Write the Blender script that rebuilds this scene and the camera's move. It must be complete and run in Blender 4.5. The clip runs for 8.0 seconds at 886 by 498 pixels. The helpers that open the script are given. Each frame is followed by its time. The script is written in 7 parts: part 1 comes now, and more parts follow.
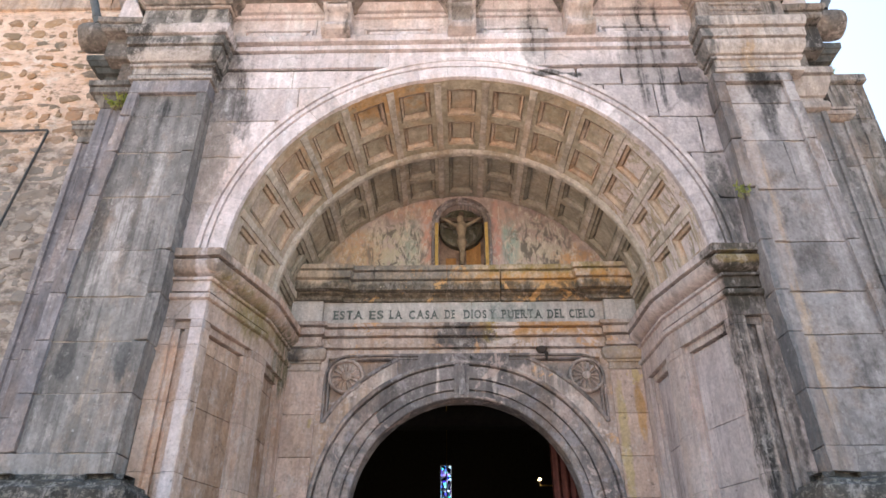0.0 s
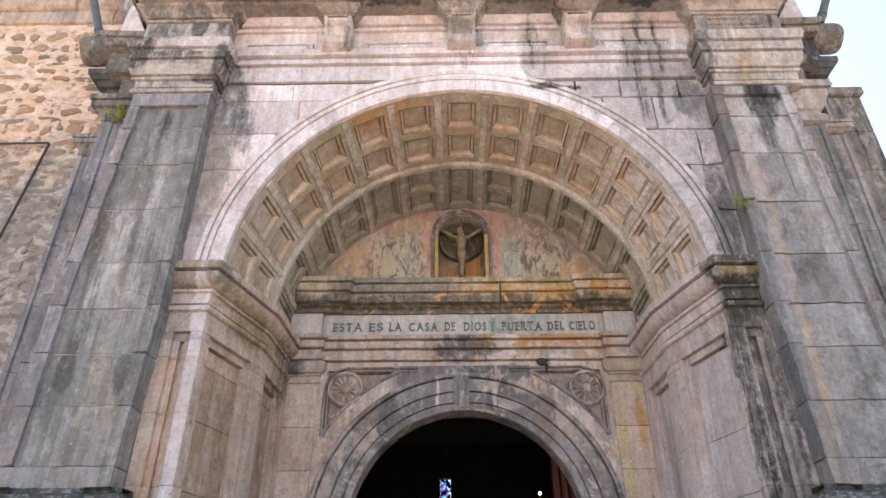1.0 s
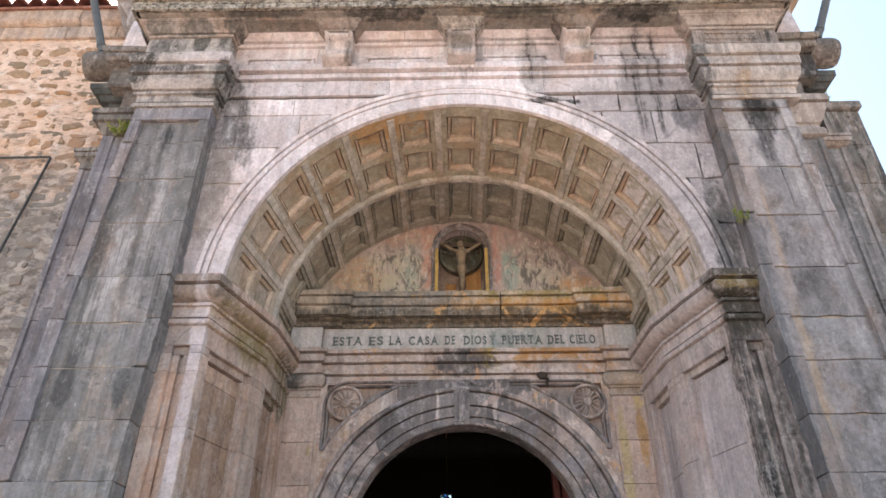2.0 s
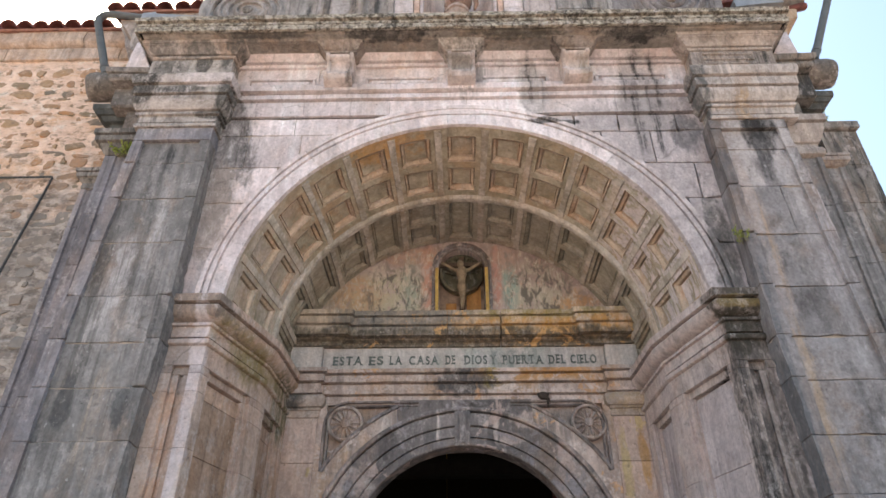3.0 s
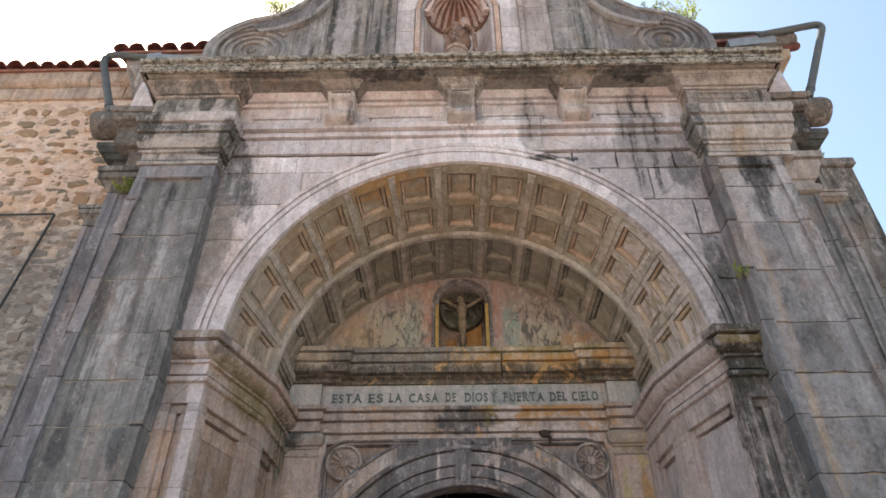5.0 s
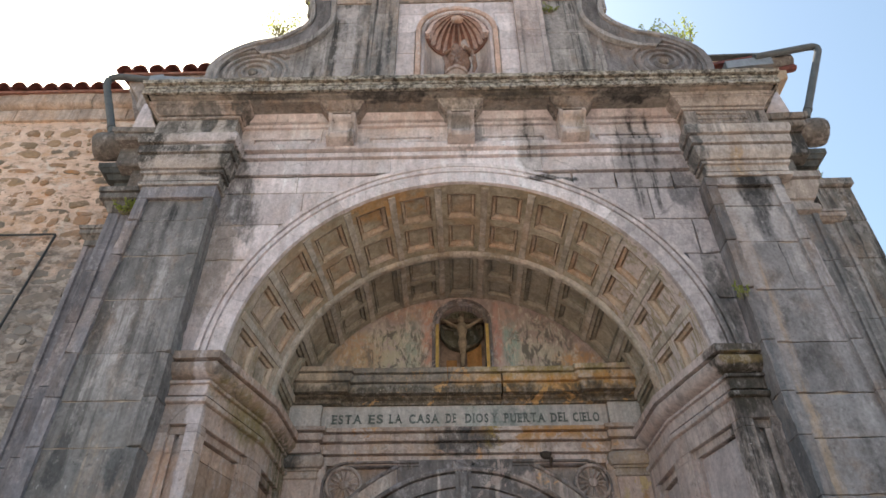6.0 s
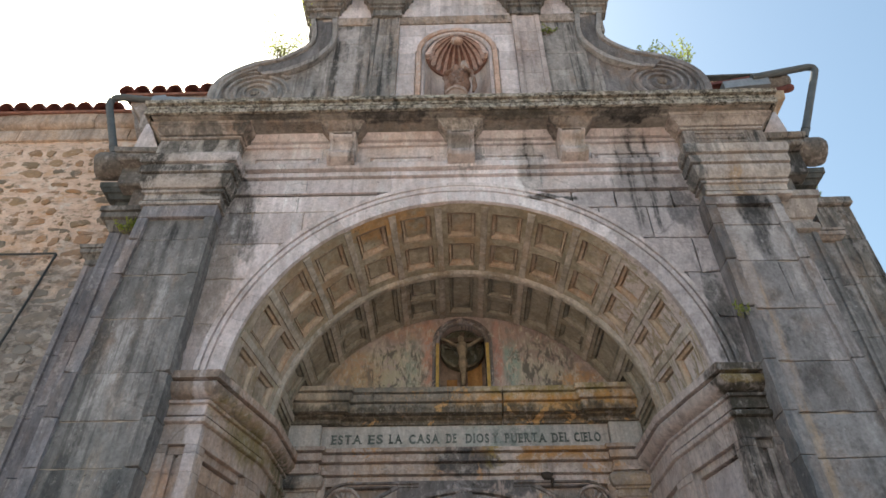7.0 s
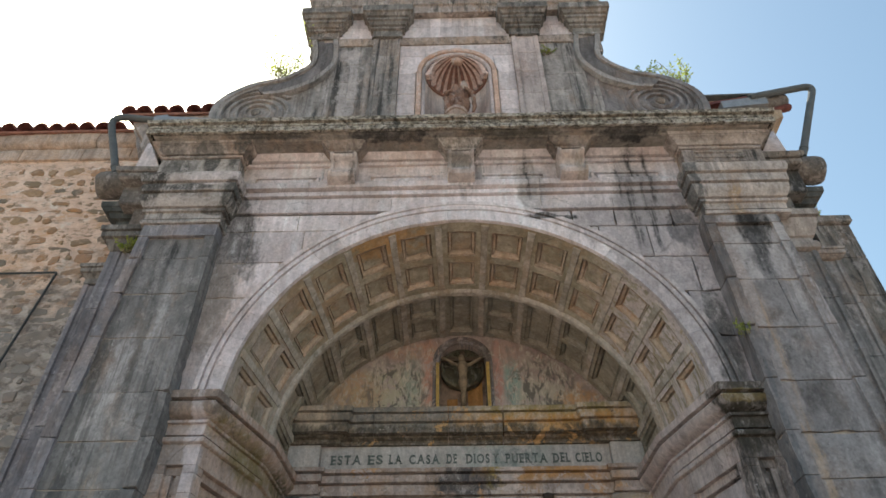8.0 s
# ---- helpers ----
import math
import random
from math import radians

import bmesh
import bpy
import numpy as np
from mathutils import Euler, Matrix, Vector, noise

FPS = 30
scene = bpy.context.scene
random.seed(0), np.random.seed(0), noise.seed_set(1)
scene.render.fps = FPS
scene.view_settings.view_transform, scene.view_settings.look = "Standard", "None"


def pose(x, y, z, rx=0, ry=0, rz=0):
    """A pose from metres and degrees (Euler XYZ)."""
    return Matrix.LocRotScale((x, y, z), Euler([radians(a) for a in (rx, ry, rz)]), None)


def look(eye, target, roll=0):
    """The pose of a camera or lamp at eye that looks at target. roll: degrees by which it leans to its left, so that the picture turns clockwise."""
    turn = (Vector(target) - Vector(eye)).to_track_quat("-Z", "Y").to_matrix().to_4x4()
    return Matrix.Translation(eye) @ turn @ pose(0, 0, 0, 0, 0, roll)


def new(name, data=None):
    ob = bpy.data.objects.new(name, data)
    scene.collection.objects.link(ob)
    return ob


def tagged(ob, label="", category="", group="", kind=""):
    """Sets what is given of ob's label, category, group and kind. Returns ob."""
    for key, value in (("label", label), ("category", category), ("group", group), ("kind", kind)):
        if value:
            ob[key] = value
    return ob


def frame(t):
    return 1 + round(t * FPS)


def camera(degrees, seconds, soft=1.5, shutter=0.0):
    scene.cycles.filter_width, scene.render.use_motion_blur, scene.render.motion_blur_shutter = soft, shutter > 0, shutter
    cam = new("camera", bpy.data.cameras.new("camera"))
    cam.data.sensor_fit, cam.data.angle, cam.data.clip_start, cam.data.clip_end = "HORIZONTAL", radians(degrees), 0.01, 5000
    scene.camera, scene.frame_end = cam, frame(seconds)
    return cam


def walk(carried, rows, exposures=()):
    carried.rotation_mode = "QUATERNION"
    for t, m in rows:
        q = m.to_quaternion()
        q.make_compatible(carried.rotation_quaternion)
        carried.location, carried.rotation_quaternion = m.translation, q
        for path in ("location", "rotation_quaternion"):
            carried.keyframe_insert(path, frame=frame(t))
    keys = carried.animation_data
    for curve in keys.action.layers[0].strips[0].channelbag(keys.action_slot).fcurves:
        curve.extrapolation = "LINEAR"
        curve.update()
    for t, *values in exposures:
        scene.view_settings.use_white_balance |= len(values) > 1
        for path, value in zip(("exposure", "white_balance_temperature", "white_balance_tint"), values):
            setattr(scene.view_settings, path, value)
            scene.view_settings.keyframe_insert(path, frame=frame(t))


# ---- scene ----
cam = camera(67.07, 8.0, soft=1.6)
# seconds, eye x y z, yaw, pitch, roll
PATH = [
    (0, -0.1023, -5.1999, 1.6000, 1.027, 29.558, 0.020),
    (0.5, -0.1076, -5.2023, 1.5969, 0.977, 30.131, 0.064),
    (1, -0.1091, -5.2028, 1.5947, 0.951, 30.623, 0.092),
    (1.5, -0.1072, -5.2026, 1.5899, 0.963, 31.111, 0.106),
    (3, -0.1057, -5.2098, 1.5942, 1.015, 33.414, 0.114),
    (3.5, -0.1051, -5.2137, 1.5928, 1.032, 34.135, 0.115),
    (4, -0.1044, -5.2167, 1.5910, 1.039, 34.951, 0.133),
    (4.5, -0.1058, -5.2130, 1.5899, 1.017, 35.701, 0.169),
    (6, -0.1077, -5.2220, 1.5845, 1.000, 38.231, 0.254),
    (6.5, -0.1083, -5.2229, 1.5794, 1.008, 39.004, 0.270),
    (7, -0.1084, -5.2258, 1.5790, 1.003, 39.869, 0.290),
    (7.5, -0.1093, -5.2278, 1.5771, 0.999, 40.678, 0.309),
    (8, -0.1079, -5.2290, 1.5760, 1.015, 41.481, 0.316),
]
EXPO = [(0.0, 2.16, 6780, 17), (1.5, 2.06, 6780, 17), (3.5, 1.72, 6780, 14), (4.5, 1.57, 6730, 13), (6.5, 1.26, 6630, 10), (8.0, 1.07, 6500, 6)]
walk(cam, [(t, pose(x, y, z, 0, 0, yaw) @ pose(0, 0, 0, 90 + pitch) @ pose(0, 0, 0, 0, 0, -roll)) for t, x, y, z, yaw, pitch, roll in PATH], EXPO)

# ---- light: open sky, the sun stands behind the church ----
SUN_EL, SUN_AZ = radians(50), radians(-43)
world = bpy.data.worlds.new("sky")
scene.world = world
world.use_nodes = True
wn = world.node_tree
sky = wn.nodes.new("ShaderNodeTexSky")
sky.sky_type = "NISHITA"
sky.sun_disc = False
sky.sun_elevation, sky.sun_rotation = SUN_EL, SUN_AZ
sky.dust_density, sky.ozone_density, sky.air_density = 2.6, 0.2, 1.1
haze = wn.nodes.new("ShaderNodeMix")
haze.data_type, haze.blend_type = "RGBA", "MULTIPLY"
haze.inputs[0].default_value = 1.0
haze.inputs[7].default_value = (0.95, 1.04, 0.97, 1)
wn.links.new(sky.outputs[0], haze.inputs[6])
wn.links.new(haze.outputs[2], wn.nodes["Background"].inputs[0])
wn.nodes["Background"].inputs[1].default_value = 0.12
sun_dir = Vector((math.sin(SUN_AZ) * math.cos(SUN_EL), math.cos(SUN_AZ) * math.cos(SUN_EL), math.sin(SUN_EL)))
sun = new("sun", bpy.data.lights.new("sun", "SUN"))
sun.data.energy, sun.data.angle, sun.data.color = 4.0, radians(0.6), (1.0, 0.95, 0.87)
sun.matrix_world = look(sun_dir * 60, (0, 0, 0))


# ---- materials ----
class Nodes:
    """A short hand for node trees."""

    def __init__(self, name, rough=0.85):
        self.m = bpy.data.materials.new(name)
        self.m.use_nodes = True
        self.t = self.m.node_tree
        self.b = self.t.nodes["Principled BSDF"]
        self.b.inputs["Roughness"].default_value = rough
        self.pos = self.n("ShaderNodeNewGeometry").outputs["Position"]

    def n(self, kind, **sets):
        node = self.t.nodes.new(kind)
        for k, v in sets.items():
            node.inputs[k].default_value = v
        return node

    def link(self, a, b):
        self.t.links.new(a, b)

    def math(self, op, a, b=None, clamp=False):
        node = self.t.nodes.new("ShaderNodeMath")
        node.operation, node.use_clamp = op, clamp
        for i, v in enumerate((a, b)):
            if v is None:
                continue
            if isinstance(v, (int, float)):
                node.inputs[i].default_value = v
            else:
                self.link(v, node.inputs[i])
        return node.outputs[0]

    def vec(self, op, a, b):
        node = self.t.nodes.new("ShaderNodeVectorMath")
        node.operation = op
        for i, v in enumerate((a, b)):
            if isinstance(v, tuple):
                node.inputs[i].default_value = v
            else:
                self.link(v, node.inputs[i])
        return node.outputs["Value"] if op == "LENGTH" else node.outputs["Vector"]

    def noise(self, scale, detail=5.0, rough=0.6, stretch=(1, 1, 1), shift=(0, 0, 0), distort=0.0):
        v = self.vec("ADD", self.vec("MULTIPLY", self.pos, stretch), shift)
        node = self.n("ShaderNodeTexNoise", Scale=scale, Detail=detail, Roughness=rough, Distortion=distort)
        self.link(v, node.inputs["Vector"])
        return node.outputs["Fac"]

    def ramp(self, v, lo, hi, a=0.0, b=1.0):
        node = self.n("ShaderNodeMapRange")
        self.link(v, node.inputs["Value"])
        for k, x in (("From Min", lo), ("From Max", hi), ("To Min", a), ("To Max", b)):
            node.inputs[k].default_value = x
        return node.outputs["Result"]

    def mix(self, fac, a, b, mode="MIX"):
        node = self.t.nodes.new("ShaderNodeMix")
        node.data_type, node.blend_type = "RGBA", mode
        for i, v in ((0, fac), (6, a), (7, b)):
            if isinstance(v, (int, float)):
                node.inputs[i].default_value = v
            elif isinstance(v, tuple):
                node.inputs[i].default_value = (*v, 1)
            else:
                self.link(v, node.inputs[i])
        return node.outputs[2]

    def blob(self, centre, radii, ragged=0.7, scale=2.5, shift=(0, 0, 0), stretch=(1, 1, 1)):
        """1 inside a ragged patch, 0 outside."""
        d = self.vec("LENGTH", self.vec("DIVIDE", self.vec("SUBTRACT", self.pos, centre), radii), (0, 0, 0))
        k = self.math("ADD", d, self.math("MULTIPLY", self.math("SUBTRACT", self.noise(scale, 6, 0.65, stretch, shift), 0.5), ragged * 4))
        return self.ramp(k, 1.3, 0.7)

    def drip(self, c, r, shift=0.0):
        """1 along a thin wandering run of dirty water, 0 beside it."""
        sep = self.n("ShaderNodeSeparateXYZ")
        self.link(self.pos, sep.inputs[0])
        wander = self.math("MULTIPLY", self.math("SUBTRACT", self.noise(4.0, 3, 0.5, (0.05, 0.05, 1), (shift, 0, shift)), 0.5), 0.05)
        d = self.math("ABSOLUTE", self.math("DIVIDE", self.math("ADD", self.math("SUBTRACT", sep.outputs[0], c[0]), wander), r[0]))
        d = self.math("ADD", d, self.math("MULTIPLY", self.math("SUBTRACT", self.noise(13, 8, 0.75, (1, 1, 0.45), (0, shift, 0)), 0.5), 5.5))
        along = self.math("ABSOLUTE", self.math("DIVIDE", self.math("SUBTRACT", sep.outputs[2], c[2]), r[2]))
        return self.math("MULTIPLY", self.ramp(d, 1.5, 0.4), self.ramp(along, 1.0, 0.6))

    def done(self, colour, bump=None, strength=0.4, distance=0.01):
        self.link(colour, self.b.inputs["Base Color"])
        if bump is not None:
            node = self.n("ShaderNodeBump", Strength=strength, Distance=distance)
            self.link(bump, node.inputs["Height"])
            self.link(node.outputs[0], self.b.inputs["Normal"])
        return self.m


def stone(name, base, tone, warm=(0.5, 0.31, 0.19), warm_k=0.5, dark=(0.07, 0.066, 0.062), dark_k=0.5, pale_k=0.3, streak=0.5, crust=0.3, stains=(), seed=0, lichen=0.0, peel=()):
    """Weathered limestone: two base tones, ochre bloom, black runs and crust, pale scuffs and placed patches of stain
    and painted shade (centre, radii, colour, strength), flakes of old paint.
    """
    k = Nodes(name, 0.95)
    k.b.inputs["Specular IOR Level"].default_value = 0.2
    s = (seed * 3.7, seed * 1.9, seed * 2.3)
    mid = k.noise(2.4, 8, 0.64, (1.3, 1.3, 0.6), s)
    col = k.mix(k.ramp(mid, 0.36, 0.64), base, tone)
    wash = k.noise(2.0, 5, 0.55, (4.4, 4.4, 0.2), (s[1], s[2], s[0] + 4), 0.25)
    breaks = k.ramp(k.noise(1.6, 4, 0.6, (1, 1, 0.8), (s[2], s[0], 6)), 0.42, 0.56)
    col = k.mix(k.math("MULTIPLY", k.ramp(wash, 0.54, 0.6, 0.0, 0.42), breaks), col, tuple(min(0.9, c * 1.25) for c in tone))
    col = k.mix(k.math("MULTIPLY", k.ramp(wash, 0.46, 0.4, 0.0, 0.42), k.ramp(breaks, 0, 1, 1.0, 0.25)), col, tuple(c * 0.6 for c in base))
    moss = k.ramp(k.noise(1.1, 5, 0.6, (1, 1, 0.7), (s[1] + 3, s[2], s[0])), 0.48, 0.62, 0.0, 0.2)
    col = k.mix(moss, col, tuple(c * m for c, m in zip(base, (0.9, 0.94, 0.86))))
    col = k.mix(k.math("MULTIPLY", k.ramp(k.noise(1.9, 10, 0.72, (1, 1, 0.5), (s[0] + 9, s[1], s[2])), 0.5, 0.64), warm_k), col, warm)
    where = k.ramp(k.noise(0.85, 4, 0.55, shift=(s[1], s[0], 3)), 0.4, 0.62)
    runs = k.ramp(k.noise(1.9, 10, 0.72, (6.0, 6.0, 0.24), (s[0], s[1] + 5, s[2])), 0.51, 0.6)
    col = k.mix(k.math("MULTIPLY", k.math("MULTIPLY", runs, k.ramp(where, 0, 1, 0.35, 1.0)), streak * dark_k * 1.5, True), col, dark)
    inks = k.ramp(k.noise(2.0, 10, 0.72, (9.0, 9.0, 0.36), (s[2], 1, s[0]), 0.3), 0.455, 0.505)
    spots = k.ramp(k.noise(4.2, 10, 0.78, (1, 1, 0.8), (s[1], 7, s[0])), 0.42, 0.54)
    threads = k.math("MULTIPLY", k.ramp(k.noise(2.2, 10, 0.7, (11.0, 11.0, 0.3), (s[2], 4, s[0]), 0.4), 0.44, 0.53, 0.25, 1.0), k.ramp(k.noise(15, 7, 0.75, (1, 1, 0.7), (s[0], 1, 5)), 0.38, 0.55, 0.45, 1.0))
    for i, (c, r, colour, amount) in enumerate(stains):
        zone = k.blob(c, r, 0.45, 3.0, (i * 2.7, seed, 0), (2.0, 2.0, 0.8))
        grain = inks if max(colour) < 0.2 or min(colour) > 0.5 else spots
        if amount == 3:
            zone, grain, amount = k.drip(c, r, i * 2.7 + seed), k.ramp(threads, 0.2, 0.8, 0.25, 1.0), 0.9
        elif amount > 1:
            zone = k.ramp(k.blob(c, r, 0.5, 5.5, (i * 2.7, seed, 0), (1.6, 1.6, 0.8)), 0.2, 0.75)
            patchy = k.ramp(k.noise(9.0, 9, 0.78, (1.5, 1.5, 0.75), (i, s[1], 2)), 0.38, 0.55, 0.55, 1.0)
            grain, amount = patchy, 0.93
        col = k.mix(k.math("MULTIPLY", k.math("MULTIPLY", zone, grain), amount), col, colour)
    for i, (colour, level) in enumerate(peel):
        flake = k.noise(2.6, 10, 0.68, (1, 1, 1), (s[0] + i * 5, 3, s[1]), 0.6)
        col = k.mix(k.ramp(flake, level, level + 0.012, 0, 0.85), col, colour)
    film = k.ramp(k.noise(6.5, 10, 0.8, shift=(s[2], s[1], 8)), 0.53, 0.62)
    col = k.mix(k.math("MULTIPLY", k.math("MULTIPLY", film, k.ramp(where, 0, 1, 0.25, 1.0)), crust, True), col, dark)
    pale = k.ramp(k.noise(7.5, 9, 0.8, (1, 1, 0.6), (s[2], 3, s[0])), 0.53, 0.6)
    col = k.mix(k.math("MULTIPLY", pale, pale_k), col, (0.66, 0.6, 0.57))
    if lichen:
        spot = k.noise(22, 8, 0.72, (1, 1, 1.3), (s[0], 2, s[1]))
        col = k.mix(k.ramp(spot, 0.53, 0.57, 0, lichen), col, (0.5, 0.46, 0.38))
        col = k.mix(k.ramp(spot, 0.46, 0.42, 0, lichen), col, (0.05, 0.045, 0.035))
    fine = k.noise(30, 6, 0.78)
    crack = k.n("ShaderNodeTexVoronoi", Scale=1.1)
    crack.feature = "DISTANCE_TO_EDGE"
    wob = k.n("ShaderNodeTexNoise", Scale=3.0, Detail=4.0, Roughness=0.6)
    k.link(k.pos, wob.inputs["Vector"])
    k.link(k.vec("ADD", k.vec("MULTIPLY", wob.outputs["Color"], (0.22, 0.22, 0.22)), k.vec("ADD", k.pos, s)), crack.inputs["Vector"])
    line = k.math("MULTIPLY", k.ramp(crack.outputs["Distance"], 0.008, 0.002), k.ramp(k.noise(1.3, 3, 0.5, shift=(s[1], 2, s[2])), 0.57, 0.63))
    col = k.mix(k.math("MULTIPLY", line, 0.35), col, dark)
    speck = k.ramp(k.noise(17, 6, 0.8, shift=(4, s[0], 1)), 0.6, 0.66)
    col = k.mix(k.math("MULTIPLY", speck, 0.55), col, dark)
    fleck = k.ramp(k.noise(23, 3, 0.55, (1, 1, 0.8), (s[2], 9, s[1])), 0.7, 0.73)
    col = k.mix(k.math("MULTIPLY", fleck, 0.4), col, tuple(min(0.85, c * 1.1 + 0.22) for c in tone))
    rnd = k.n("ShaderNodeObjectInfo").outputs["Random"]
    mottle = k.noise(11, 8, 0.75, (1, 1, 0.55), (s[1], s[2], 4))
    val = k.math("MULTIPLY", k.math("MULTIPLY", k.ramp(fine, 0.3, 0.7, 0.76, 1.18), k.ramp(mottle, 0.4, 0.6, 0.87, 1.09)), k.ramp(rnd, 0, 1, 0.82, 1.1))
    grey = k.n("ShaderNodeCombineColor")
    for i in range(3):
        k.link(val, grey.inputs[i])
    col = k.mix(1.0, col, grey.outputs[0], "MULTIPLY")
    relief = k.math("ADD", k.math("MULTIPLY", fine, 0.6), k.math("ADD", mid, k.math("MULTIPLY", k.math("ADD", speck, film), -0.3)))
    return k.done(col, k.math("ADD", relief, k.math("MULTIPLY", mottle, 0.6)), 0.6, 0.014)


def plain(name, colour, rough=0.6, metal=0.0, vary=0.25, scale=9.0):
    k = Nodes(name, rough)
    k.b.inputs["Metallic"].default_value = metal
    f = k.noise(scale, 6, 0.65)
    return k.done(k.mix(k.ramp(f, 0.3, 0.7), tuple(c * (1 - vary) for c in colour), tuple(min(1, c * (1 + vary)) for c in colour)), f, 0.25, 0.006)


def glowing(name, colour, power):
    k = Nodes(name)
    k.b.inputs["Emission Color"].default_value = (*colour, 1)
    k.b.inputs["Emission Strength"].default_value = power
    return k.m


def leafy(name, colour):
    """A thin leaf: half of the light passes through it."""
    m = plain(name, colour, 0.6, vary=0.5, scale=30)
    t = m.node_tree
    out = next(q for q in t.nodes if q.type == "OUTPUT_MATERIAL")
    body = out.inputs["Surface"].links[0].from_socket
    through_light = t.nodes.new("ShaderNodeBsdfTranslucent")
    through_light.inputs["Color"].default_value = (colour[0] * 1.6, colour[1] * 1.6, colour[2] * 1.2, 1)
    both = t.nodes.new("ShaderNodeMixShader")
    both.inputs[0].default_value = 0.5
    t.links.new(body, both.inputs[1])
    t.links.new(through_light.outputs[0], both.inputs[2])
    t.links.new(both.outputs[0], out.inputs["Surface"])
    return m


BLACK, ORANGE, GREY = (0.045, 0.043, 0.042), (0.55, 0.3, 0.12), (0.15, 0.145, 0.145)
# Starts with a darker strip of wall beside the left pilaster.
WALL_LEFT = [((-2.46, 0, 6.2), (0.28, 1, 0.8), (0.15, 0.138, 0.132), 2), ((-2.3, 0, 6.35), (0.035, 1, 0.4), (0.07, 0.066, 0.062), 3), ((-2.45, 0, 5.55), (0.16, 1, 0.6), (0.33, 0.275, 0.245), 2), ((2.25, 0, 5.7), (0.6, 1, 1.25), (0.4, 0.352, 0.35), 2), ((1.75, 0, 6.5), (0.6, 1, 0.4), (0.46, 0.41, 0.41), 2), ((2.35, 0, 6.45), (0.16, 1, 0.3), (0.17, 0.16, 0.165), 2)]
WALL_RIGHT = [((1.97, 0, 7.0), (0.24, 1, 0.6), (0.4, 0.365, 0.36), 2), ((0.78, 0, 7.1), (0.15, 1, 0.4), (0.4, 0.365, 0.355), 2), ((1.95, 0, 7.38), (0.03, 1, 0.3), BLACK, 3), ((1.87, 0, 6.65), (0.04, 1, 0.55), (0.07, 0.068, 0.07), 3), ((2.13, 0, 7.2), (0.02, 1, 0.5), BLACK, 3), ((2.07, 0, 6.5), (0.03, 1, 0.45), (0.07, 0.068, 0.07), 3), ((1.78, 0, 7.15), (0.016, 1, 0.3), (0.1, 0.1, 0.1), 3), ((2.02, 0, 7.0), (0.016, 1, 0.35), (0.08, 0.08, 0.08), 3), ((0.76, 0, 7.3), (0.022, 1, 0.45), (0.06, 0.058, 0.055), 3), ((1.0, 0, 6.63), (0.28, 1, 0.04), (0.06, 0.058, 0.055), 2), ((2.4, 0, 5.0), (0.12, 1, 0.7), (0.12, 0.115, 0.112), 2), ((0.1, -0.1, 7.3), (0.22, 1, 0.3), GREY, 0.6)]
M_WALL = stone("pale limestone", (0.69, 0.595, 0.593), (0.83, 0.752, 0.755), warm_k=0.32, dark_k=0.32, streak=0.35, crust=0.15, seed=1, stains=WALL_LEFT + WALL_RIGHT)
# The last patch puts the shade of the inner side face into the colour.
M_PIL = stone("grey limestone", (0.158, 0.143, 0.142), (0.27, 0.249, 0.248), warm_k=0.25, dark_k=0.55, pale_k=0.14, streak=0.7, crust=0.2, seed=2, stains=[
    ((2.76, 0, 6.1), (0.13, 1, 0.55), (0.5, 0.455, 0.44), 2), ((3.15, 0, 6.0), (0.14, 1, 0.55), (0.48, 0.44, 0.43), 2), ((3.0, 0, 6.3), (0.17, 1, 0.3), (0.028, 0.027, 0.026), 2), ((2.98, 0, 5.85), (0.05, 1, 0.5), (0.05, 0.048, 0.048), 3), ((2.93, 0, 6.0), (0.03, 1, 0.4), (0.06, 0.058, 0.058), 3), ((3.14, 0, 5.25), (0.08, 1, 0.4), (0.52, 0.48, 0.47), 3), ((3.24, 0, 4.85), (0.12, 1, 0.6), (0.5, 0.455, 0.46), 3), ((3.36, 0, 5.4), (0.06, 1, 0.5), (0.52, 0.47, 0.47), 3), ((2.72, 0, 4.45), (0.07, 1, 0.4), (0.44, 0.385, 0.37), 2), ((3.2, 0, 4.1), (0.05, 1, 0.5), (0.44, 0.41, 0.41), 3), ((2.7, 0, 5.5), (0.06, 1, 0.5), (0.44, 0.37, 0.34), 2), ((3.0, 0, 4.2), (0.4, 1, 1.7), (0.33, 0.31, 0.31), 0.7), ((2.77, 0, 4.9), (0.025, 1, 0.7), (0.4, 0.3, 0.23), 3), ((2.74, 0, 3.6), (0.04, 1, 0.75), (0.41, 0.31, 0.23), 3), ((2.575, 0, 3.3), (0.03, 1, 1.3), (0.15, 0.15, 0.158), 2)])
M_PANEL = stone("streaked grey limestone", (0.182, 0.172, 0.168), (0.3, 0.285, 0.28), warm_k=0.3, dark_k=0.55, pale_k=0.22, streak=0.75, crust=0.2, seed=37, stains=[((-2.95, 0, 6.05), (0.05, 1, 0.2), (0.06, 0.06, 0.06), 3), ((-3.22, 0, 3.5), (0.08, 1, 0.2), (0.1, 0.1, 0.1), 2), ((-2.75, 0, 3.45), (0.08, 1, 0.2), (0.12, 0.12, 0.12), 2), ((-2.98, 0, 3.4), (0.05, 1, 0.5), (0.36, 0.3, 0.25), 3), ((-3.1, 0, 4.6), (0.07, 1, 0.6), (0.45, 0.42, 0.415), 3), ((-2.85, 0, 5.2), (0.05, 1, 0.5), (0.42, 0.395, 0.39), 3)])
M_DARK = stone("blackened limestone", (0.13, 0.121, 0.111), (0.31, 0.287, 0.263), warm_k=0.25, dark_k=0.95, pale_k=0.35, streak=0.8, crust=0.7, seed=3)
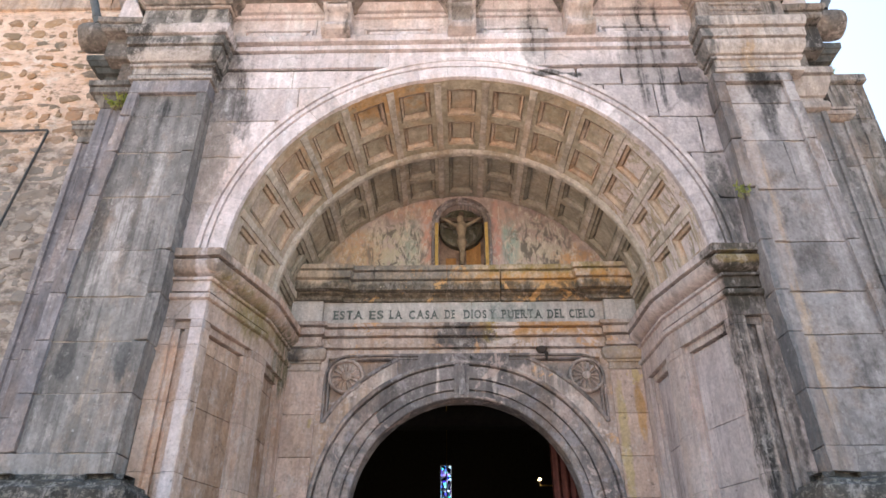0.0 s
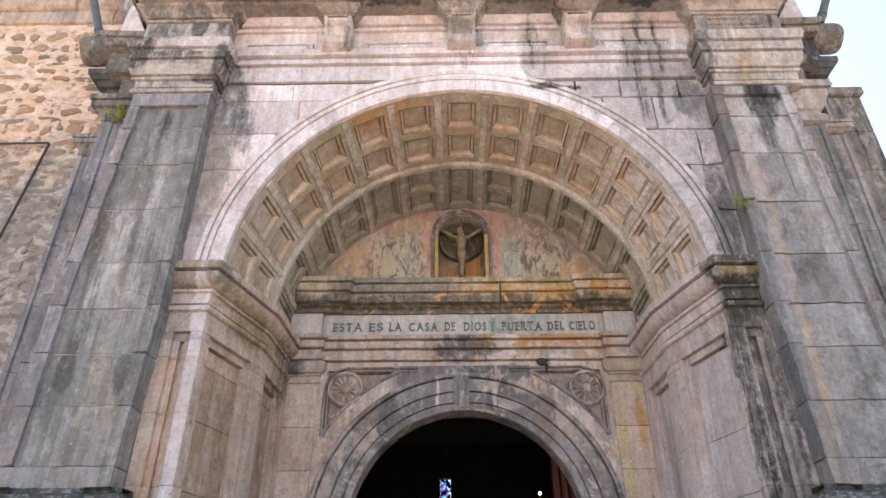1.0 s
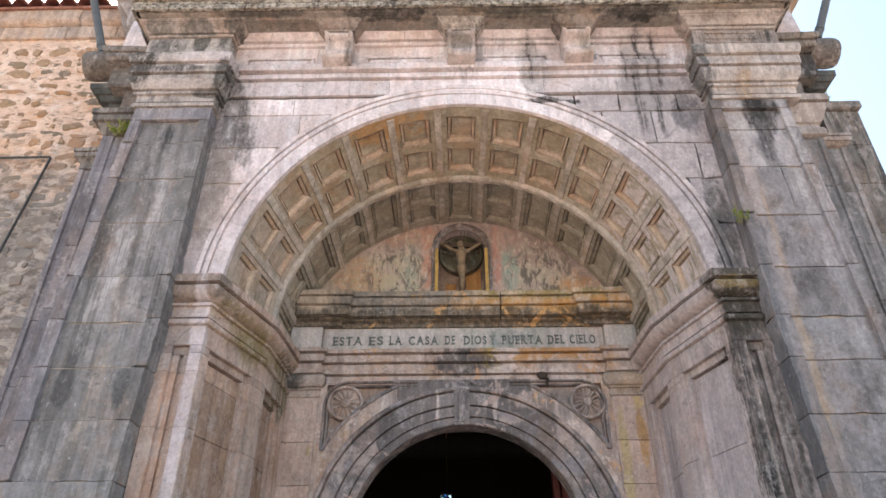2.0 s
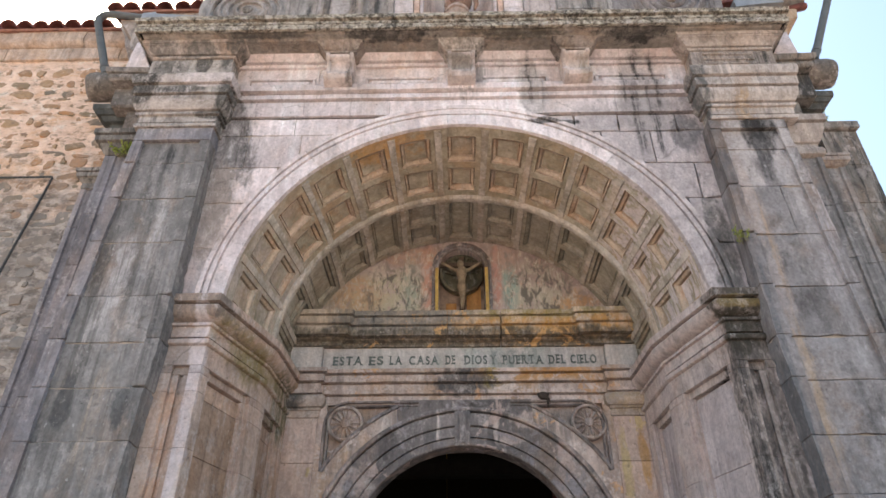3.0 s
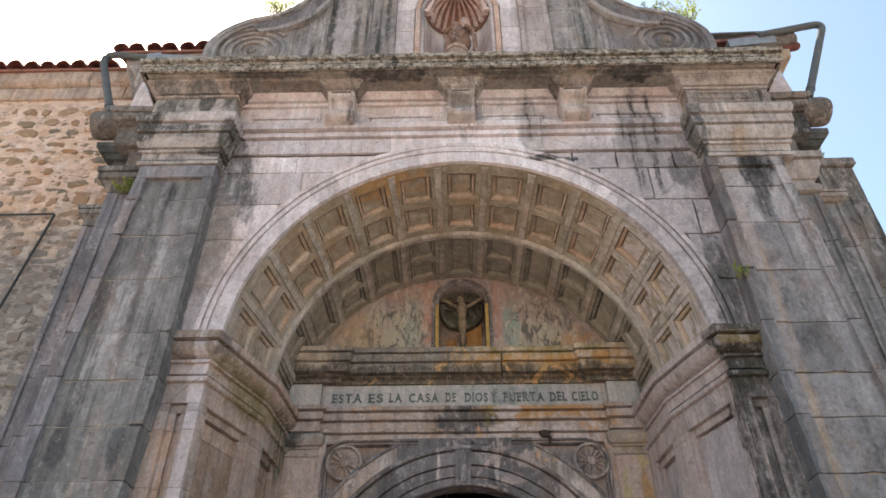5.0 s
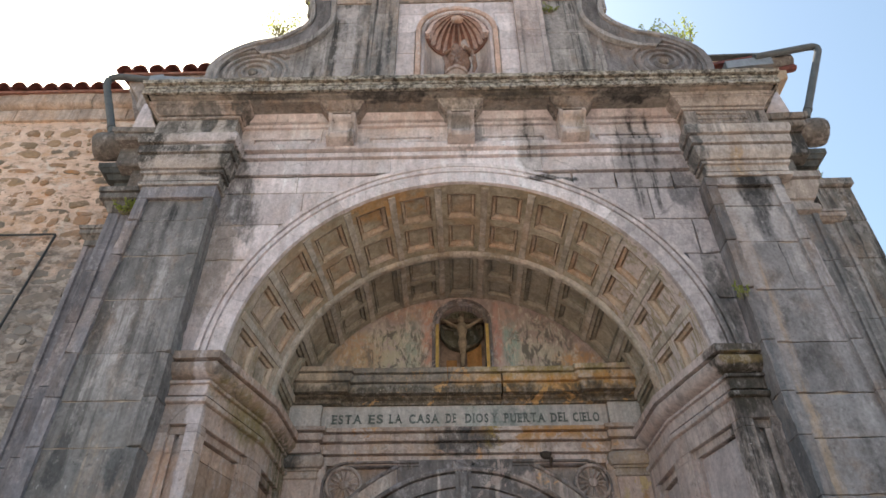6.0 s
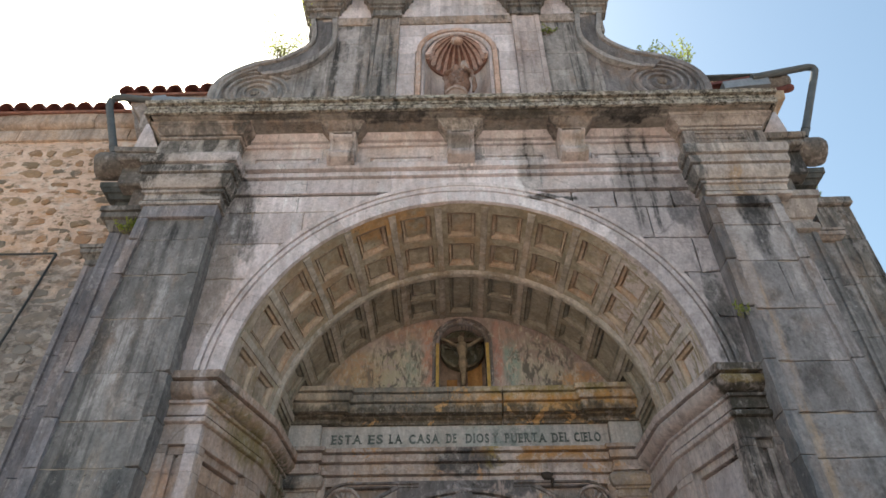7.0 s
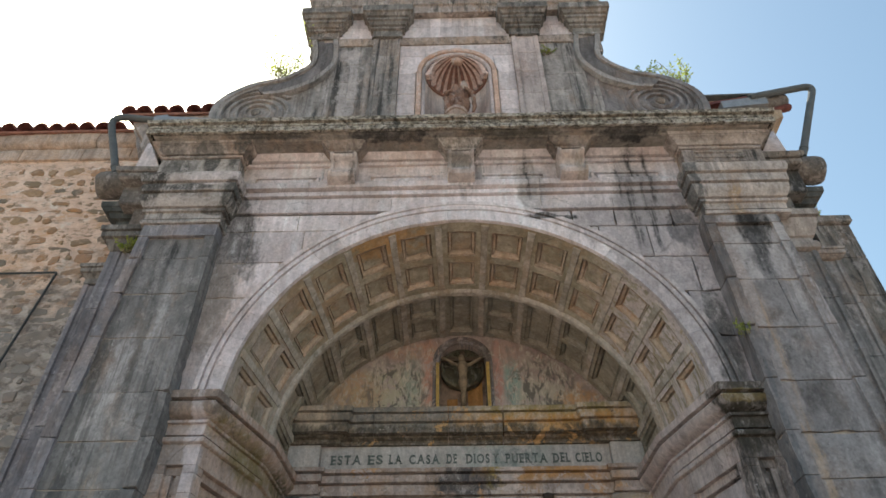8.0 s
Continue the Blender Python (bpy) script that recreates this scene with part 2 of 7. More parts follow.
M_LICHEN = stone("lichened black limestone", (0.24, 0.218, 0.2), (0.58, 0.525, 0.49), warm_k=0.2, dark_k=0.9, pale_k=0.6, streak=0.7, crust=0.75, seed=28, lichen=0.15, stains=[((-2.68, -0.3, 7.03), (0.34, 0.5, 0.09), (0.72, 0.64, 0.63), 2), ((-3.1, -0.3, 7.02), (0.12, 0.4, 0.06), (0.55, 0.48, 0.45), 2), ((-2.72, -0.2, 7.3), (0.07, 0.4, 0.22), (0.6, 0.53, 0.48), 2), ((-2.95, -0.2, 7.28), (0.05, 0.4, 0.22), (0.5, 0.45, 0.41), 2), ((-2.85, -0.2, 7.38), (0.09, 0.4, 0.16), (0.09, 0.086, 0.08), 2), ((-2.58, -0.2, 7.42), (0.06, 0.4, 0.12), (0.1, 0.096, 0.09), 2), ((-2.9, -0.25, 6.7), (0.4, 0.4, 0.07), (0.56, 0.5, 0.47), 2), ((-2.75, -0.25, 6.54), (0.16, 0.4, 0.06), (0.48, 0.43, 0.4), 2), ((-3.36, -0.2, 6.95), (0.16, 0.5, 0.26), (0.07, 0.066, 0.06), 2), ((-2.95, -0.25, 6.9), (0.26, 0.4, 0.05), (0.09, 0.085, 0.08), 2), ((-2.48, -0.1, 6.75), (0.09, 0.5, 0.28), (0.06, 0.06, 0.055), 2), ((-2.65, -0.25, 6.6), (0.14, 0.4, 0.05), (0.1, 0.095, 0.09), 2), ((-3.2, -0.2, 7.3), (0.14, 0.4, 0.2), (0.16, 0.15, 0.14), 2)])
M_VOLUTE = stone("pale grey volute stone", (0.25, 0.232, 0.222), (0.4, 0.372, 0.355), warm_k=0.2, dark_k=0.6, pale_k=0.25, streak=0.7, crust=0.3, seed=39)
M_ATTIC = stone("streaked attic stone", (0.2, 0.185, 0.17), (0.41, 0.375, 0.355), warm_k=0.3, dark_k=0.9, pale_k=0.3, streak=0.95, crust=0.4, seed=27, stains=[((-1.47, 0, 8.9), (0.12, 1, 1.1), (0.5, 0.455, 0.44), 2), ((-1.62, 0, 8.5), (0.04, 1, 0.5), (0.07, 0.07, 0.07), 3), ((-1.3, 0, 8.8), (0.03, 1, 0.8), (0.07, 0.07, 0.07), 3), ((1.35, 0, 9.4), (0.12, 1, 0.5), (0.42, 0.38, 0.36), 2), ((1.62, 0, 8.7), (0.05, 1, 0.6), (0.09, 0.09, 0.088), 3), ((-1.85, 0, 8.45), (0.03, 1, 0.4), (0.06, 0.06, 0.058), 3), ((-1.52, 0, 8.25), (0.05, 1, 0.25), (0.05, 0.05, 0.05), 3), ((-1.75, 0, 9.0), (0.05, 1, 0.5), (0.52, 0.47, 0.455), 3), ((-1.55, 0, 9.95), (0.2, 1, 0.14), (0.52, 0.46, 0.44), 2), ((-1.0, 0, 8.4), (0.05, 1, 0.5), (0.06, 0.06, 0.058), 3), ((-0.9, 0, 9.3), (0.03, 1, 0.7), (0.08, 0.08, 0.078), 3)])
M_TOP = stone("lichened cornice stone", (0.27, 0.224, 0.197), (0.42, 0.36, 0.33), lichen=0.2, warm_k=0.4, dark_k=0.9, pale_k=0.4, streak=0.85, crust=0.8, seed=4, stains=[((2.1, -0.1, 7.6), (0.16, 1, 0.5), BLACK, 0.8), ((0.95, -0.1, 7.6), (0.1, 1, 0.5), BLACK, 0.7)])
M_CAPITAL = stone("pale capital stone", (0.34, 0.29, 0.26), (0.52, 0.457, 0.42), warm_k=0.35, dark_k=0.6, pale_k=0.3, streak=0.55, crust=0.4, seed=33, stains=[((-2.9, -0.3, 7.58), (0.2, 0.4, 0.1), (0.14, 0.13, 0.12), 2), ((-2.5, -0.25, 7.6), (0.1, 0.4, 0.08), (0.1, 0.095, 0.088), 2), ((-3.3, -0.3, 7.58), (0.16, 0.4, 0.08), (0.16, 0.15, 0.14), 2), ((2.48, -0.2, 6.75), (0.1, 0.4, 0.4), (0.1, 0.1, 0.098), 2), ((2.9, -0.25, 6.6), (0.06, 0.4, 0.25), (0.4, 0.28, 0.17), 3)])
M_CONSOLE = stone("pale console stone", (0.52, 0.44, 0.41), (0.7, 0.62, 0.6), warm_k=0.35, dark_k=0.4, pale_k=0.3, streak=0.4, crust=0.3, seed=36, stains=[((-0.05, -0.2, 7.4), (0.14, 0.2, 0.1), (0.26, 0.24, 0.22), 2), ((0.08, -0.2, 7.3), (0.05, 0.3, 0.15), (0.3, 0.27, 0.25), 3), ((-1.22, -0.2, 7.25), (0.03, 0.3, 0.2), (0.16, 0.145, 0.13), 3), ((1.36, -0.2, 7.25), (0.06, 0.3, 0.2), (0.36, 0.31, 0.27), 2)])
M_LIP = stone("crusted cornice edge", (0.17, 0.15, 0.12), (0.4, 0.36, 0.3), warm_k=0.25, dark_k=0.9, pale_k=0.55, streak=0.7, crust=0.7, seed=13, lichen=0.85)
M_JAMB = stone("pink limestone", (0.49, 0.355, 0.285), (0.66, 0.525, 0.46), warm=(0.5, 0.29, 0.17), warm_k=0.5, dark_k=0.35, pale_k=0.4, streak=0.3, crust=0.25, seed=5, stains=[
    ((-2.4, -0.1, 4.43), (0.45, 0.35, 0.14), (0.23, 0.19, 0.165), 2), ((-1.95, 1.6, 4.2), (0.12, 0.4, 0.5), (0.14, 0.13, 0.07), 0.9), ((-1.75, 1.75, 4.2), (0.25, 0.2, 0.12), (0.21, 0.19, 0.18), 0.9), ((-2.05, 0.7, 4.2), (0.18, 0.8, 0.22), (0.3, 0.235, 0.11), 0.85), ((-2.43, -0.02, 3.95), (0.22, 0.15, 0.32), (0.4, 0.34, 0.315), 2), ((-2.3, -0.02, 3.3), (0.07, 0.1, 2.5), (0.64, 0.565, 0.57), 2), ((-2.46, -0.02, 2.9), (0.035, 0.1, 0.9), (0.58, 0.36, 0.25), 3)])
M_RJAMB = stone("pale pink limestone", (0.47, 0.385, 0.365), (0.6, 0.52, 0.495), warm_k=0.25, dark_k=0.4, pale_k=0.3, streak=0.6, crust=0.15, seed=6, stains=[
    ((2.38, -0.02, 3.2), (0.22, 0.12, 2.6), (0.085, 0.076, 0.07), 2), ((2.33, -0.02, 3.0), (0.018, 0.1, 1.3), (0.4, 0.33, 0.29), 3), ((2.26, -0.02, 3.3), (0.05, 0.1, 1.2), (0.018, 0.018, 0.017), 3), ((2.46, -0.02, 3.2), (0.035, 0.1, 1.3), (0.34, 0.29, 0.265), 3), ((2.4, -0.1, 4.3), (0.36, 0.2, 0.42), (0.05, 0.045, 0.035), 2), ((2.42, -0.12, 4.4), (0.3, 0.12, 0.05), (0.2, 0.15, 0.07), 2)])
M_VAULT = stone("tan vault stone", (0.335, 0.29, 0.21), (0.48, 0.42, 0.33), warm=(0.46, 0.27, 0.14), warm_k=0.4, dark_k=0.3, pale_k=0.12, streak=0.25, crust=0.2, seed=7, stains=[((-0.95, 0.12, 6.43), (0.6, 0.22, 0.22), (0.48, 0.28, 0.12), 2), ((-1.6, 0.5, 5.8), (0.5, 0.6, 0.4), (0.42, 0.26, 0.15), 0.6), ((1.95, 0.4, 5.3), (0.5, 1.0, 1.2), (0.62, 0.54, 0.52), 0.95), ((-1.95, 0.4, 5.0), (0.4, 1.0, 0.6), (0.5, 0.41, 0.36), 0.7)])
M_VMOULD = stone("ochre coffer moulding", (0.47, 0.36, 0.265), (0.6, 0.485, 0.385), warm=(0.55, 0.31, 0.17), warm_k=0.5, dark_k=0.3, pale_k=0.3, streak=0.2, crust=0.2, seed=19)
M_VRIB = stone("dusty vault rib", (0.36, 0.315, 0.255), (0.62, 0.56, 0.5), warm=(0.45, 0.29, 0.17), warm_k=0.4, dark_k=0.3, pale_k=0.55, streak=0.25, crust=0.15, seed=20)
M_VAULT2 = stone("brown grey vault stone", (0.345, 0.31, 0.245), (0.48, 0.43, 0.355), warm=(0.42, 0.25, 0.13), warm_k=0.25, dark_k=0.35, pale_k=0.2, streak=0.3, crust=0.3, seed=17)
M_LILAC = stone("lilac grey limestone", (0.185, 0.176, 0.19), (0.315, 0.298, 0.318), warm_k=0.2, dark_k=0.5, pale_k=0.3, streak=0.6, crust=0.2, seed=21)
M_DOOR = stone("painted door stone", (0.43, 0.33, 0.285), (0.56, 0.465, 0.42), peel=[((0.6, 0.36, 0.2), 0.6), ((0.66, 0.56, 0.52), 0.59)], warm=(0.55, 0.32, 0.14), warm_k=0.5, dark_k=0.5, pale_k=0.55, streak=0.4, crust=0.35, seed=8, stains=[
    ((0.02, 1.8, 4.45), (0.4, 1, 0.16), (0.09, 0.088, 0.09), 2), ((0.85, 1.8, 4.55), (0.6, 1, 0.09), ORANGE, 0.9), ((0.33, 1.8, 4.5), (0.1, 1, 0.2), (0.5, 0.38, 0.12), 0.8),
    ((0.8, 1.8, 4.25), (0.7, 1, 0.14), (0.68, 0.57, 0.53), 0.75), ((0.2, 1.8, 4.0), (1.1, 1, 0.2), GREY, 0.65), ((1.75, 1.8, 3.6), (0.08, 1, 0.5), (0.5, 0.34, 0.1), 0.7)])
M_DARCH = stone("grey door arch stone", (0.155, 0.14, 0.14), (0.255, 0.228, 0.225), peel=[((0.58, 0.455, 0.41), 0.585), ((0.33, 0.3, 0.31), 0.56)], warm_k=0.3, dark_k=0.5, pale_k=0.35, streak=0.4, crust=0.4, seed=15, stains=[((-1.3, 1.8, 3.2), (0.4, 1, 0.8), (0.5, 0.4, 0.36), 0.8), ((1.2, 1.8, 3.4), (0.4, 1, 0.5), (0.5, 0.4, 0.36), 0.6), ((0.75, 1.8, 4.0), (0.22, 1, 0.1), (0.62, 0.5, 0.455), 2), ((1.05, 1.8, 3.7), (0.1, 1, 0.16), (0.6, 0.47, 0.43), 2), ((0.5, 1.8, 3.8), (0.12, 1, 0.06), (0.58, 0.47, 0.43), 2), ((-0.28, 1.8, 3.95), (0.015, 1, 0.2), (0.7, 0.62, 0.58), 3), ((0.33, 1.8, 3.9), (0.02, 1, 0.18), (0.66, 0.57, 0.53), 3)])
M_LPANEL = stone("orange brown jamb panel", (0.4, 0.255, 0.175), (0.55, 0.4, 0.32), warm=(0.5, 0.25, 0.11), warm_k=0.65, dark_k=0.35, pale_k=0.4, streak=0.25, crust=0.3, seed=29)
M_RPANEL = stone("pale lilac jamb panel", (0.55, 0.47, 0.465), (0.68, 0.6, 0.595), warm_k=0.2, dark_k=0.6, pale_k=0.2, streak=0.6, crust=0.1, seed=30)
M_SOOT = stone("black crusted moulding", (0.045, 0.043, 0.04), (0.12, 0.113, 0.106), warm_k=0.1, dark_k=0.8, pale_k=0.35, streak=0.3, crust=0.8, seed=31, lichen=0.3)
M_PINK = stone("pink niche paint", (0.58, 0.36, 0.26), (0.68, 0.5, 0.42), warm_k=0.4, dark_k=0.3, pale_k=0.7, streak=0.4, crust=0.2, seed=16)
# The last patch paints the shade below the projecting edge, full width.
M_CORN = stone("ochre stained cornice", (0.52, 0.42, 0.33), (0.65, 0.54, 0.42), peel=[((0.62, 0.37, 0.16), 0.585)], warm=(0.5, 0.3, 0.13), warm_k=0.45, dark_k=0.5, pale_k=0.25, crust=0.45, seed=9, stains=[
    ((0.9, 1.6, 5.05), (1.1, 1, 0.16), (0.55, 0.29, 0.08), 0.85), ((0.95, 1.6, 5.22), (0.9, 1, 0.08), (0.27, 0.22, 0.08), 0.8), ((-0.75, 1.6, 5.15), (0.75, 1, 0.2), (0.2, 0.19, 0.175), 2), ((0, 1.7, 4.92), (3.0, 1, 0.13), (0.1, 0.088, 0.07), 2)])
M_DOORPIL = stone("pink door pilaster stone", (0.52, 0.375, 0.315), (0.66, 0.52, 0.46), warm_k=0.3, dark_k=0.3, pale_k=0.35, streak=0.3, crust=0.25, seed=35, peel=[((0.62, 0.47, 0.24), 0.61)], stains=[((1.65, 1.8, 3.3), (0.05, 1, 0.7), (0.55, 0.43, 0.24), 2), ((1.85, 1.8, 3.6), (0.05, 1, 0.3), (0.55, 0.33, 0.15), 2)])
M_DOORCAP = stone("stained door capital", (0.42, 0.34, 0.29), (0.54, 0.45, 0.4), warm_k=0.4, dark_k=0.4, pale_k=0.3, crust=0.3, seed=34, stains=[((-1.85, 1.75, 4.23), (0.13, 0.3, 0.09), (0.07, 0.07, 0.068), 2), ((1.75, 1.75, 4.2), (0.3, 0.3, 0.12), (0.48, 0.36, 0.24), 0.8)])
M_FRIEZE = stone("white washed frieze", (0.55, 0.52, 0.5), (0.68, 0.64, 0.62), warm_k=0.2, dark_k=0.3, pale_k=0.3, crust=0.15, seed=10, stains=[((0.4, 1.85, 4.75), (0.55, 1, 0.3), (0.36, 0.42, 0.39), 0.6), ((0.5, 1.85, 4.74), (0.2, 1, 0.1), (0.22, 0.27, 0.26), 0.6)])
# The dark base holds the shade under the cornice; the black patches are stains.
M_SOFFIT = stone("shade dark cornice soffit with stains", (0.23, 0.208, 0.183), (0.4, 0.36, 0.318), warm_k=0.3, dark_k=0.9, pale_k=0.15, streak=0.2, crust=0.9, seed=26, stains=[((-2.2, -0.38, 7.65), (0.5, 0.06, 0.3), (0.08, 0.077, 0.07), 2), ((-0.75, -0.36, 7.65), (0.45, 0.1, 0.3), BLACK, 2), ((0.6, -0.37, 7.65), (0.5, 0.1, 0.3), (0.09, 0.085, 0.07), 2), ((1.95, -0.33, 7.65), (0.3, 0.14, 0.3), BLACK, 2)])
M_BAND = stone("ochre eaves stone", (0.48, 0.37, 0.28), (0.6, 0.49, 0.39), warm=(0.6, 0.36, 0.17), warm_k=0.5, dark_k=0.35, streak=0.5, crust=0.25, seed=12)
M_EAVES = stone("weathered eaves ashlar", (0.45, 0.345, 0.275), (0.62, 0.5, 0.425), warm=(0.56, 0.35, 0.2), warm_k=0.4, dark_k=0.5, streak=0.5, crust=0.4, seed=38)
M_JOINT = plain("old joint mortar", (0.36, 0.3, 0.25), 0.95)
M_TILE = plain("red roof tile", (0.15, 0.045, 0.035), 0.75, vary=0.5, scale=14)
M_ZINC = plain("grey painted zinc", (0.1, 0.108, 0.11), 0.85, 0.0)
M_BRACKET = stone("black green bracket stone", (0.055, 0.061, 0.06), (0.13, 0.138, 0.133), warm_k=0.1, dark_k=0.6, pale_k=0.12, seed=24)
M_SPOUT = stone("dark spout stone", (0.13, 0.115, 0.104), (0.25, 0.223, 0.204), warm_k=0.2, dark_k=0.6, pale_k=0.35, crust=0.5, seed=25, lichen=0.15)
M_PALEZINC = plain("pale zinc sheet", (0.27, 0.28, 0.29), 0.5, 0.3)
M_CABLE = plain("black cable", (0.03, 0.03, 0.03), 0.6)
M_LETTER = plain("faded letter paint", (0.13, 0.15, 0.14), 0.85, vary=0.7, scale=16)
M_RUST = plain("red ochre paint", (0.3, 0.14, 0.1), 0.85, vary=0.4, scale=12)
M_STATUE = stone("worn red statue paint", (0.26, 0.14, 0.1), (0.42, 0.27, 0.205), warm=(0.5, 0.33, 0.25), warm_k=0.6, dark_k=0.4, pale_k=0.5, streak=0.2, crust=0.5, seed=18)
M_RIB = plain("pale pink shell rib", (0.62, 0.46, 0.4), 0.9, vary=0.45, scale=20)
M_SHELL = plain("red ochre shell paint", (0.25, 0.135, 0.105), 0.85, vary=0.45, scale=14)
M_FLESH = plain("worn painted wood", (0.25, 0.185, 0.12), 0.8, vary=0.5, scale=16)
M_OLDWOOD = plain("dark cross wood", (0.09, 0.06, 0.04), 0.8, vary=0.4, scale=20)
M_NIMBUS = stone("dark green painted disc", (0.05, 0.05, 0.035), (0.16, 0.145, 0.1), warm_k=0.2, dark_k=0.4, pale_k=0.2, seed=22)
M_UMBER = plain("brown niche paint", (0.3, 0.21, 0.155), 0.85, vary=0.55, scale=9)
M_OCHRE = stone("flaking orange paint", (0.55, 0.25, 0.08), (0.62, 0.33, 0.13), warm_k=0.3, dark=(0.14, 0.1, 0.07), dark_k=0.5, pale_k=0.1, streak=0.5, crust=0.4, seed=23)
M_GOLD = plain("yellow ochre paint", (0.5, 0.33, 0.1), 0.8, vary=0.3, scale=18)
M_LEAF = leafy("yellow green leaf", (0.26, 0.3, 0.07))
M_DRY = plain("dry stem", (0.2, 0.17, 0.09), 0.8)
# Near black: the darkness of the unlit nave is put into this colour.
M_INSIDE = plain("shade black plaster", (0.05, 0.045, 0.04), 0.9)
M_RUSTIRON = plain("rusted iron", (0.045, 0.03, 0.022), 0.8, vary=0.5, scale=20)
M_CURTAIN = plain("dark red curtain", (0.16, 0.055, 0.045), 0.9, vary=0.4)
M_BULB = glowing("lit bulb", (1.0, 0.75, 0.4), 14)
M_BRASS = plain("brass", (0.5, 0.35, 0.12), 0.35, 0.9)


def mural_material():
    k = Nodes("faded mural", 0.9)
    a = k.noise(3.0, 10, 0.75, distort=0.4)
    b = k.noise(7.5, 10, 0.8, (1.3, 1, 0.8), (5, 1, 2), 0.5)
    c = k.noise(9.0, 10, 0.8, (1.5, 1, 0.7), (1, 8, 3), 0.6)
    col = k.mix(k.ramp(a, 0.4, 0.6), (0.4, 0.315, 0.29), (0.55, 0.45, 0.415))
    for i, (x, z, rx, rz, colour, amount) in enumerate([
            (-0.95, 5.55, 0.6, 0.4, (0.5, 0.463, 0.338), 0.9), (0.98, 5.65, 0.42, 0.45, (0.5, 0.463, 0.362), 0.9), (-0.62, 5.75, 0.1, 0.42, (0.312, 0.362, 0.312), 0.75),
            (0.6, 5.7, 0.1, 0.42, (0.275, 0.388, 0.35), 0.85), (-0.42, 5.85, 0.08, 0.5, (0.562, 0.3, 0.225), 0.9), (0.43, 5.85, 0.06, 0.5, (0.525, 0.275, 0.225), 0.9),
            (-1.3, 5.6, 0.3, 0.3, (0.562, 0.362, 0.213), 0.75), (1.4, 5.4, 0.25, 0.25, (0.6, 0.338, 0.163), 0.85), (1.25, 6.0, 0.5, 0.35, (0.3, 0.213, 0.2), 0.75), (0.55, 6.15, 0.2, 0.2, (0.5, 0.35, 0.29), 0.8), (-0.6, 6.2, 0.4, 0.14, (0.55, 0.33, 0.22), 0.6)]):
        spots = k.ramp(k.noise(7.0 + i, 9, 0.78, (1.3, 1, 0.8), (i, 2, i), 0.5), 0.4, 0.52)
        col = k.mix(k.math("MULTIPLY", k.math("MULTIPLY", k.blob((x, 1.9, z), (rx, 1, rz), 0.4, 6.0, (i, 0, i)), spots), amount), col, colour)
    col = k.mix(k.ramp(b, 0.56, 0.6, 0, 0.75), col, (0.56, 0.37, 0.29))
    col = k.mix(k.ramp(c, 0.54, 0.58, 0, 0.8), col, (0.64, 0.57, 0.48))
    figures = k.math("ADD", k.blob((-0.78, 1.9, 5.6), (0.4, 1, 0.42), 0.3, 4.0), k.blob((0.95, 1.9, 5.6), (0.36, 1, 0.4), 0.3, 4.0, (3, 0, 0)), True)
    strokes = k.ramp(k.noise(6.5, 9, 0.72, (1.7, 1, 0.7), (7, 3, 2), 1.0), 0.5, 0.56)
    col = k.mix(k.math("MULTIPLY", strokes, k.ramp(figures, 0, 1, 0.3, 0.85)), col, (0.12, 0.113, 0.1))
    return k.done(col, b, 0.4, 0.01)


def mortar_material():
    k = Nodes("sandy mortar", 0.95)
    lump = k.noise(5.0, 9, 0.7, (1, 1, 1.7))
    grit = k.noise(26, 7, 0.75)
    col = k.mix(k.ramp(lump, 0.38, 0.62), (0.6, 0.41, 0.3), (0.83, 0.645, 0.525))
    col = k.mix(k.ramp(k.noise(2.2, 8, 0.7, (1, 1, 1.8), (4, 0, 1)), 0.52, 0.62, 0, 0.6), col, (0.62, 0.36, 0.19))
    col = k.mix(k.ramp(k.noise(3.4, 8, 0.7, (1, 1, 1.5), (1, 0, 9)), 0.56, 0.63, 0, 0.75), col, (0.8, 0.72, 0.64))
    col = k.mix(k.ramp(k.noise(8.0, 8, 0.75, (1, 1, 1.9), (7, 0, 3)), 0.53, 0.6, 0, 0.8), col, (0.3, 0.215, 0.15))
    col = k.mix(k.math("MULTIPLY", k.blob((-4.8, 0.8, 4.7), (2.2, 2, 1.75), 0.5, 2.5), 0.9, True), col, k.mix(k.ramp(lump, 0.42, 0.58), (0.13, 0.12, 0.11), (0.42, 0.375, 0.335)))
    col = k.mix(k.ramp(grit, 0.42, 0.3, 0, 0.6), col, (0.2, 0.14, 0.1))
    return k.done(col, k.math("ADD", lump, k.math("MULTIPLY", grit, 0.5)), 0.9, 0.03)


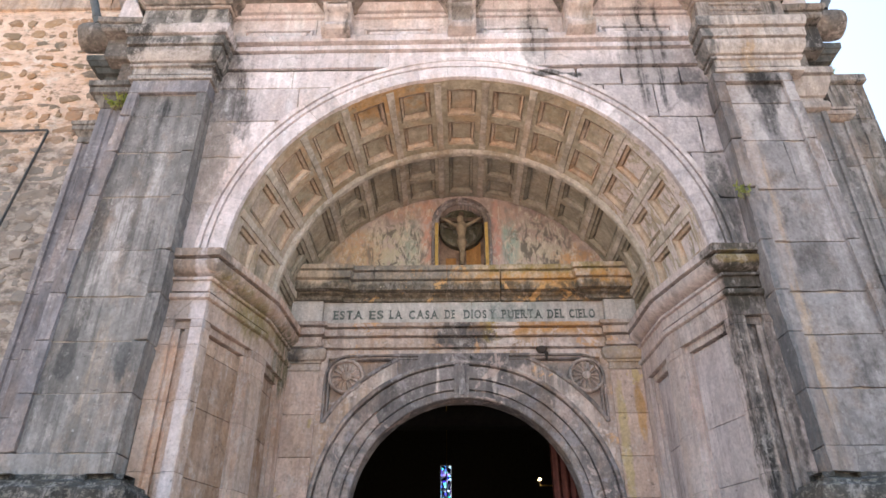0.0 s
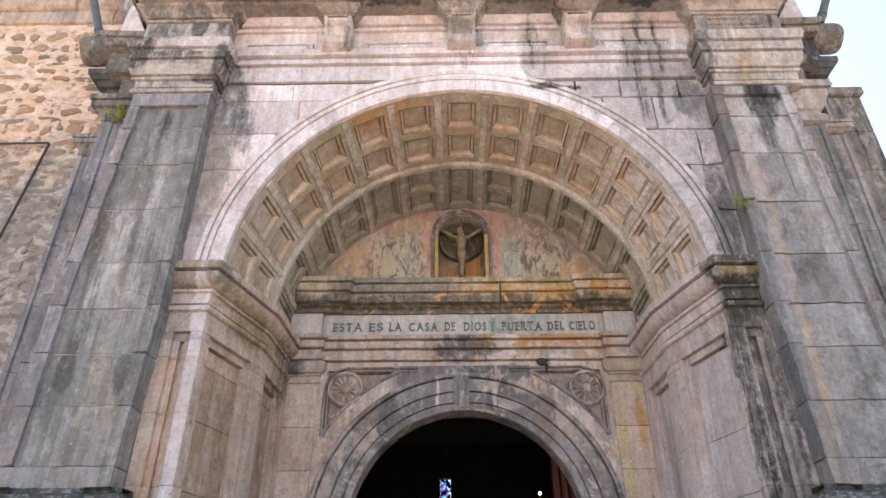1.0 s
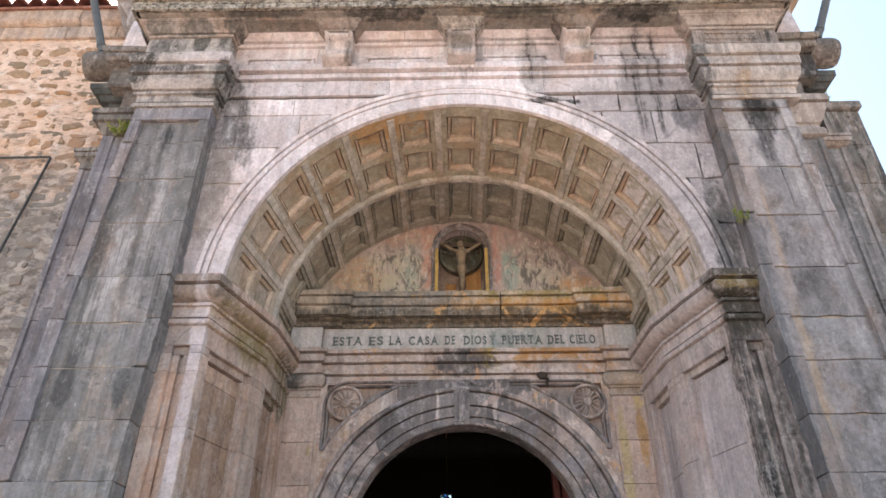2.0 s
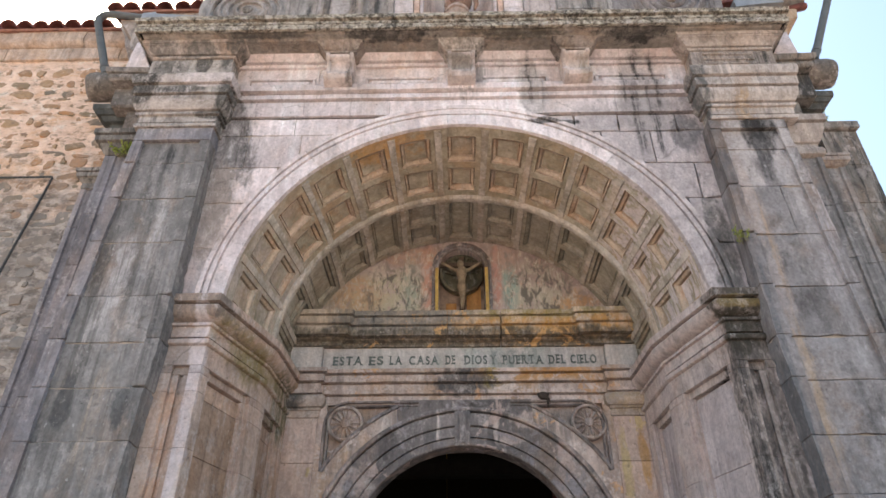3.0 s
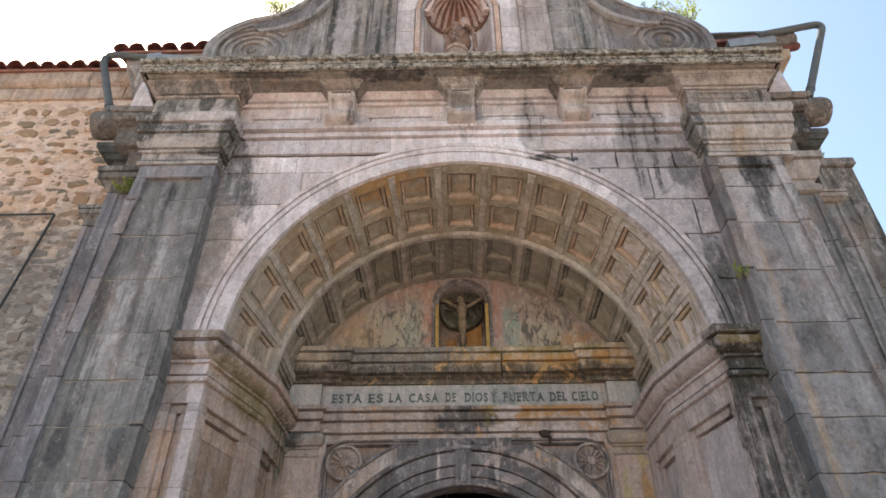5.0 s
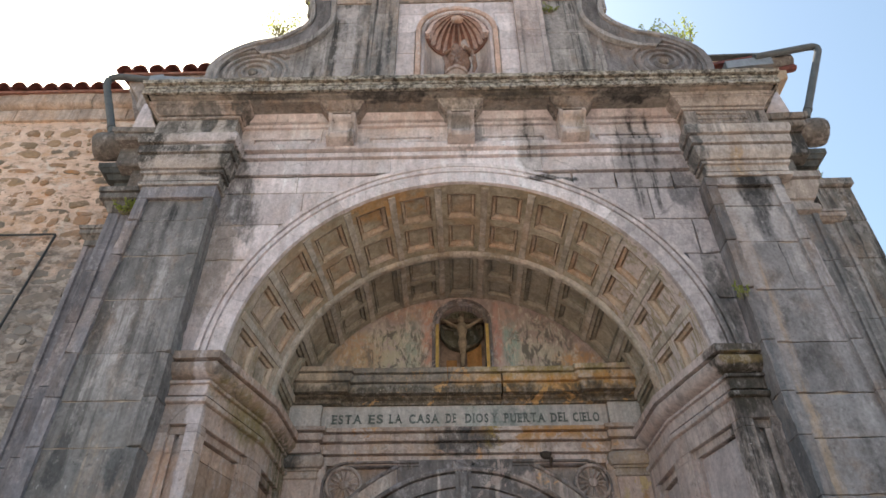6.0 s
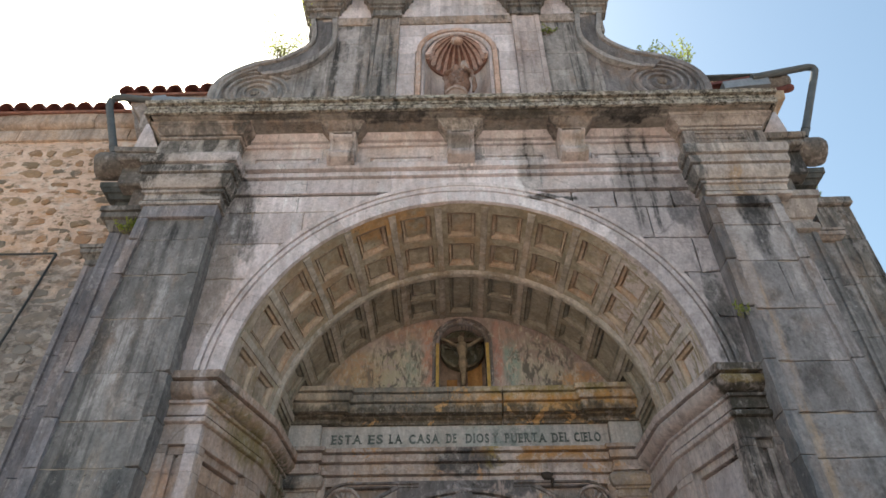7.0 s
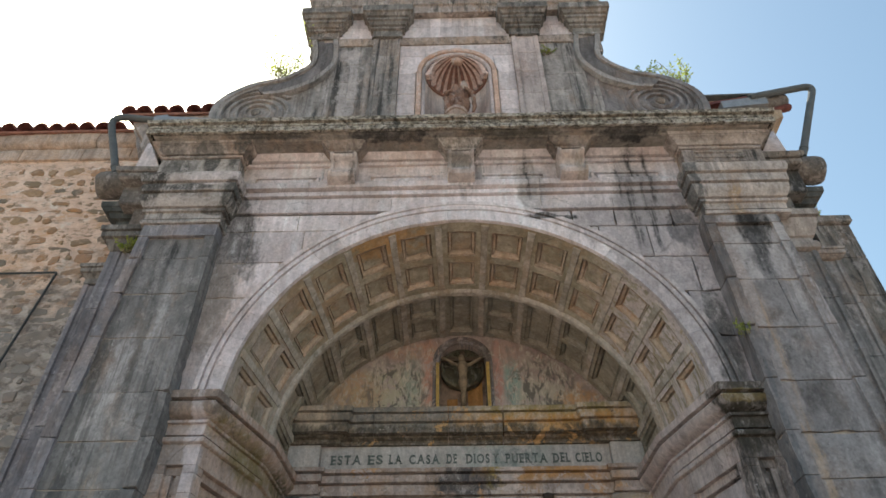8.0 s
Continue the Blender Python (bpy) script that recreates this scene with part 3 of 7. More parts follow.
def rubble_material():
    k = Nodes("rubble stone", 0.9)
    rnd = k.n("ShaderNodeObjectInfo").outputs["Random"]
    isl = k.n("ShaderNodeNewGeometry").outputs["Random Per Island"]
    r = k.math("FRACT", k.math("ADD", k.math("MULTIPLY", rnd, 7.3), k.math("MULTIPLY", isl, 3.7)))
    ramp = k.n("ShaderNodeValToRGB")
    k.link(r, ramp.inputs[0])
    cols = [(0.2, 0.165, 0.12), (0.42, 0.23, 0.11), (0.46, 0.25, 0.13), (0.25, 0.185, 0.11), (0.38, 0.21, 0.1), (0.5, 0.23, 0.08), (0.22, 0.17, 0.12), (0.44, 0.28, 0.15)]
    ramp.color_ramp.interpolation = "CONSTANT"
    for i, c in enumerate(cols):
        e = ramp.color_ramp.elements[i] if i < 2 else ramp.color_ramp.elements.new(i / len(cols))
        e.position, e.color = i / len(cols), (*c, 1)
    f = k.noise(19, 8, 0.75)
    col = k.mix(k.ramp(k.noise(9, 8, 0.75, shift=(3, 1, 7)), 0.46, 0.56, 0.0, 0.6), ramp.outputs[0], k.mix(isl, (0.12, 0.1, 0.08), (0.42, 0.27, 0.16)))
    col = k.mix(k.ramp(k.noise(5.5, 9, 0.78, (1, 1, 1.6), (6, 1, 1)), 0.5, 0.57, 0.0, 0.6), col, (0.5, 0.35, 0.25))
    col = k.mix(k.ramp(f, 0.35, 0.65, 0.0, 0.4), col, (0.1, 0.09, 0.08))
    col = k.mix(k.math("MULTIPLY", k.blob((-4.8, 0.8, 4.7), (2.4, 2, 1.8), 0.4, 2.0), 0.85, True), col, k.mix(k.noise(6, 7, 0.7, shift=(2, 5, 1)), (0.09, 0.085, 0.08), (0.36, 0.33, 0.3)))
    return k.done(col, f, 0.6, 0.012)


def stained_glass_material():
    k = Nodes("stained glass", 0.2)
    v = k.n("ShaderNodeTexVoronoi", Scale=12.0)
    k.link(k.pos, v.inputs["Vector"])
    hue = k.n("ShaderNodeCombineColor")
    hue.mode = "HSV"
    sep = k.n("ShaderNodeSeparateColor")
    k.link(v.outputs["Color"], sep.inputs[0])
    k.link(k.ramp(sep.outputs[0], 0, 1, 0.48, 0.78), hue.inputs[0])
    k.link(k.ramp(sep.outputs[1], 0, 1, 0.1, 0.9), hue.inputs[1])
    k.link(k.ramp(sep.outputs[2], 0.3, 0.8, 0.03, 0.9), hue.inputs[2])
    edge = k.n("ShaderNodeTexVoronoi", Scale=12.0)
    edge.feature = "DISTANCE_TO_EDGE"
    k.link(k.pos, edge.inputs["Vector"])
    tr = k.n("ShaderNodeBsdfTransparent")
    k.link(k.mix(k.ramp(edge.outputs["Distance"], 0.03, 0.05), (0.0, 0.0, 0.0), hue.outputs[0]), tr.inputs[0])
    k.link(tr.outputs[0], k.t.nodes["Material Output"].inputs[0])
    return k.m


M_MURAL, M_MORTAR, M_RUBBLE, M_GLASS = mural_material(), mortar_material(), rubble_material(), stained_glass_material()
M_GROUND = stone("paving", (0.3, 0.235, 0.195), (0.38, 0.305, 0.26), dark_k=0.3, seed=14)


# ---- shaping helpers ----
def finish(bm, jit=0.0, freq=4.0):
    if jit:
        for v in bm.verts:
            v.co += noise.noise_vector(v.co * freq) * jit + noise.noise_vector(v.co * freq * 4) * jit * 0.5
    bmesh.ops.recalc_face_normals(bm, faces=bm.faces)
    for e in bm.edges:
        e.smooth = len(e.link_faces) == 2 and e.calc_face_angle(0) < 0.6
    for f in bm.faces:
        f.smooth = True


def ragged(bm, size=0.09):
    """Cut the long edges so that they can wander."""
    for cuts in (1, 2, 3, 5, 7):
        es = [e for e in bm.edges if int(e.calc_length() / size) in {1: (1,), 2: (2,), 3: (3, 4), 5: (5, 6), 7: tuple(range(7, 60))}[cuts]]
        if es:
            bmesh.ops.subdivide_edges(bm, edges=es, cuts=cuts, use_grid_fill=True)


def chip(bm, amount=0.016):
    """Eat into the edges of a cut block here and there."""
    c = sum((v.co for v in bm.verts), Vector()) / len(bm.verts)
    for v in bm.verts:
        k = noise.noise(v.co * 9 + Vector((3, 1, 7))) + 0.6 * noise.noise(v.co * 31)
        if k > 0.18:
            d = c - v.co
            d.y = 0
            v.co += d.normalized() * min(0.5, k - 0.18) * amount * 2.2


def mesh_of(name, bm, material, jit=0.0, freq=4.0):
    finish(bm, jit, freq)
    me = bpy.data.meshes.new(name)
    bm.to_mesh(me)
    bm.free()
    for m in (material if isinstance(material, (list, tuple)) else [material]):
        me.materials.append(m)
    return me


def thing(name, label, category, group="", kind="", at=(0, 0, 0)):
    e = new(name)
    e.location = at
    e.empty_display_size = 0.2
    return tagged(e, label, category, group, kind)


def part(name, bm, material, parent=None, label="", jit=0.0, freq=4.0):
    ob = new(name, mesh_of(name, bm, material, jit, freq))
    if parent is not None:
        ob.parent = parent
        up = parent.matrix_basis
        if parent.parent is not None:
            up = parent.parent.matrix_basis @ parent.matrix_parent_inverse @ parent.matrix_basis
        ob.matrix_parent_inverse = up.inverted()
    return tagged(ob, label)


def solid(name, bm, material, label, category, group="", kind="", jit=0.0, freq=4.0):
    return tagged(part(name, bm, material, None, label, jit, freq), label, category, group, kind)


def loops(bm, rings, ends=True, around=True):
    """Skin rings of equal length."""
    vs = [[bm.verts.new(p) for p in r] for r in rings]
    n = len(vs[0])
    for a, b in zip(vs, vs[1:]):
        for i in range(n if around else n - 1):
            j = (i + 1) % n
            bm.faces.new((a[i], a[j], b[j], b[i]))
    if ends and around:
        bm.faces.new(vs[0])
        bm.faces.new(vs[-1])
    return vs


def box(bm, x0, x1, y0, y1, z0, z1, c=0.0):
    plan = [(x0, y0), (x1, y0), (x1, y1), (x0, y1)]
    prism_z(bm, plan, z0, z1, c)


def inset(plan, d):
    """A polygon moved inwards by d."""
    area = sum(a[0] * b[1] - b[0] * a[1] for a, b in zip(plan, plan[1:] + plan[:1]))
    sgn = 1 if area > 0 else -1
    out = []
    for i, p in enumerate(plan):
        a, b = Vector(plan[i - 1]), Vector(plan[(i + 1) % len(plan)])
        p = Vector(p)
        d1, d2 = (p - a).normalized(), (b - p).normalized()
        n1, n2 = Vector((-d1.y, d1.x)) * sgn, Vector((-d2.y, d2.x)) * sgn
        m = (n1 + n2) / max(0.35, 1 + n1.dot(n2))
        out.append(tuple(p + m * d))
    return out


def prism_z(bm, plan, z0, z1, c=0.0):
    if c:
        ins = inset(plan, c)
        rings = [[(x, y, z0) for x, y in ins], [(x, y, z0 + c) for x, y in plan], [(x, y, z1 - c) for x, y in plan], [(x, y, z1) for x, y in ins]]
    else:
        rings = [[(x, y, z0) for x, y in plan], [(x, y, z1) for x, y in plan]]
    loops(bm, rings)


def prism_y(bm, shape, y0, y1, c=0.006):
    """A slab with the outline shape in x and z, its rounded face at y0."""
    ins = inset(shape, c)
    loops(bm, [[(x, y0, z) for x, z in ins], [(x, y0 + c, z) for x, z in shape], [(x, y1, z) for x, z in shape]])


def deepen(prof, extra=0.03, grow=-0.002):
    """Cut the narrow grooves between fillets deeper."""
    out = list(prof)
    for i in range(1, len(prof) - 2):
        (o0, _), (o1, z1), (o2, z2), (o3, _) = prof[i - 1:i + 3]
        if abs(o1 - o2) < 1e-6 and z2 - z1 < 0.021 and o0 > o1 + 0.008 and o3 > o2 + 0.004:
            out[i], out[i + 1] = (o1 - extra, z1 - grow), (o2 - extra, z2 + grow)
    return out


def sweep(bm, plan, prof, step=0.12):
    """A moulding: the profile (outward, height) run along the plan; outward is to the right of the way."""
    prof = deepen(prof)
    pts = [Vector(p) for p in plan]
    dirs = [(b - a).normalized() for a, b in zip(pts, pts[1:])]
    right = [Vector((d.y, -d.x)) for d in dirs]
    st = []
    for i, p in enumerate(pts):
        if i == 0:
            m = right[0]
        elif i == len(pts) - 1:
            m = right[-1]
        else:
            m = (right[i - 1] + right[i]) / (1 + right[i - 1].dot(right[i]))
        st.append((p, m))
        if i < len(pts) - 1:
            k = max(1, int((pts[i + 1] - p).length / step))
            m2 = right[i]
            for j in range(1, k):
                st.append((p.lerp(pts[i + 1], j / k), m2))
    loops(bm, [[(p.x + m.x * o, p.y + m.y * o, z) for o, z in prof] for p, m in st])


def arc(bm, prof, cz, a0, a1, n, cx=0.0):
    """The profile (radius, y) turned about an axis along y."""
    rings = []
    for i in range(n + 1):
        a = radians(a0 + (a1 - a0) * i / n)
        rings.append([(cx + r * math.cos(a), y, cz + r * math.sin(a)) for r, y in prof])
    loops(bm, rings)


def tube(bm, path, r, n=10, closed=True):
    pts = [Vector(p) for p in path]
    rings = []
    for i, p in enumerate(pts):
        d = (pts[min(i + 1, len(pts) - 1)] - pts[max(i - 1, 0)]).normalized()
        u = d.cross(Vector((0.13, 0.27, 0.95)) if abs(d.z) < 0.9 else Vector((1, 0.1, 0))).normalized()
        w = d.cross(u)
        rad = r[i] if isinstance(r, (list, tuple)) else r
        rings.append([tuple(p + (u * math.cos(2 * math.pi * k / n) + w * math.sin(2 * math.pi * k / n)) * rad) for k in range(n)])
    loops(bm, rings)


def bend(pts, rad=0.12, n=6):
    """A polyline with its corners rounded."""
    pts = [Vector(p) for p in pts]
    out = [pts[0]]
    for a, b, c in zip(pts, pts[1:], pts[2:]):
        p, q = b + (a - b).normalized() * rad, b + (c - b).normalized() * rad
        for i in range(n + 1):
            t = i / n
            out.append(p * (1 - t) ** 2 + b * 2 * t * (1 - t) + q * t * t)
    return out + [pts[-1]]


def each_side(make):
    for s in (-1, 1):
        make(s)


def sided(s, plan):
    """A plan drawn for the positive side, for side s."""
    return plan if s > 0 else [(-x, y) for x, y in reversed(plan)]


# ---- the ground ----
bm = bmesh.new()
bmesh.ops.create_grid(bm, x_segments=8, y_segments=8, size=1500)
for v in bm.verts:
    v.co.z = -0.001
solid("ground", bm, M_GROUND, "worn stone paving before the church", "ground", kind="structure")

# ---- the arch wall of the facade ----
CZ, R0, R1 = 4.43, 2.167, 2.435       # arch centre, soffit and outer moulding
IMPOST_LO, IMPOST_HI = 4.07, 4.53
WALL_TOP = 6.73

wall_front = thing("wall_front", "pale weathered limestone ashlar wall round the portal arch", "wall", kind="structure")
bm = bmesh.new()
for s in (-1, 1):
    plan = [(2.4, 0.14), (3.55, 0.14), (3.55, 0.35), (2.4, 0.35)]
    prism_z(bm, sided(s, plan), 0, WALL_TOP)
prof = [(2.30, 0.02), (2.30, 0.35), (3.4, 0.35), (3.4, 0.02)]
for a0, a1, edge, y in ((180, 60, -2.75, 0.009), (60, 0, 2.75, 0.05)):
    line = [((R1 - 0.06) * math.cos(radians(a0 + (a1 - a0) * i / 24)), CZ + (R1 - 0.06) * math.sin(radians(a0 + (a1 - a0) * i / 24))) for i in range(25)]
    cut = (R1 - 0.06) * 0.5
    if edge < 0:
        shape = [(cut, WALL_TOP), (edge, WALL_TOP), (edge, 4.3), (-R1 + 0.06, 4.3)] + line
    else:
        shape = line + [(R1 - 0.06, 4.3), (edge, 4.3), (edge, WALL_TOP), (cut, WALL_TOP)]
    loops(bm, [[(x, y, z) for x, z in shape], [(x, 0.35, z) for x, z in shape]])
box(bm, -3.4, 3.4, 0.08, 0.35, WALL_TOP, 7.66)
part("wall_core", bm, M_JOINT, wall_front, "mortar joints behind the ashlar")

rnd = random.Random(5)


def spandrel_block(x0, x1, z0, z1, mat):
    g = 0.003 if x1 < 1.2 else 0.0055
    x0, x1, z0, z1 = x0 + g, x1 - g, z0 + g, z1 - g
    lim = R1 + 0.004
    n = max(2, int((x1 - x0) / 0.06))
    low, up = [], []
    for i in range(n + 1):
        x = x0 + (x1 - x0) * i / n
        b = z0 if abs(x) >= lim else max(z0, CZ + math.sqrt(lim * lim - x * x))
        if b < z1 - 0.015:
            low.append((x, b))
            up.append((x, z1))
    if len(low) < 2:
        return
    shape = low + [up[-1], up[0]]
    bm = bmesh.new()
    prism_y(bm, shape, rnd.uniform(-0.004, 0.003), 0.06, 0.004)
    ragged(bm)
    chip(bm)
    part("stone_block", bm, mat, wall_front, jit=0.0035 if x1 < 1.2 else 0.006, freq=7)


rows = [4.53, 5.07, 5.6, 6.05, 6.49, WALL_TOP]
ends = [[2.3, 2.58], [2.13, 2.58], [2.34, 2.58], [1.46, 1.97, 2.58], [1.2, 1.66, 2.27, 2.58]]
for i, (z0, z1) in enumerate(zip(rows, rows[1:])):
    x = -2.58
    first = True
    for e in ends[i]:
        spandrel_block(ends[i][ends[i].index(e) - 1] if e > ends[i][0] else 0.62, e, z0, z1, M_WALL)
    while x < 0.62:
        w = rnd.uniform(0.5, 0.95) * (0.6 if first and i % 2 else 1)
        first = False
        e = x + w
        if e > 0.3:
            e = 0.62
        spandrel_block(x, e, z0, z1, M_WALL)
        x = e

# the arch stones, with a double fillet on the outer edge
VP = [(R0, 0.03), (R0, 0.0), (R0 + 0.008, -0.02), (2.308, -0.024), (2.312, -0.006), (2.322, -0.006), (2.326, -0.032), (2.366, -0.034), (2.371, -0.012), (2.381, -0.012), (2.385, -0.042), (2.425, -0.048), (R1, -0.036), (R1, 0.03)]
n_v = 23
for i in range(n_v):
    a0, a1 = 2.2 + 175.6 * i / n_v, 2.2 + 175.6 * (i + 1) / n_v
    bm = bmesh.new()
    arc(bm, VP, CZ, a0 + 0.03, a1 - 0.03, 6)
    part("arch_stone", bm, M_WALL, wall_front, jit=0.003)

# architrave and frieze of the wall between the pilasters
def joints(x0, x1, lo, hi):
    """Joint places along a course."""
    xs = [x0]
    while x1 - xs[-1] > hi:
        xs.append(xs[-1] + rnd.uniform(lo, hi))
    if x1 - xs[-1] < lo * 0.5:
        xs.pop()
    return list(zip(xs, xs[1:] + [x1]))


for x0, x1 in joints(-2.6, 2.6, 0.75, 1.25):
    bm = bmesh.new()
    sweep(bm, [(x0 + 0.002, 0.0), (x1 - 0.002, rnd.uniform(-0.002, 0.002))], [(-0.2, 6.745), (0.03, 6.745), (0.03, 6.95), (0.01, 6.955), (0.01, 6.97), (0.06, 6.975), (0.06, 7.035), (0.04, 7.04), (0.04, 7.055), (0.1, 7.065), (0.11, 7.13), (0.1, 7.15), (-0.2, 7.15)], 0.08)
    part("architrave", bm, M_WALL, wall_front, "moulded architrave over the arch", jit=0.004)
for x0, x1 in joints(-2.6, 2.6, 0.6, 1.1):
    bm = bmesh.new()
    dy = rnd.uniform(-0.003, 0.003)
    box(bm, x0 + 0.002, x1 - 0.002, dy, 0.2, 7.15, 7.5, 0.003)
    part("frieze_stone", bm, M_WALL, wall_front, jit=0.003)
for x0, x1 in ((-2.38, -1.62), (-1.06, -0.3), (0.22, 0.98), (1.5, 2.3)):
    bm = bmesh.new()
    for a, b, c, d in ((x0, x1, 7.17, 7.2), (x0, x1, 7.3, 7.33), (x0, x0 + 0.03, 7.2, 7.3), (x1 - 0.03, x1, 7.2, 7.3), (x0 + 0.07, x1 - 0.07, 7.225, 7.275)):
        box(bm, a, b, -0.034, 0.02, c, d, 0.005)
    part("frieze_panel", bm, M_WALL, wall_front, jit=0.003)
for x0, x1 in joints(-2.6, 2.6, 0.7, 1.2):
    bm = bmesh.new()
    sweep(bm, [(x0 + 0.002, 0.0), (x1 - 0.002, 0.0)], [(-0.1, 7.5), (0.035, 7.5), (0.04, 7.54), (0.02, 7.545), (0.02, 7.56), (0.06, 7.57), (0.1, 7.62), (0.13, 7.655), (-0.1, 7.655)], 0.08)
    part("bed_moulding", bm, M_WALL, wall_front, jit=0.004)


# ---- piers of the arch, with splayed and panelled jambs ----
def pier_plan(panel):
    """Plan of the pier on the positive side."""
    front = [(2.6, 0.0), (2.5, 0.0)]
    a, b, c = Vector((2.235, 0.0)), Vector((1.965, 0.93)), Vector((1.925, 1.78))

    def recess(p, q, t0, t1, d1=0.1):
        d = (q - p)
        ln = d.length
        d = d.normalized()
        nrm = Vector((-d.y, d.x)) if Vector((-d.y, d.x)).x > 0 or Vector((-d.y, d.x)).y > 0.5 else Vector((d.y, -d.x))
        pts = []
        e = 0.055 / ln
        for t, k in ((t0, 0), (t0, 0.045), (t0 + e, 0.045), (t0 + e, d1), (t1 - e, d1), (t1 - e, 0.045), (t1, 0.045), (t1, 0)) if panel > 1 else ((t0, 0), (t0, 0.045), (t0 + e, 0.045), (t0 + e, 0.045), (t1 - e, 0.045), (t1 - e, 0.045), (t1, 0.045), (t1, 0)):
            v = p + d * (t * ln) + nrm * (k + 0.0001)
            pts.append((v.x, v.y))
        return pts

    if panel:
        f = recess(Vector((2.5, 0.0)), a, 0.06, 0.62)
        j1 = recess(a, b, 0.12, 0.8)
        j2 = recess(b, c, 0.14, 0.8)
    else:
        f, j1, j2 = [], [], []
    return front + f + [tuple(a)] + j1 + [tuple(b)] + j2 + [tuple(c), (2.6, 1.78)]


IMPOST_PROF = [(-0.2, 4.07), (0.012, 4.07), (0.03, 4.08), (0.036, 4.1), (0.03, 4.12), (0.012, 4.13), (-0.006, 4.132), (-0.006, 4.145), (0.006, 4.15), (0.006, 4.245), (0.034, 4.25), (0.034, 4.275), (0.008, 4.28), (0.008, 4.295), (0.03, 4.31), (0.068, 4.335), (0.092, 4.375), (0.098, 4.41), (0.09, 4.425), (0.062, 4.43), (0.062, 4.445), (0.115, 4.45), (0.118, 4.52), (0.1, 4.53), (-0.2, 4.53)]


def pier(s):
    mat = M_JAMB if s < 0 else M_RJAMB
    p = thing("arch_pier", "pinkish limestone pier with recessed panels under the arch" if s < 0 else "pale limestone pier with black water stains under the arch", "pier", "portal piers", at=(2.3 * s, 0.8, 0))
    cuts = [0.0, 0.5, 1.0, 1.45, 1.95, 2.63, 3.19, 3.66, 3.82, 3.89, 4.07] if s < 0 else [0.0, 0.5, 1.0, 1.45, 1.95, 2.61, 3.1, 3.82, 3.89, 4.07]
    for z0, z1 in zip(cuts, cuts[1:]):
        bm = bmesh.new()
        prism_z(bm, sided(s, pier_plan(0 if z1 > 3.95 or z0 < 0.9 else 1 if z0 > 3.8 else 2)), z0 + 0.001, z1 - 0.001, 0.003)
        part("stone_block", bm, mat, p, jit=0.003, freq=3)
    for a, b, t0, t1 in (((2.5, 0.0), (2.235, 0.0), 0.06, 0.62), ((2.235, 0.0), (1.965, 0.93), 0.12, 0.8), ((1.965, 0.93), (1.925, 1.78), 0.14, 0.8)):
        a, b = Vector(a), Vector(b)
        d = b - a
        e = 0.055 / d.length
        nrm = Vector((d.y, -d.x)).normalized()
        if a.y == b.y:
            nrm = Vector((0, 1))
        q = [a + d * (t0 + e + 0.004) + nrm * 0.075, a + d * (t1 - e - 0.004) + nrm * 0.075, a + d * (t1 - e - 0.004) + nrm * 0.12, a + d * (t0 + e + 0.004) + nrm * 0.12]
        beds = [1.0, 1.45, 1.95, 2.63, 3.19, 3.66, 3.8] if s < 0 else [1.0, 1.45, 1.95, 2.61, 3.1, 3.8]
        for z0, z1 in zip(beds, beds[1:]):
            bm = bmesh.new()
            prism_z(bm, sided(s, [tuple(v) for v in q]), z0 + 0.002, z1 - 0.002, 0.004)
            part("panel_stone", bm, (mat if a.y == b.y else M_LPANEL if s < 0 else M_RPANEL), p, jit=0.004)
    bm = bmesh.new()
    way = [(1.925, 1.9), (1.965, 0.93), (2.235, 0.0), (2.62, 0.0)]
    if s < 0:
        sweep(bm, [(-x, y) for x, y in reversed(way)], IMPOST_PROF, 0.1)
    else:
        sweep(bm, way, IMPOST_PROF, 0.1)
    part("impost", bm, mat if s < 0 else M_RJAMB, p, "moulded impost cornice", jit=0.004)


# way order: outward must lie towards the opening
each_side(pier)


# ---- coffered vault ----
def bay_point(a, d, up, bay):
    """A point of the soffit: angle, depth share, height of relief above the soffit."""
    if bay == 0:
        r, y, cz = 2.167 + (1.985 - 2.167) * d, 0.02 + 0.96 * d, CZ
    else:
        r, y, cz = 2.0, 1.0 + 0.92 * d, CZ - 0.02
    r += up
    return (r * math.cos(a), y, cz + r * math.sin(a))


def coffer(bm, bay, a0, a1, d0, d1):
    """A recess with two steps, the inner edge moulded."""
    rings = []
    for k, up in ((0.0, 0.0), (0.001, 0.036), (0.013, 0.036), (0.015, 0.008), (0.038, 0.028), (0.04, 0.062), (0.052, 0.062), (0.054, 0.042), (0.058, 0.042)):
        ka, kd = k / 2.05, k / 0.94
        p0, p1, q0, q1 = a0 + ka, a1 - ka, d0 + kd, d1 - kd
        ring = []
        for i in range(4):
            ring.append(bay_point(p0 + (p1 - p0) * i / 4, q0, up, bay))
        ring.append(bay_point(p1, q0, up, bay))
        ring.append(bay_point(p1, q1, up, bay))
        for i in range(1, 4):
            ring.append(bay_point(p1 + (p0 - p1) * i / 4, q1, up, bay))
        ring.append(bay_point(p0, q1, up, bay))
        rings.append(ring)
    first = len(bm.faces)
    vs = loops(bm, rings, ends=False)
    bm.faces.ensure_lookup_table()
    for f in bm.faces[first:]:
        f.material_index = 2
    bm.faces.new(vs[-1])


def strip(bm, bay, a0, a1, d0, d1, n=2):
    for i in range(n):
        b0, b1 = a0 + (a1 - a0) * i / n, a0 + (a1 - a0) * (i + 1) / n
        bm.faces.new([bm.verts.new(bay_point(a, d, 0.0, bay)) for a, d in ((b0, d0), (b1, d0), (b1, d1), (b0, d1))])


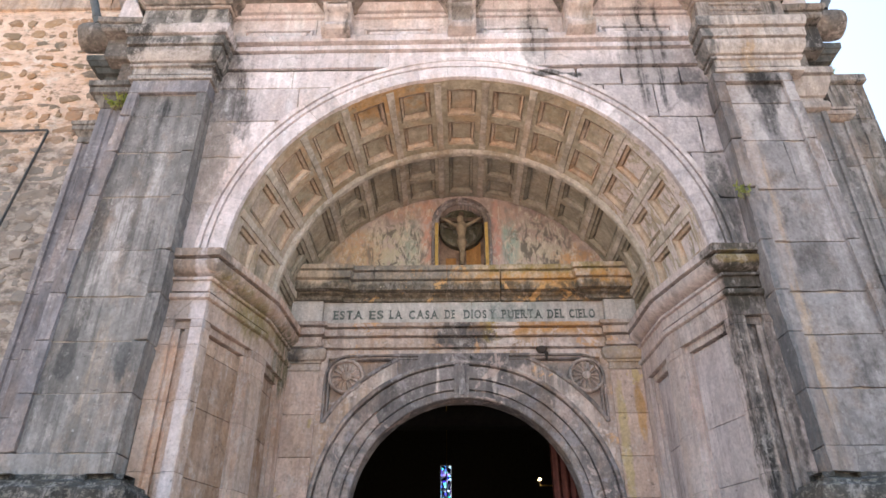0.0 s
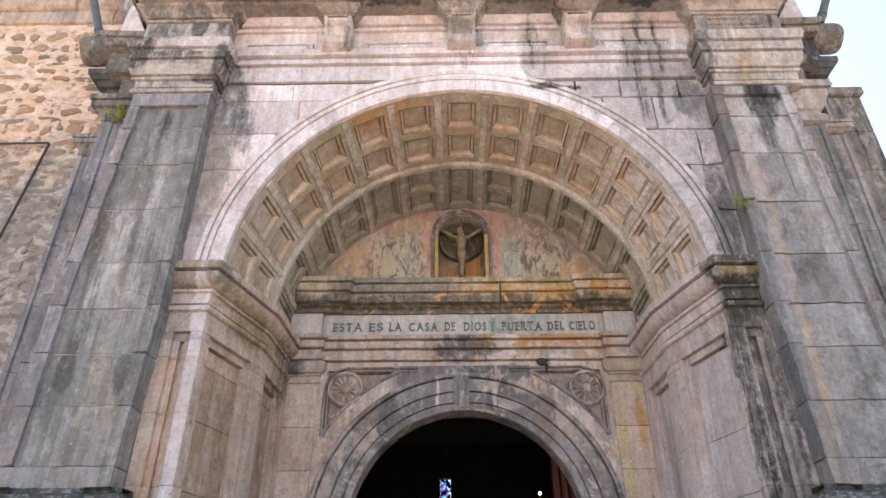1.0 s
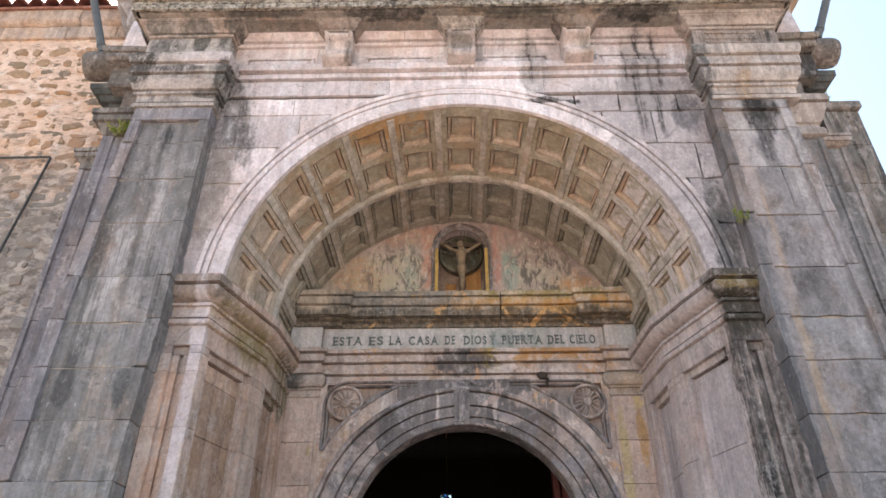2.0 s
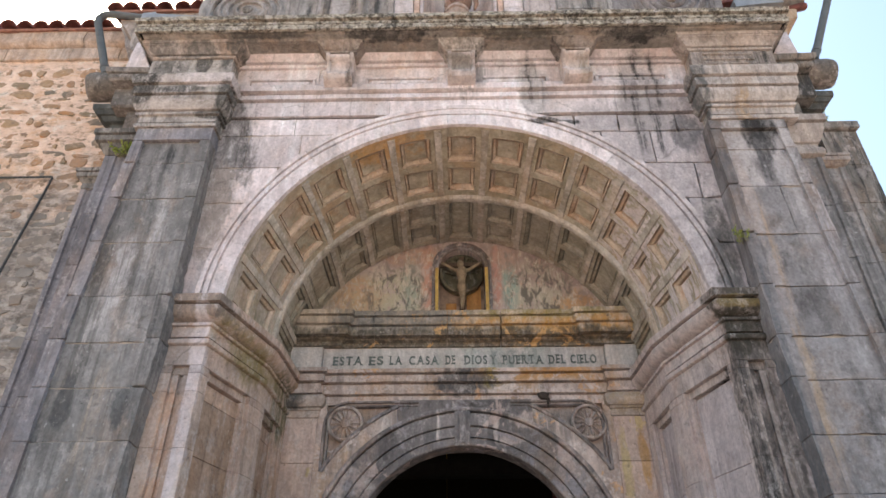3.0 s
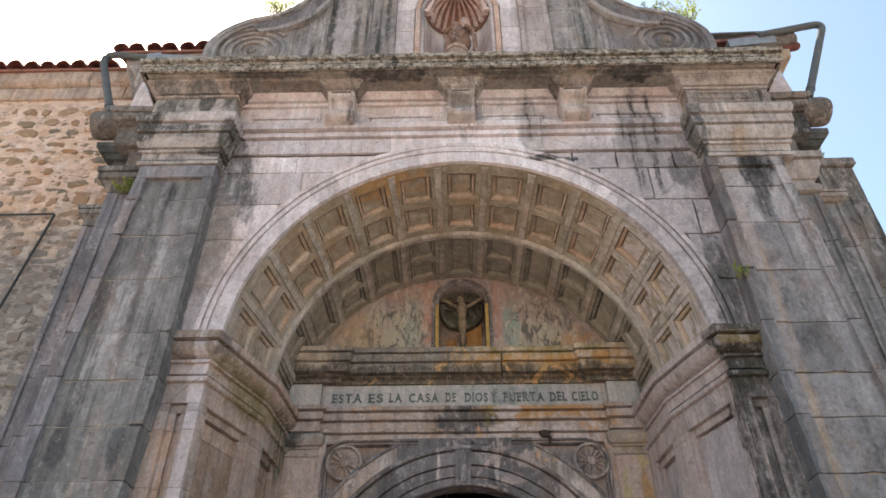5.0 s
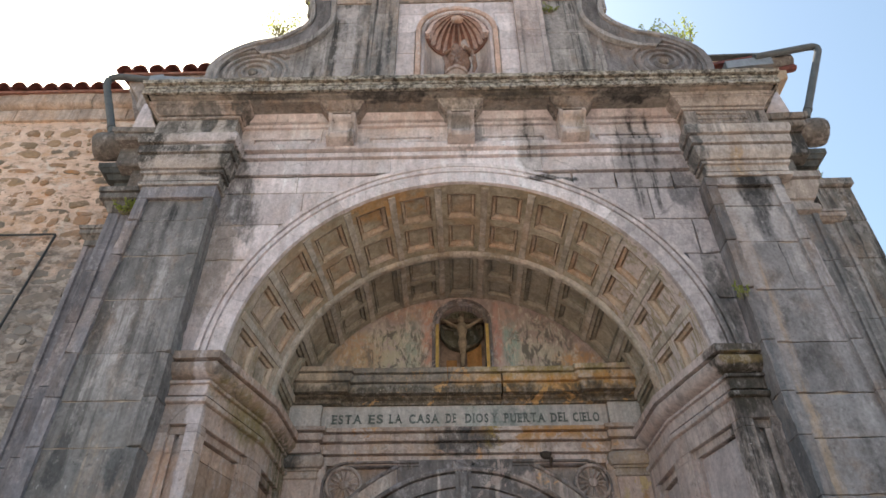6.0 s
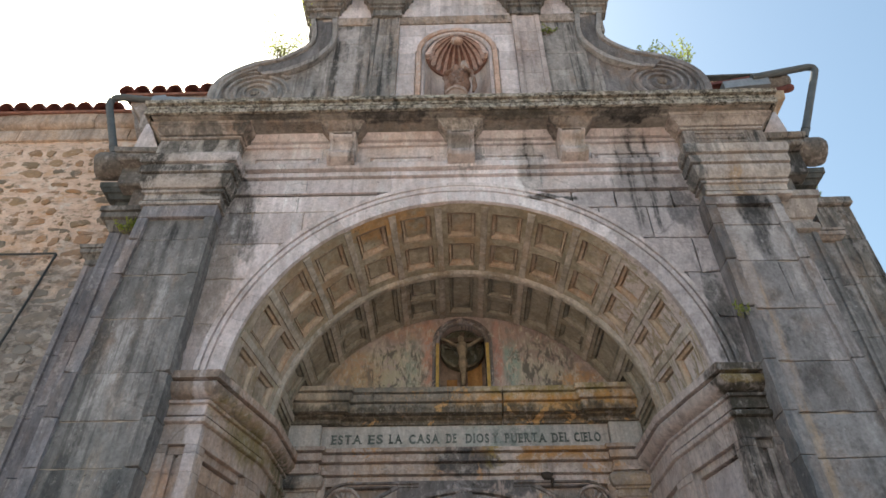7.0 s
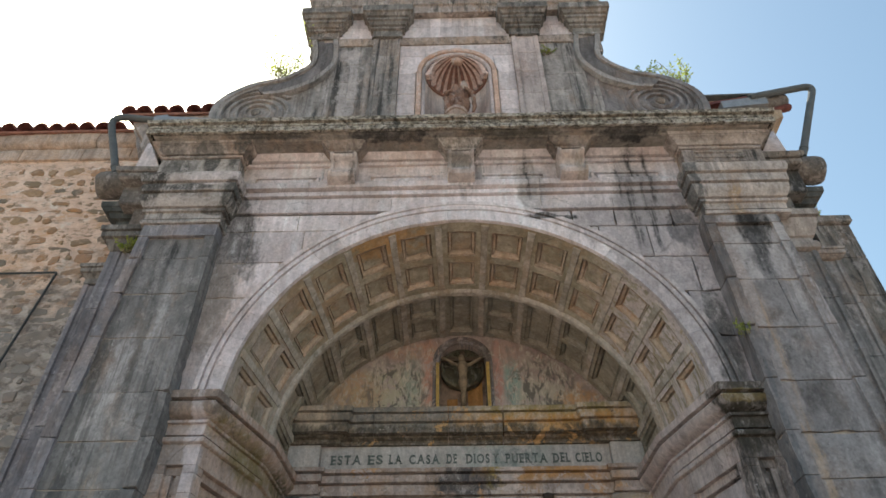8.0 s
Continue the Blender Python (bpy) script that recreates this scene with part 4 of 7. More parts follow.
def vault_rib(bm, bay, a, half, d0, d1, drop):
    """A flat rib between two rows of coffers."""
    rings = []
    n = 8
    for j in range(n + 1):
        d = d0 + (d1 - d0) * j / n
        w = half * (1 + 0.35 * max(0, abs(j / n - 0.5) * 2 - 0.6)) * (1 + 0.1 * noise.noise(Vector((a * 9, d * 8, bay))))
        rings.append([bay_point(a - w, d, 0.01, bay), bay_point(a - w, d, -drop + 0.004, bay), bay_point(a - w + 0.002, d, -drop, bay), bay_point(a + w - 0.002, d, -drop, bay), bay_point(a + w, d, -drop + 0.004, bay), bay_point(a + w, d, 0.01, bay)])
    first = len(bm.faces)
    loops(bm, rings)
    bm.faces.ensure_lookup_table()
    for f in bm.faces[first:]:
        f.material_index = 3


N_COFFER = 13
bm = bmesh.new()
A0, A1 = radians(1.5), radians(178.5)
pitch = (A1 - A0) / N_COFFER
for bay in (0, 1):
    for i in range(N_COFFER):
        a0 = A0 + pitch * i
        m = 0.19 if i == 6 else 0.165
        ra, rb = a0 + pitch * m, a0 + pitch * (1 - m)
        rows = [(0.125, 0.475), (0.565, 0.9)] if bay == 0 else [(0.1, 0.47), (0.55, 0.9)] if i % 2 == 1 else [(0.1, 0.9)]
        strip(bm, bay, a0, ra, 0, 1)
        strip(bm, bay, rb, a0 + pitch, 0, 1)
        edge = 0.0
        for d0, d1 in rows:
            strip(bm, bay, ra, rb, edge, d0, 4)
            coffer(bm, bay, ra, rb, d0, d1)
            edge = d1
        strip(bm, bay, ra, rb, edge, 1.0, 4)
    if bay == 1:
        for f in bm.faces:
            if f.calc_center_median().y > 1.0:
                f.material_index = 1
bmesh.ops.remove_doubles(bm, verts=bm.verts, dist=0.0003)
for i in range(1, N_COFFER):
    vault_rib(bm, 0, A0 + pitch * i, pitch * 0.07, 0.03, 0.99, 0.014)
    vault_rib(bm, 1, A0 + pitch * i, pitch * 0.07, 0.06, 0.99, 0.018)
for v in bm.verts:
    v.co += noise.noise_vector(v.co * 2.5) * 0.006 + noise.noise_vector(v.co * 11) * 0.0015
# the rib between the bays and the mass above
first = len(bm.faces)
arc(bm, [(1.955, 0.96), (1.945, 0.966), (1.94, 0.975), (1.94, 1.03), (1.95, 1.04), (2.3, 1.04), (2.3, 0.96)], CZ, 1, 179, 60)
bm.faces.ensure_lookup_table()
for f in bm.faces[first:]:
    f.material_index = 3
for r_in, y0, y1 in ((2.34, 0.05, 1.0), (2.2, 1.0, 1.95)):
    arc(bm, [(r_in, y0), (2.6, y0), (2.6, y1), (r_in, y1)], CZ, 0, 180, 48)
solid("ceiling", bm, [M_VAULT, M_VAULT2, M_VMOULD, M_VRIB], "tan stone barrel vault with two bands of square coffers", "ceiling", kind="structure")

# ---- door wall ----
DY = 1.85
DZ, DR = 2.555, 1.185
wall_door = thing("wall_door", "painted and peeling limestone wall round the church door", "wall", kind="structure", at=(0, DY, 0))


def arch_hole(r, cz, half, top, n=40, low=0.0):
    """Outline of a wall piece with an arched hole, as left half, arch and right half in one ring."""
    inner = [(r * math.cos(math.pi * i / n), cz + r * math.sin(math.pi * i / n)) for i in range(n + 1)]
    return [(half, low), (half, top), (-half, top), (-half, low), (-r, low)] + [(x, z) for x, z in reversed(inner)] + [(r, low)]


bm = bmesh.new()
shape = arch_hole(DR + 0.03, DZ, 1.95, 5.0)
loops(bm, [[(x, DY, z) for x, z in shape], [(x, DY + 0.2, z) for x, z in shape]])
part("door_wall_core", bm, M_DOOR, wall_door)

# arch stones of the door
DV = [(DR, DY + 0.2), (DR, DY - 0.04), (DR + 0.012, DY - 0.05), (1.258, DY - 0.05), (1.261, DY - 0.025), (1.273, DY - 0.025), (1.276, DY - 0.06), (1.375, DY - 0.064), (1.378, DY - 0.03), (1.392, DY - 0.03), (1.396, DY - 0.075), (1.42, DY - 0.082), (1.525, DY - 0.078), (1.529, DY - 0.025), (1.551, DY - 0.025), (1.555, DY - 0.085), (1.575, DY - 0.095), (1.598, DY - 0.085), (1.604, DY - 0.05), (1.604, DY + 0.1)]
for i in range(9):
    bm = bmesh.new()
    arc(bm, DV, DZ, 20 * i + 0.02, 20 * i + 19.98, 10)
    part("arch_stone", bm, M_DARCH, wall_door, jit=0.004, freq=5)
bm = bmesh.new()
for x0, x1, y in ((-0.098, -0.078, 0.098), (-0.052, 0.002, 0.1), (0.028, 0.048, 0.098)):
    box(bm, x0, x1, DY - y, DY, 3.76, 4.1, 0.008)
box(bm, -0.11, 0.06, DY - 0.075, DY, 3.735, 4.12, 0.008)
key = part("keystone", bm, M_DARCH, wall_door, "fluted keystone", jit=0.003)
for s in (-1, 1):
    bm = bmesh.new()
    curl = [(-0.025 + s * (0.012 + 0.1 * t), 4.1 + 0.1 * t) for t in (0.0, 0.25, 0.5, 0.75, 0.9)]
    curl += [(-0.025 + s * (0.085 + 0.03 * math.cos(a)), 4.185 + 0.03 * math.sin(a)) for a in [radians(60 - 45 * k) for k in range(6)]]
    tube(bm, [(x, DY - 0.075, z) for x, z in curl], [0.014] * 5 + [0.013, 0.012, 0.011, 0.01, 0.009, 0.008], 8)
    part("leaf_curl", bm, M_DARCH, key, jit=0.002)
for s in (-1, 1):
    bm = bmesh.new()
    cuts = [0, 0.6, 1.2, 1.8, 2.555]
    for z0, z1 in zip(cuts, cuts[1:]):
        plan = [(DR, DY + 0.2), (DR, DY - 0.045), (1.29, DY - 0.03), (1.315, DY - 0.055), (1.43, DY - 0.055), (1.465, DY - 0.07), (1.53, DY - 0.07), (1.6, DY - 0.045), (1.6, DY + 0.1)]
        prism_z(bm, sided(s, plan), z0 + 0.002, z1 - 0.002, 0.003)
    part("door_jamb", bm, M_DARCH, wall_door)
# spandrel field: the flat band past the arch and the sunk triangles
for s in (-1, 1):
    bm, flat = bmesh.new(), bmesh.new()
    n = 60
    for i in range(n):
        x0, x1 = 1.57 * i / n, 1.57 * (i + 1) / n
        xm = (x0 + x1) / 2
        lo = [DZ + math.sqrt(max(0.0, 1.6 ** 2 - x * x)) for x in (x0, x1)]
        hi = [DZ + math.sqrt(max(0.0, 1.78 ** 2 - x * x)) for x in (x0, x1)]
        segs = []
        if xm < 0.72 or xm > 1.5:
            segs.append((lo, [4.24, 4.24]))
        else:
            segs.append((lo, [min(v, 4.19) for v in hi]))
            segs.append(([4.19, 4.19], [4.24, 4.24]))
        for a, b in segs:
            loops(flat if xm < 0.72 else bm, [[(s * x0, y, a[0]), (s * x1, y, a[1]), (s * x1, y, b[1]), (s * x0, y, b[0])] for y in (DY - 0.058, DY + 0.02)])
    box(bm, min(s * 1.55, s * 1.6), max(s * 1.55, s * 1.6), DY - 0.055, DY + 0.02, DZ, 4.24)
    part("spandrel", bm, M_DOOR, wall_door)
    part("spandrel", flat, M_DARCH, wall_door, "dark flat over the door arch")
    bm = bmesh.new()
    a0, a1 = math.degrees(math.acos(1.5 / 1.76)), math.degrees(math.acos(0.72 / 1.76))
    if s < 0:
        a0, a1 = 180 - a1, 180 - a0
    arc(bm, [(1.745, DY), (1.745, DY - 0.075), (1.755, DY - 0.085), (1.775, DY - 0.085), (1.785, DY - 0.075), (1.785, DY)], DZ, a0, a1, 20)
    run = [(0.5 + 0.08 * i, 4.21) for i in range(9)] + [(1.25 + 0.255 * math.sin(a), 3.955 + 0.255 * math.cos(a)) for a in [radians(10 * k) for k in range(10)]] + [(1.505, 3.9 - 0.06 * i) for i in range(8)]
    for k0, k1, y in ((-0.016, 0.012, 0.085), (0.024, 0.046, 0.07)):
        rings = []
        for i, q in enumerate(run):
            d = (Vector(run[min(i + 1, len(run) - 1)]) - Vector(run[max(i - 1, 0)])).normalized()
            nrm = Vector((-d.y, d.x))
            ring = []
            for o, yy in ((k0, 0.0), (k0, y - 0.008), (k0 + 0.005, y), (k1 - 0.005, y), (k1, y - 0.008), (k1, 0.0)):
                p = Vector(q) + nrm * -o
                ring.append((s * p.x, DY - yy, p.y))
            rings.append(ring)
        loops(bm, rings)
    part("spandrel_fillet", bm, M_DARCH, wall_door, "moulded edge of the sunk triangle", jit=0.002)
    c = Vector((-1.286 if s < 0 else 1.33, DY, 3.985))
    bm = bmesh.new()
    rings = []
    for r, y in ((0.195, 0.0), (0.195, -0.07), (0.182, -0.085), (0.166, -0.08), (0.158, -0.032), (0.05, -0.032), (0.045, -0.06), (0.02, -0.07)):
        rings.append([(c.x + r * math.cos(2 * math.pi * k / 32), DY + y, c.z + r * math.sin(2 * math.pi * k / 32)) for k in range(32)])
    loops(bm, rings)
    ros = part("rosette", bm, M_DOOR, wall_door, "carved round rosette", jit=0.002)
    for k in range(14):
        a = 2 * math.pi * k / 14
        bm = bmesh.new()
        u, w = Vector((math.cos(a), 0, math.sin(a))), Vector((-math.sin(a), 0, math.cos(a)))
        rr = []
        for t, wd, y in ((0.05, 0.009, -0.05), (0.09, 0.017, -0.065), (0.13, 0.025, -0.068), (0.155, 0.014, -0.048)):
            p = c + u * t
            rr.append([tuple(p + w * wd + Vector((0, -0.03, 0))), tuple(p + Vector((0, y, 0))), tuple(p - w * wd + Vector((0, -0.03, 0)))])
        loops(bm, rr, ends=True)
        part("petal", bm, M_DOOR, ros)


bm = bmesh.new()
loops(bm, [[(0.86 + 0.055 * k * math.cos(a) * (1 + 0.25 * math.sin(3 * a)), y, 4.27 + 0.042 * k * math.sin(a)) for a in [2 * math.pi * i / 10 for i in range(10)]] for k, y in ((1.0, DY - 0.05), (1.15, DY - 0.085), (0.8, DY - 0.1))])
tube(bm, [(0.9, DY - 0.06, 4.25), (0.905, DY - 0.11, 4.22), (0.9, DY - 0.12, 4.14)], [0.02, 0.018, 0.012], 8)
part("iron_stub", bm, M_RUSTIRON, wall_door, "rusted stub of a broken bracket", jit=0.006, freq=16)


def door_pilaster(s):
    p = thing("door_pilaster", "slender pink stone pilaster beside the church door", "pilaster", "door pilasters", at=(1.75 * s, DY, 0))
    cuts = [0.0, 0.7, 1.4, 2.1, 2.72, 3.12, 3.56, 4.04]
    for z0, z1 in zip(cuts, cuts[1:]):
        bm = bmesh.new()
        box(bm, min(1.585 * s, 1.925 * s), max(1.585 * s, 1.925 * s), DY - 0.075, DY, z0 + 0.002, z1 - 0.002, 0.005)
        part("stone_block", bm, M_DOORPIL, p, jit=0.003)
    bm = bmesh.new()
    way = [(1.925, DY - 0.075), (1.585, DY - 0.075), (1.585, DY)]
    way = [(-x, y) for x, y in way] if s < 0 else list(reversed(way))
    sweep(bm, way, [(-0.05, 4.04), (0.006, 4.04), (0.016, 4.05), (0.016, 4.075), (0.002, 4.08), (0.002, 4.12), (0.022, 4.125), (0.022, 4.148), (0.05, 4.155), (0.07, 4.19), (0.076, 4.23), (0.066, 4.27), (0.042, 4.285), (0.03, 4.3), (-0.05, 4.3)], 0.08)
    part("capital", bm, M_DOORCAP, p, "moulded capital", jit=0.004)


each_side(door_pilaster)

# entablature over the door: architrave, inscribed frieze, cornice
bm = bmesh.new()
way = [(-1.96, DY - 0.08), (-1.6, DY - 0.08), (-1.6, DY - 0.02), (1.6, DY - 0.02), (1.6, DY - 0.08), (1.96, DY - 0.08)]
sweep(bm, way, [(-0.06, 4.24), (0.015, 4.24), (0.015, 4.29), (-0.005, 4.294), (-0.005, 4.31), (0.04, 4.315), (0.04, 4.355), (0.015, 4.36), (0.015, 4.43), (-0.002, 4.434), (-0.002, 4.448), (0.05, 4.452), (0.05, 4.53), (0.03, 4.535), (0.03, 4.548), (0.08, 4.552), (0.08, 4.595), (-0.06, 4.6)], 0.1)
part("architrave", bm, M_DOOR, wall_door, jit=0.004)
frieze = None
for x0, x1 in ((-1.6, -1.22), (-1.22, -0.52), (-0.52, 0.1), (0.1, 0.32), (0.32, 0.74), (0.74, 1.6)):
    bm = bmesh.new()
    box(bm, x0 + 0.0015, x1 - 0.0015, DY - 0.02 + rnd.uniform(-0.0015, 0.0015), DY + 0.3, 4.6, 4.88, 0.003)
    slab = part("frieze", bm, M_FRIEZE, wall_door, "whitewashed frieze slab")
    frieze = frieze or slab
for s in (-1, 1):
    bm = bmesh.new()
    box(bm, min(s * 1.605, s * 1.96), max(s * 1.605, s * 1.96), DY - 0.08, DY + 0.2, 4.6, 4.88, 0.004)
    part("frieze_block", bm, M_FRIEZE, wall_door)
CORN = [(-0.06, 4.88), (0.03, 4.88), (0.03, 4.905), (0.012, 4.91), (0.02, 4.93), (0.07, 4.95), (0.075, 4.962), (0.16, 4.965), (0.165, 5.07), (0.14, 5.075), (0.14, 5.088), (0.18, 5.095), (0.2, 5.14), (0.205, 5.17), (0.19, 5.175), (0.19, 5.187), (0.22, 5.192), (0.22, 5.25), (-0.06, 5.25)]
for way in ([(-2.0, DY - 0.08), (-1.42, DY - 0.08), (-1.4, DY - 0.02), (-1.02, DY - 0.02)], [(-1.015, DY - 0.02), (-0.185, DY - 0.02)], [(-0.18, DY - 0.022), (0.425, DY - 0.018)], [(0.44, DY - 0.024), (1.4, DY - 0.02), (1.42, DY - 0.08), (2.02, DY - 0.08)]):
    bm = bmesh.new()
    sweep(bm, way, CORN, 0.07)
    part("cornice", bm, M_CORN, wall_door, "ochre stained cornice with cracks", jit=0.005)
WORDS = [("ESTA", -1.495, -1.14), ("ES", -1.085, -0.9), ("LA", -0.85, -0.69), ("CASA", -0.63, -0.275), ("DE", -0.215, -0.08), ("DIOS", 0.0, 0.28), ("Y", 0.3, 0.375), ("PUERTA", 0.435, 0.91), ("DEL", 0.955, 1.165), ("CIELO", 1.2, 1.515)]
# where a letter carries serifs: share of its width, foot or head
SERIFS = {"E": ((0.1, 0), (0.1, 1)), "T": ((0.5, 0),), "A": ((0.06, 0), (0.94, 0)), "L": ((0.1, 0), (0.1, 1)), "D": ((0.08, 0), (0.08, 1)), "I": ((0.5, 0), (0.5, 1)), "Y": ((0.5, 0), (0.08, 1), (0.92, 1)), "P": ((0.12, 0), (0.12, 1)), "U": ((0.1, 1), (0.9, 1)), "R": ((0.1, 0), (0.95, 0), (0.1, 1))}
letters = bmesh.new()
for word, x0, x1 in WORDS:
    x0, x1 = x0 + 0.012, x1 - 0.012
    glyphs = []
    for ch in word:
        txt = bpy.data.curves.new("letter", "FONT")
        txt.body, txt.size, txt.extrude, txt.offset = ch, 0.15, 0.003, 0.004
        tob = new("letter", txt)
        me = bpy.data.meshes.new_from_object(tob)
        bpy.data.objects.remove(tob)
        xs, zs = [v.co.x for v in me.vertices], [v.co.y for v in me.vertices]
        glyphs.append((ch, me, min(xs), max(xs) - min(xs), min(zs), max(zs) - min(zs)))
    gap = 0.018
    k = (x1 - x0 - gap * (len(word) - 1)) / sum(g[3] for g in glyphs)
    x = x0
    for ch, me, gx, gw, gz, gh in glyphs:
        tilt = rnd.uniform(-0.003, 0.003)
        me.transform(Matrix.Translation((x, DY - 0.024, 4.67 + tilt)) @ Matrix.Rotation(radians(90), 4, "X") @ Matrix.Diagonal((k, 0.108 / gh, 1.0, 1.0)) @ Matrix.Translation((-gx, -gz, 0)))
        letters.from_mesh(me)
        bpy.data.meshes.remove(me)
        for share, up in SERIFS.get(ch, ()):
            c = x + share * gw * k
            z = 4.67 + tilt + (0.096 if up else 0)
            box(letters, c - 0.014, c + 0.014, DY - 0.027, DY - 0.021, z, z + 0.012)
        x += gw * k + gap
me = bpy.data.meshes.new("inscription")
letters.to_mesh(me)
letters.free()
me.materials.clear()
me.materials.append(M_LETTER)
ins = new("inscription", me)
ins.parent = frieze
tagged(ins, "dark painted capital letters")

# lunette with the faded mural and the arched niche
LY = 1.93
bm = bmesh.new()
half = [(2.05 * math.cos(math.pi * i / 48), max(5.2, CZ - 0.02 + 2.05 * math.sin(math.pi * i / 48))) for i in range(49)]
half = [p for p in half if p[1] > 5.2]
nic = [(0.285 * math.cos(math.pi * i / 20), 6.0 + 0.285 * math.sin(math.pi * i / 20)) for i in range(21)]
shape = [(1.9, 5.2)] + half + [(-1.9, 5.2), (-0.285, 5.2)] + list(reversed(nic)) + [(0.285, 5.2)]
loops(bm, [[(x, LY, z) for x, z in shape], [(x, LY + 0.25, z) for x, z in shape]])
part("mural", bm, M_MURAL, wall_door, "faded wall painting in pink, green and ochre")
bm = bmesh.new()
box(bm, -0.4, 0.4, LY + 0.22, LY + 0.4, 5.2, 6.4)
part("niche_back", bm, M_UMBER, wall_door, "red and ochre painted niche back")
bm = bmesh.new()
box(bm, 0.06, 0.24, LY + 0.2, LY + 0.225, 5.28, 5.85)
box(bm, -0.2, -0.07, LY + 0.2, LY + 0.225, 5.28, 5.62)
part("painted_field", bm, M_OCHRE, wall_door, "patches of orange paint")
bm = bmesh.new()
rings = []
for r, y in ((0.275, 0.2), (0.275, 0.1), (0.25, 0.085), (0.235, 0.1), (0.22, 0.14), (0.05, 0.19)):
    rings.append([(0.275 / 0.275 * r * math.cos(2 * math.pi * k / 32), LY + y, 6.0 + r * math.sin(2 * math.pi * k / 32)) for k in range(32)])
loops(bm, rings)
for i in range(11):
    a = radians(8 + 16.4 * i)
    tube(bm, [(q * math.cos(a), LY + 0.175 - 0.075 * (q / 0.24), 6.0 + q * math.sin(a)) for q in (0.06, 0.15, 0.24)], [0.008, 0.013, 0.018], 6)
part("nimbus", bm, M_NIMBUS, wall_door, "dark hollow disc with scallop ribs behind the crucifix", jit=0.004, freq=12)
bm = bmesh.new()
arc(bm, [(0.285, LY + 0.2), (0.285, LY - 0.02), (0.3, LY - 0.04), (0.33, LY - 0.03), (0.345, LY - 0.055), (0.37, LY - 0.045), (0.375, LY + 0.05)], 6.0, 0, 180, 24)
part("niche_arch", bm, M_DARCH, wall_door, "moulded niche arch", jit=0.002)
for s in (-1, 1):
    bm = bmesh.new()
    plan = [(0.285, LY + 0.2), (0.285, LY - 0.02), (0.3, LY - 0.04), (0.33, LY - 0.03), (0.345, LY - 0.055), (0.37, LY - 0.045), (0.375, LY + 0.05)]
    prism_z(bm, sided(s, plan), 5.2, 6.0)
    part("niche_jamb", bm, M_DARCH, wall_door, jit=0.002)
    bm = bmesh.new()
    box(bm, min(s * 0.288, s * 0.326), max(s * 0.288, s * 0.326), LY - 0.046, LY - 0.02, 5.22, 6.0, 0.004)
    part("gilt_strip", bm, M_GOLD, wall_door, "yellow painted strip", jit=0.002)


# ---- the two great pilasters ----
PY = -0.2
PED = 2.57


def diminish(bm, s):
    """The shaft narrows upwards, most of all on its outer edge."""
    if s < 0:
        inner, outer = ((2.6, 2.615), (3.2, 2.6), (4.0, 2.556), (6.5, 2.556)), ((2.6, 3.5), (4.15, 3.49), (4.95, 3.445), (6.5, 3.33))
    else:
        inner, outer = ((2.6, 2.6), (4.0, 2.54), (6.5, 2.505)), ((2.6, 3.47), (4.0, 3.43), (5.0, 3.36), (6.5, 3.27))

    def at(line, z):
        return float(np.interp(z, [p[0] for p in line], [p[1] for p in line]))

    for v in bm.verts:
        a, b = at(inner, v.co.z), at(outer, v.co.z)
        v.co.x = s * (a + (abs(v.co.x) - 2.57) / 0.9 * (b - a))


CAP = [(-0.06, 6.44), (0.02, 6.44), (0.026, 6.46), (0.02, 6.485), (-0.004, 6.49), (-0.004, 6.505), (0.008, 6.51), (0.008, 6.595), (0.035, 6.6), (0.036, 6.63), (0.016, 6.635), (0.016, 6.65), (0.045, 6.66), (0.075, 6.72), (0.09, 6.785), (0.09, 6.815), (0.06, 6.82), (0.06, 6.84), (0.105, 6.845), (0.108, 6.95), (0.085, 6.955), (0.085, 6.97), (0.125, 6.98), (0.14, 7.04), (0.14, 7.1), (0.12, 7.11), (-0.06, 7.11)]


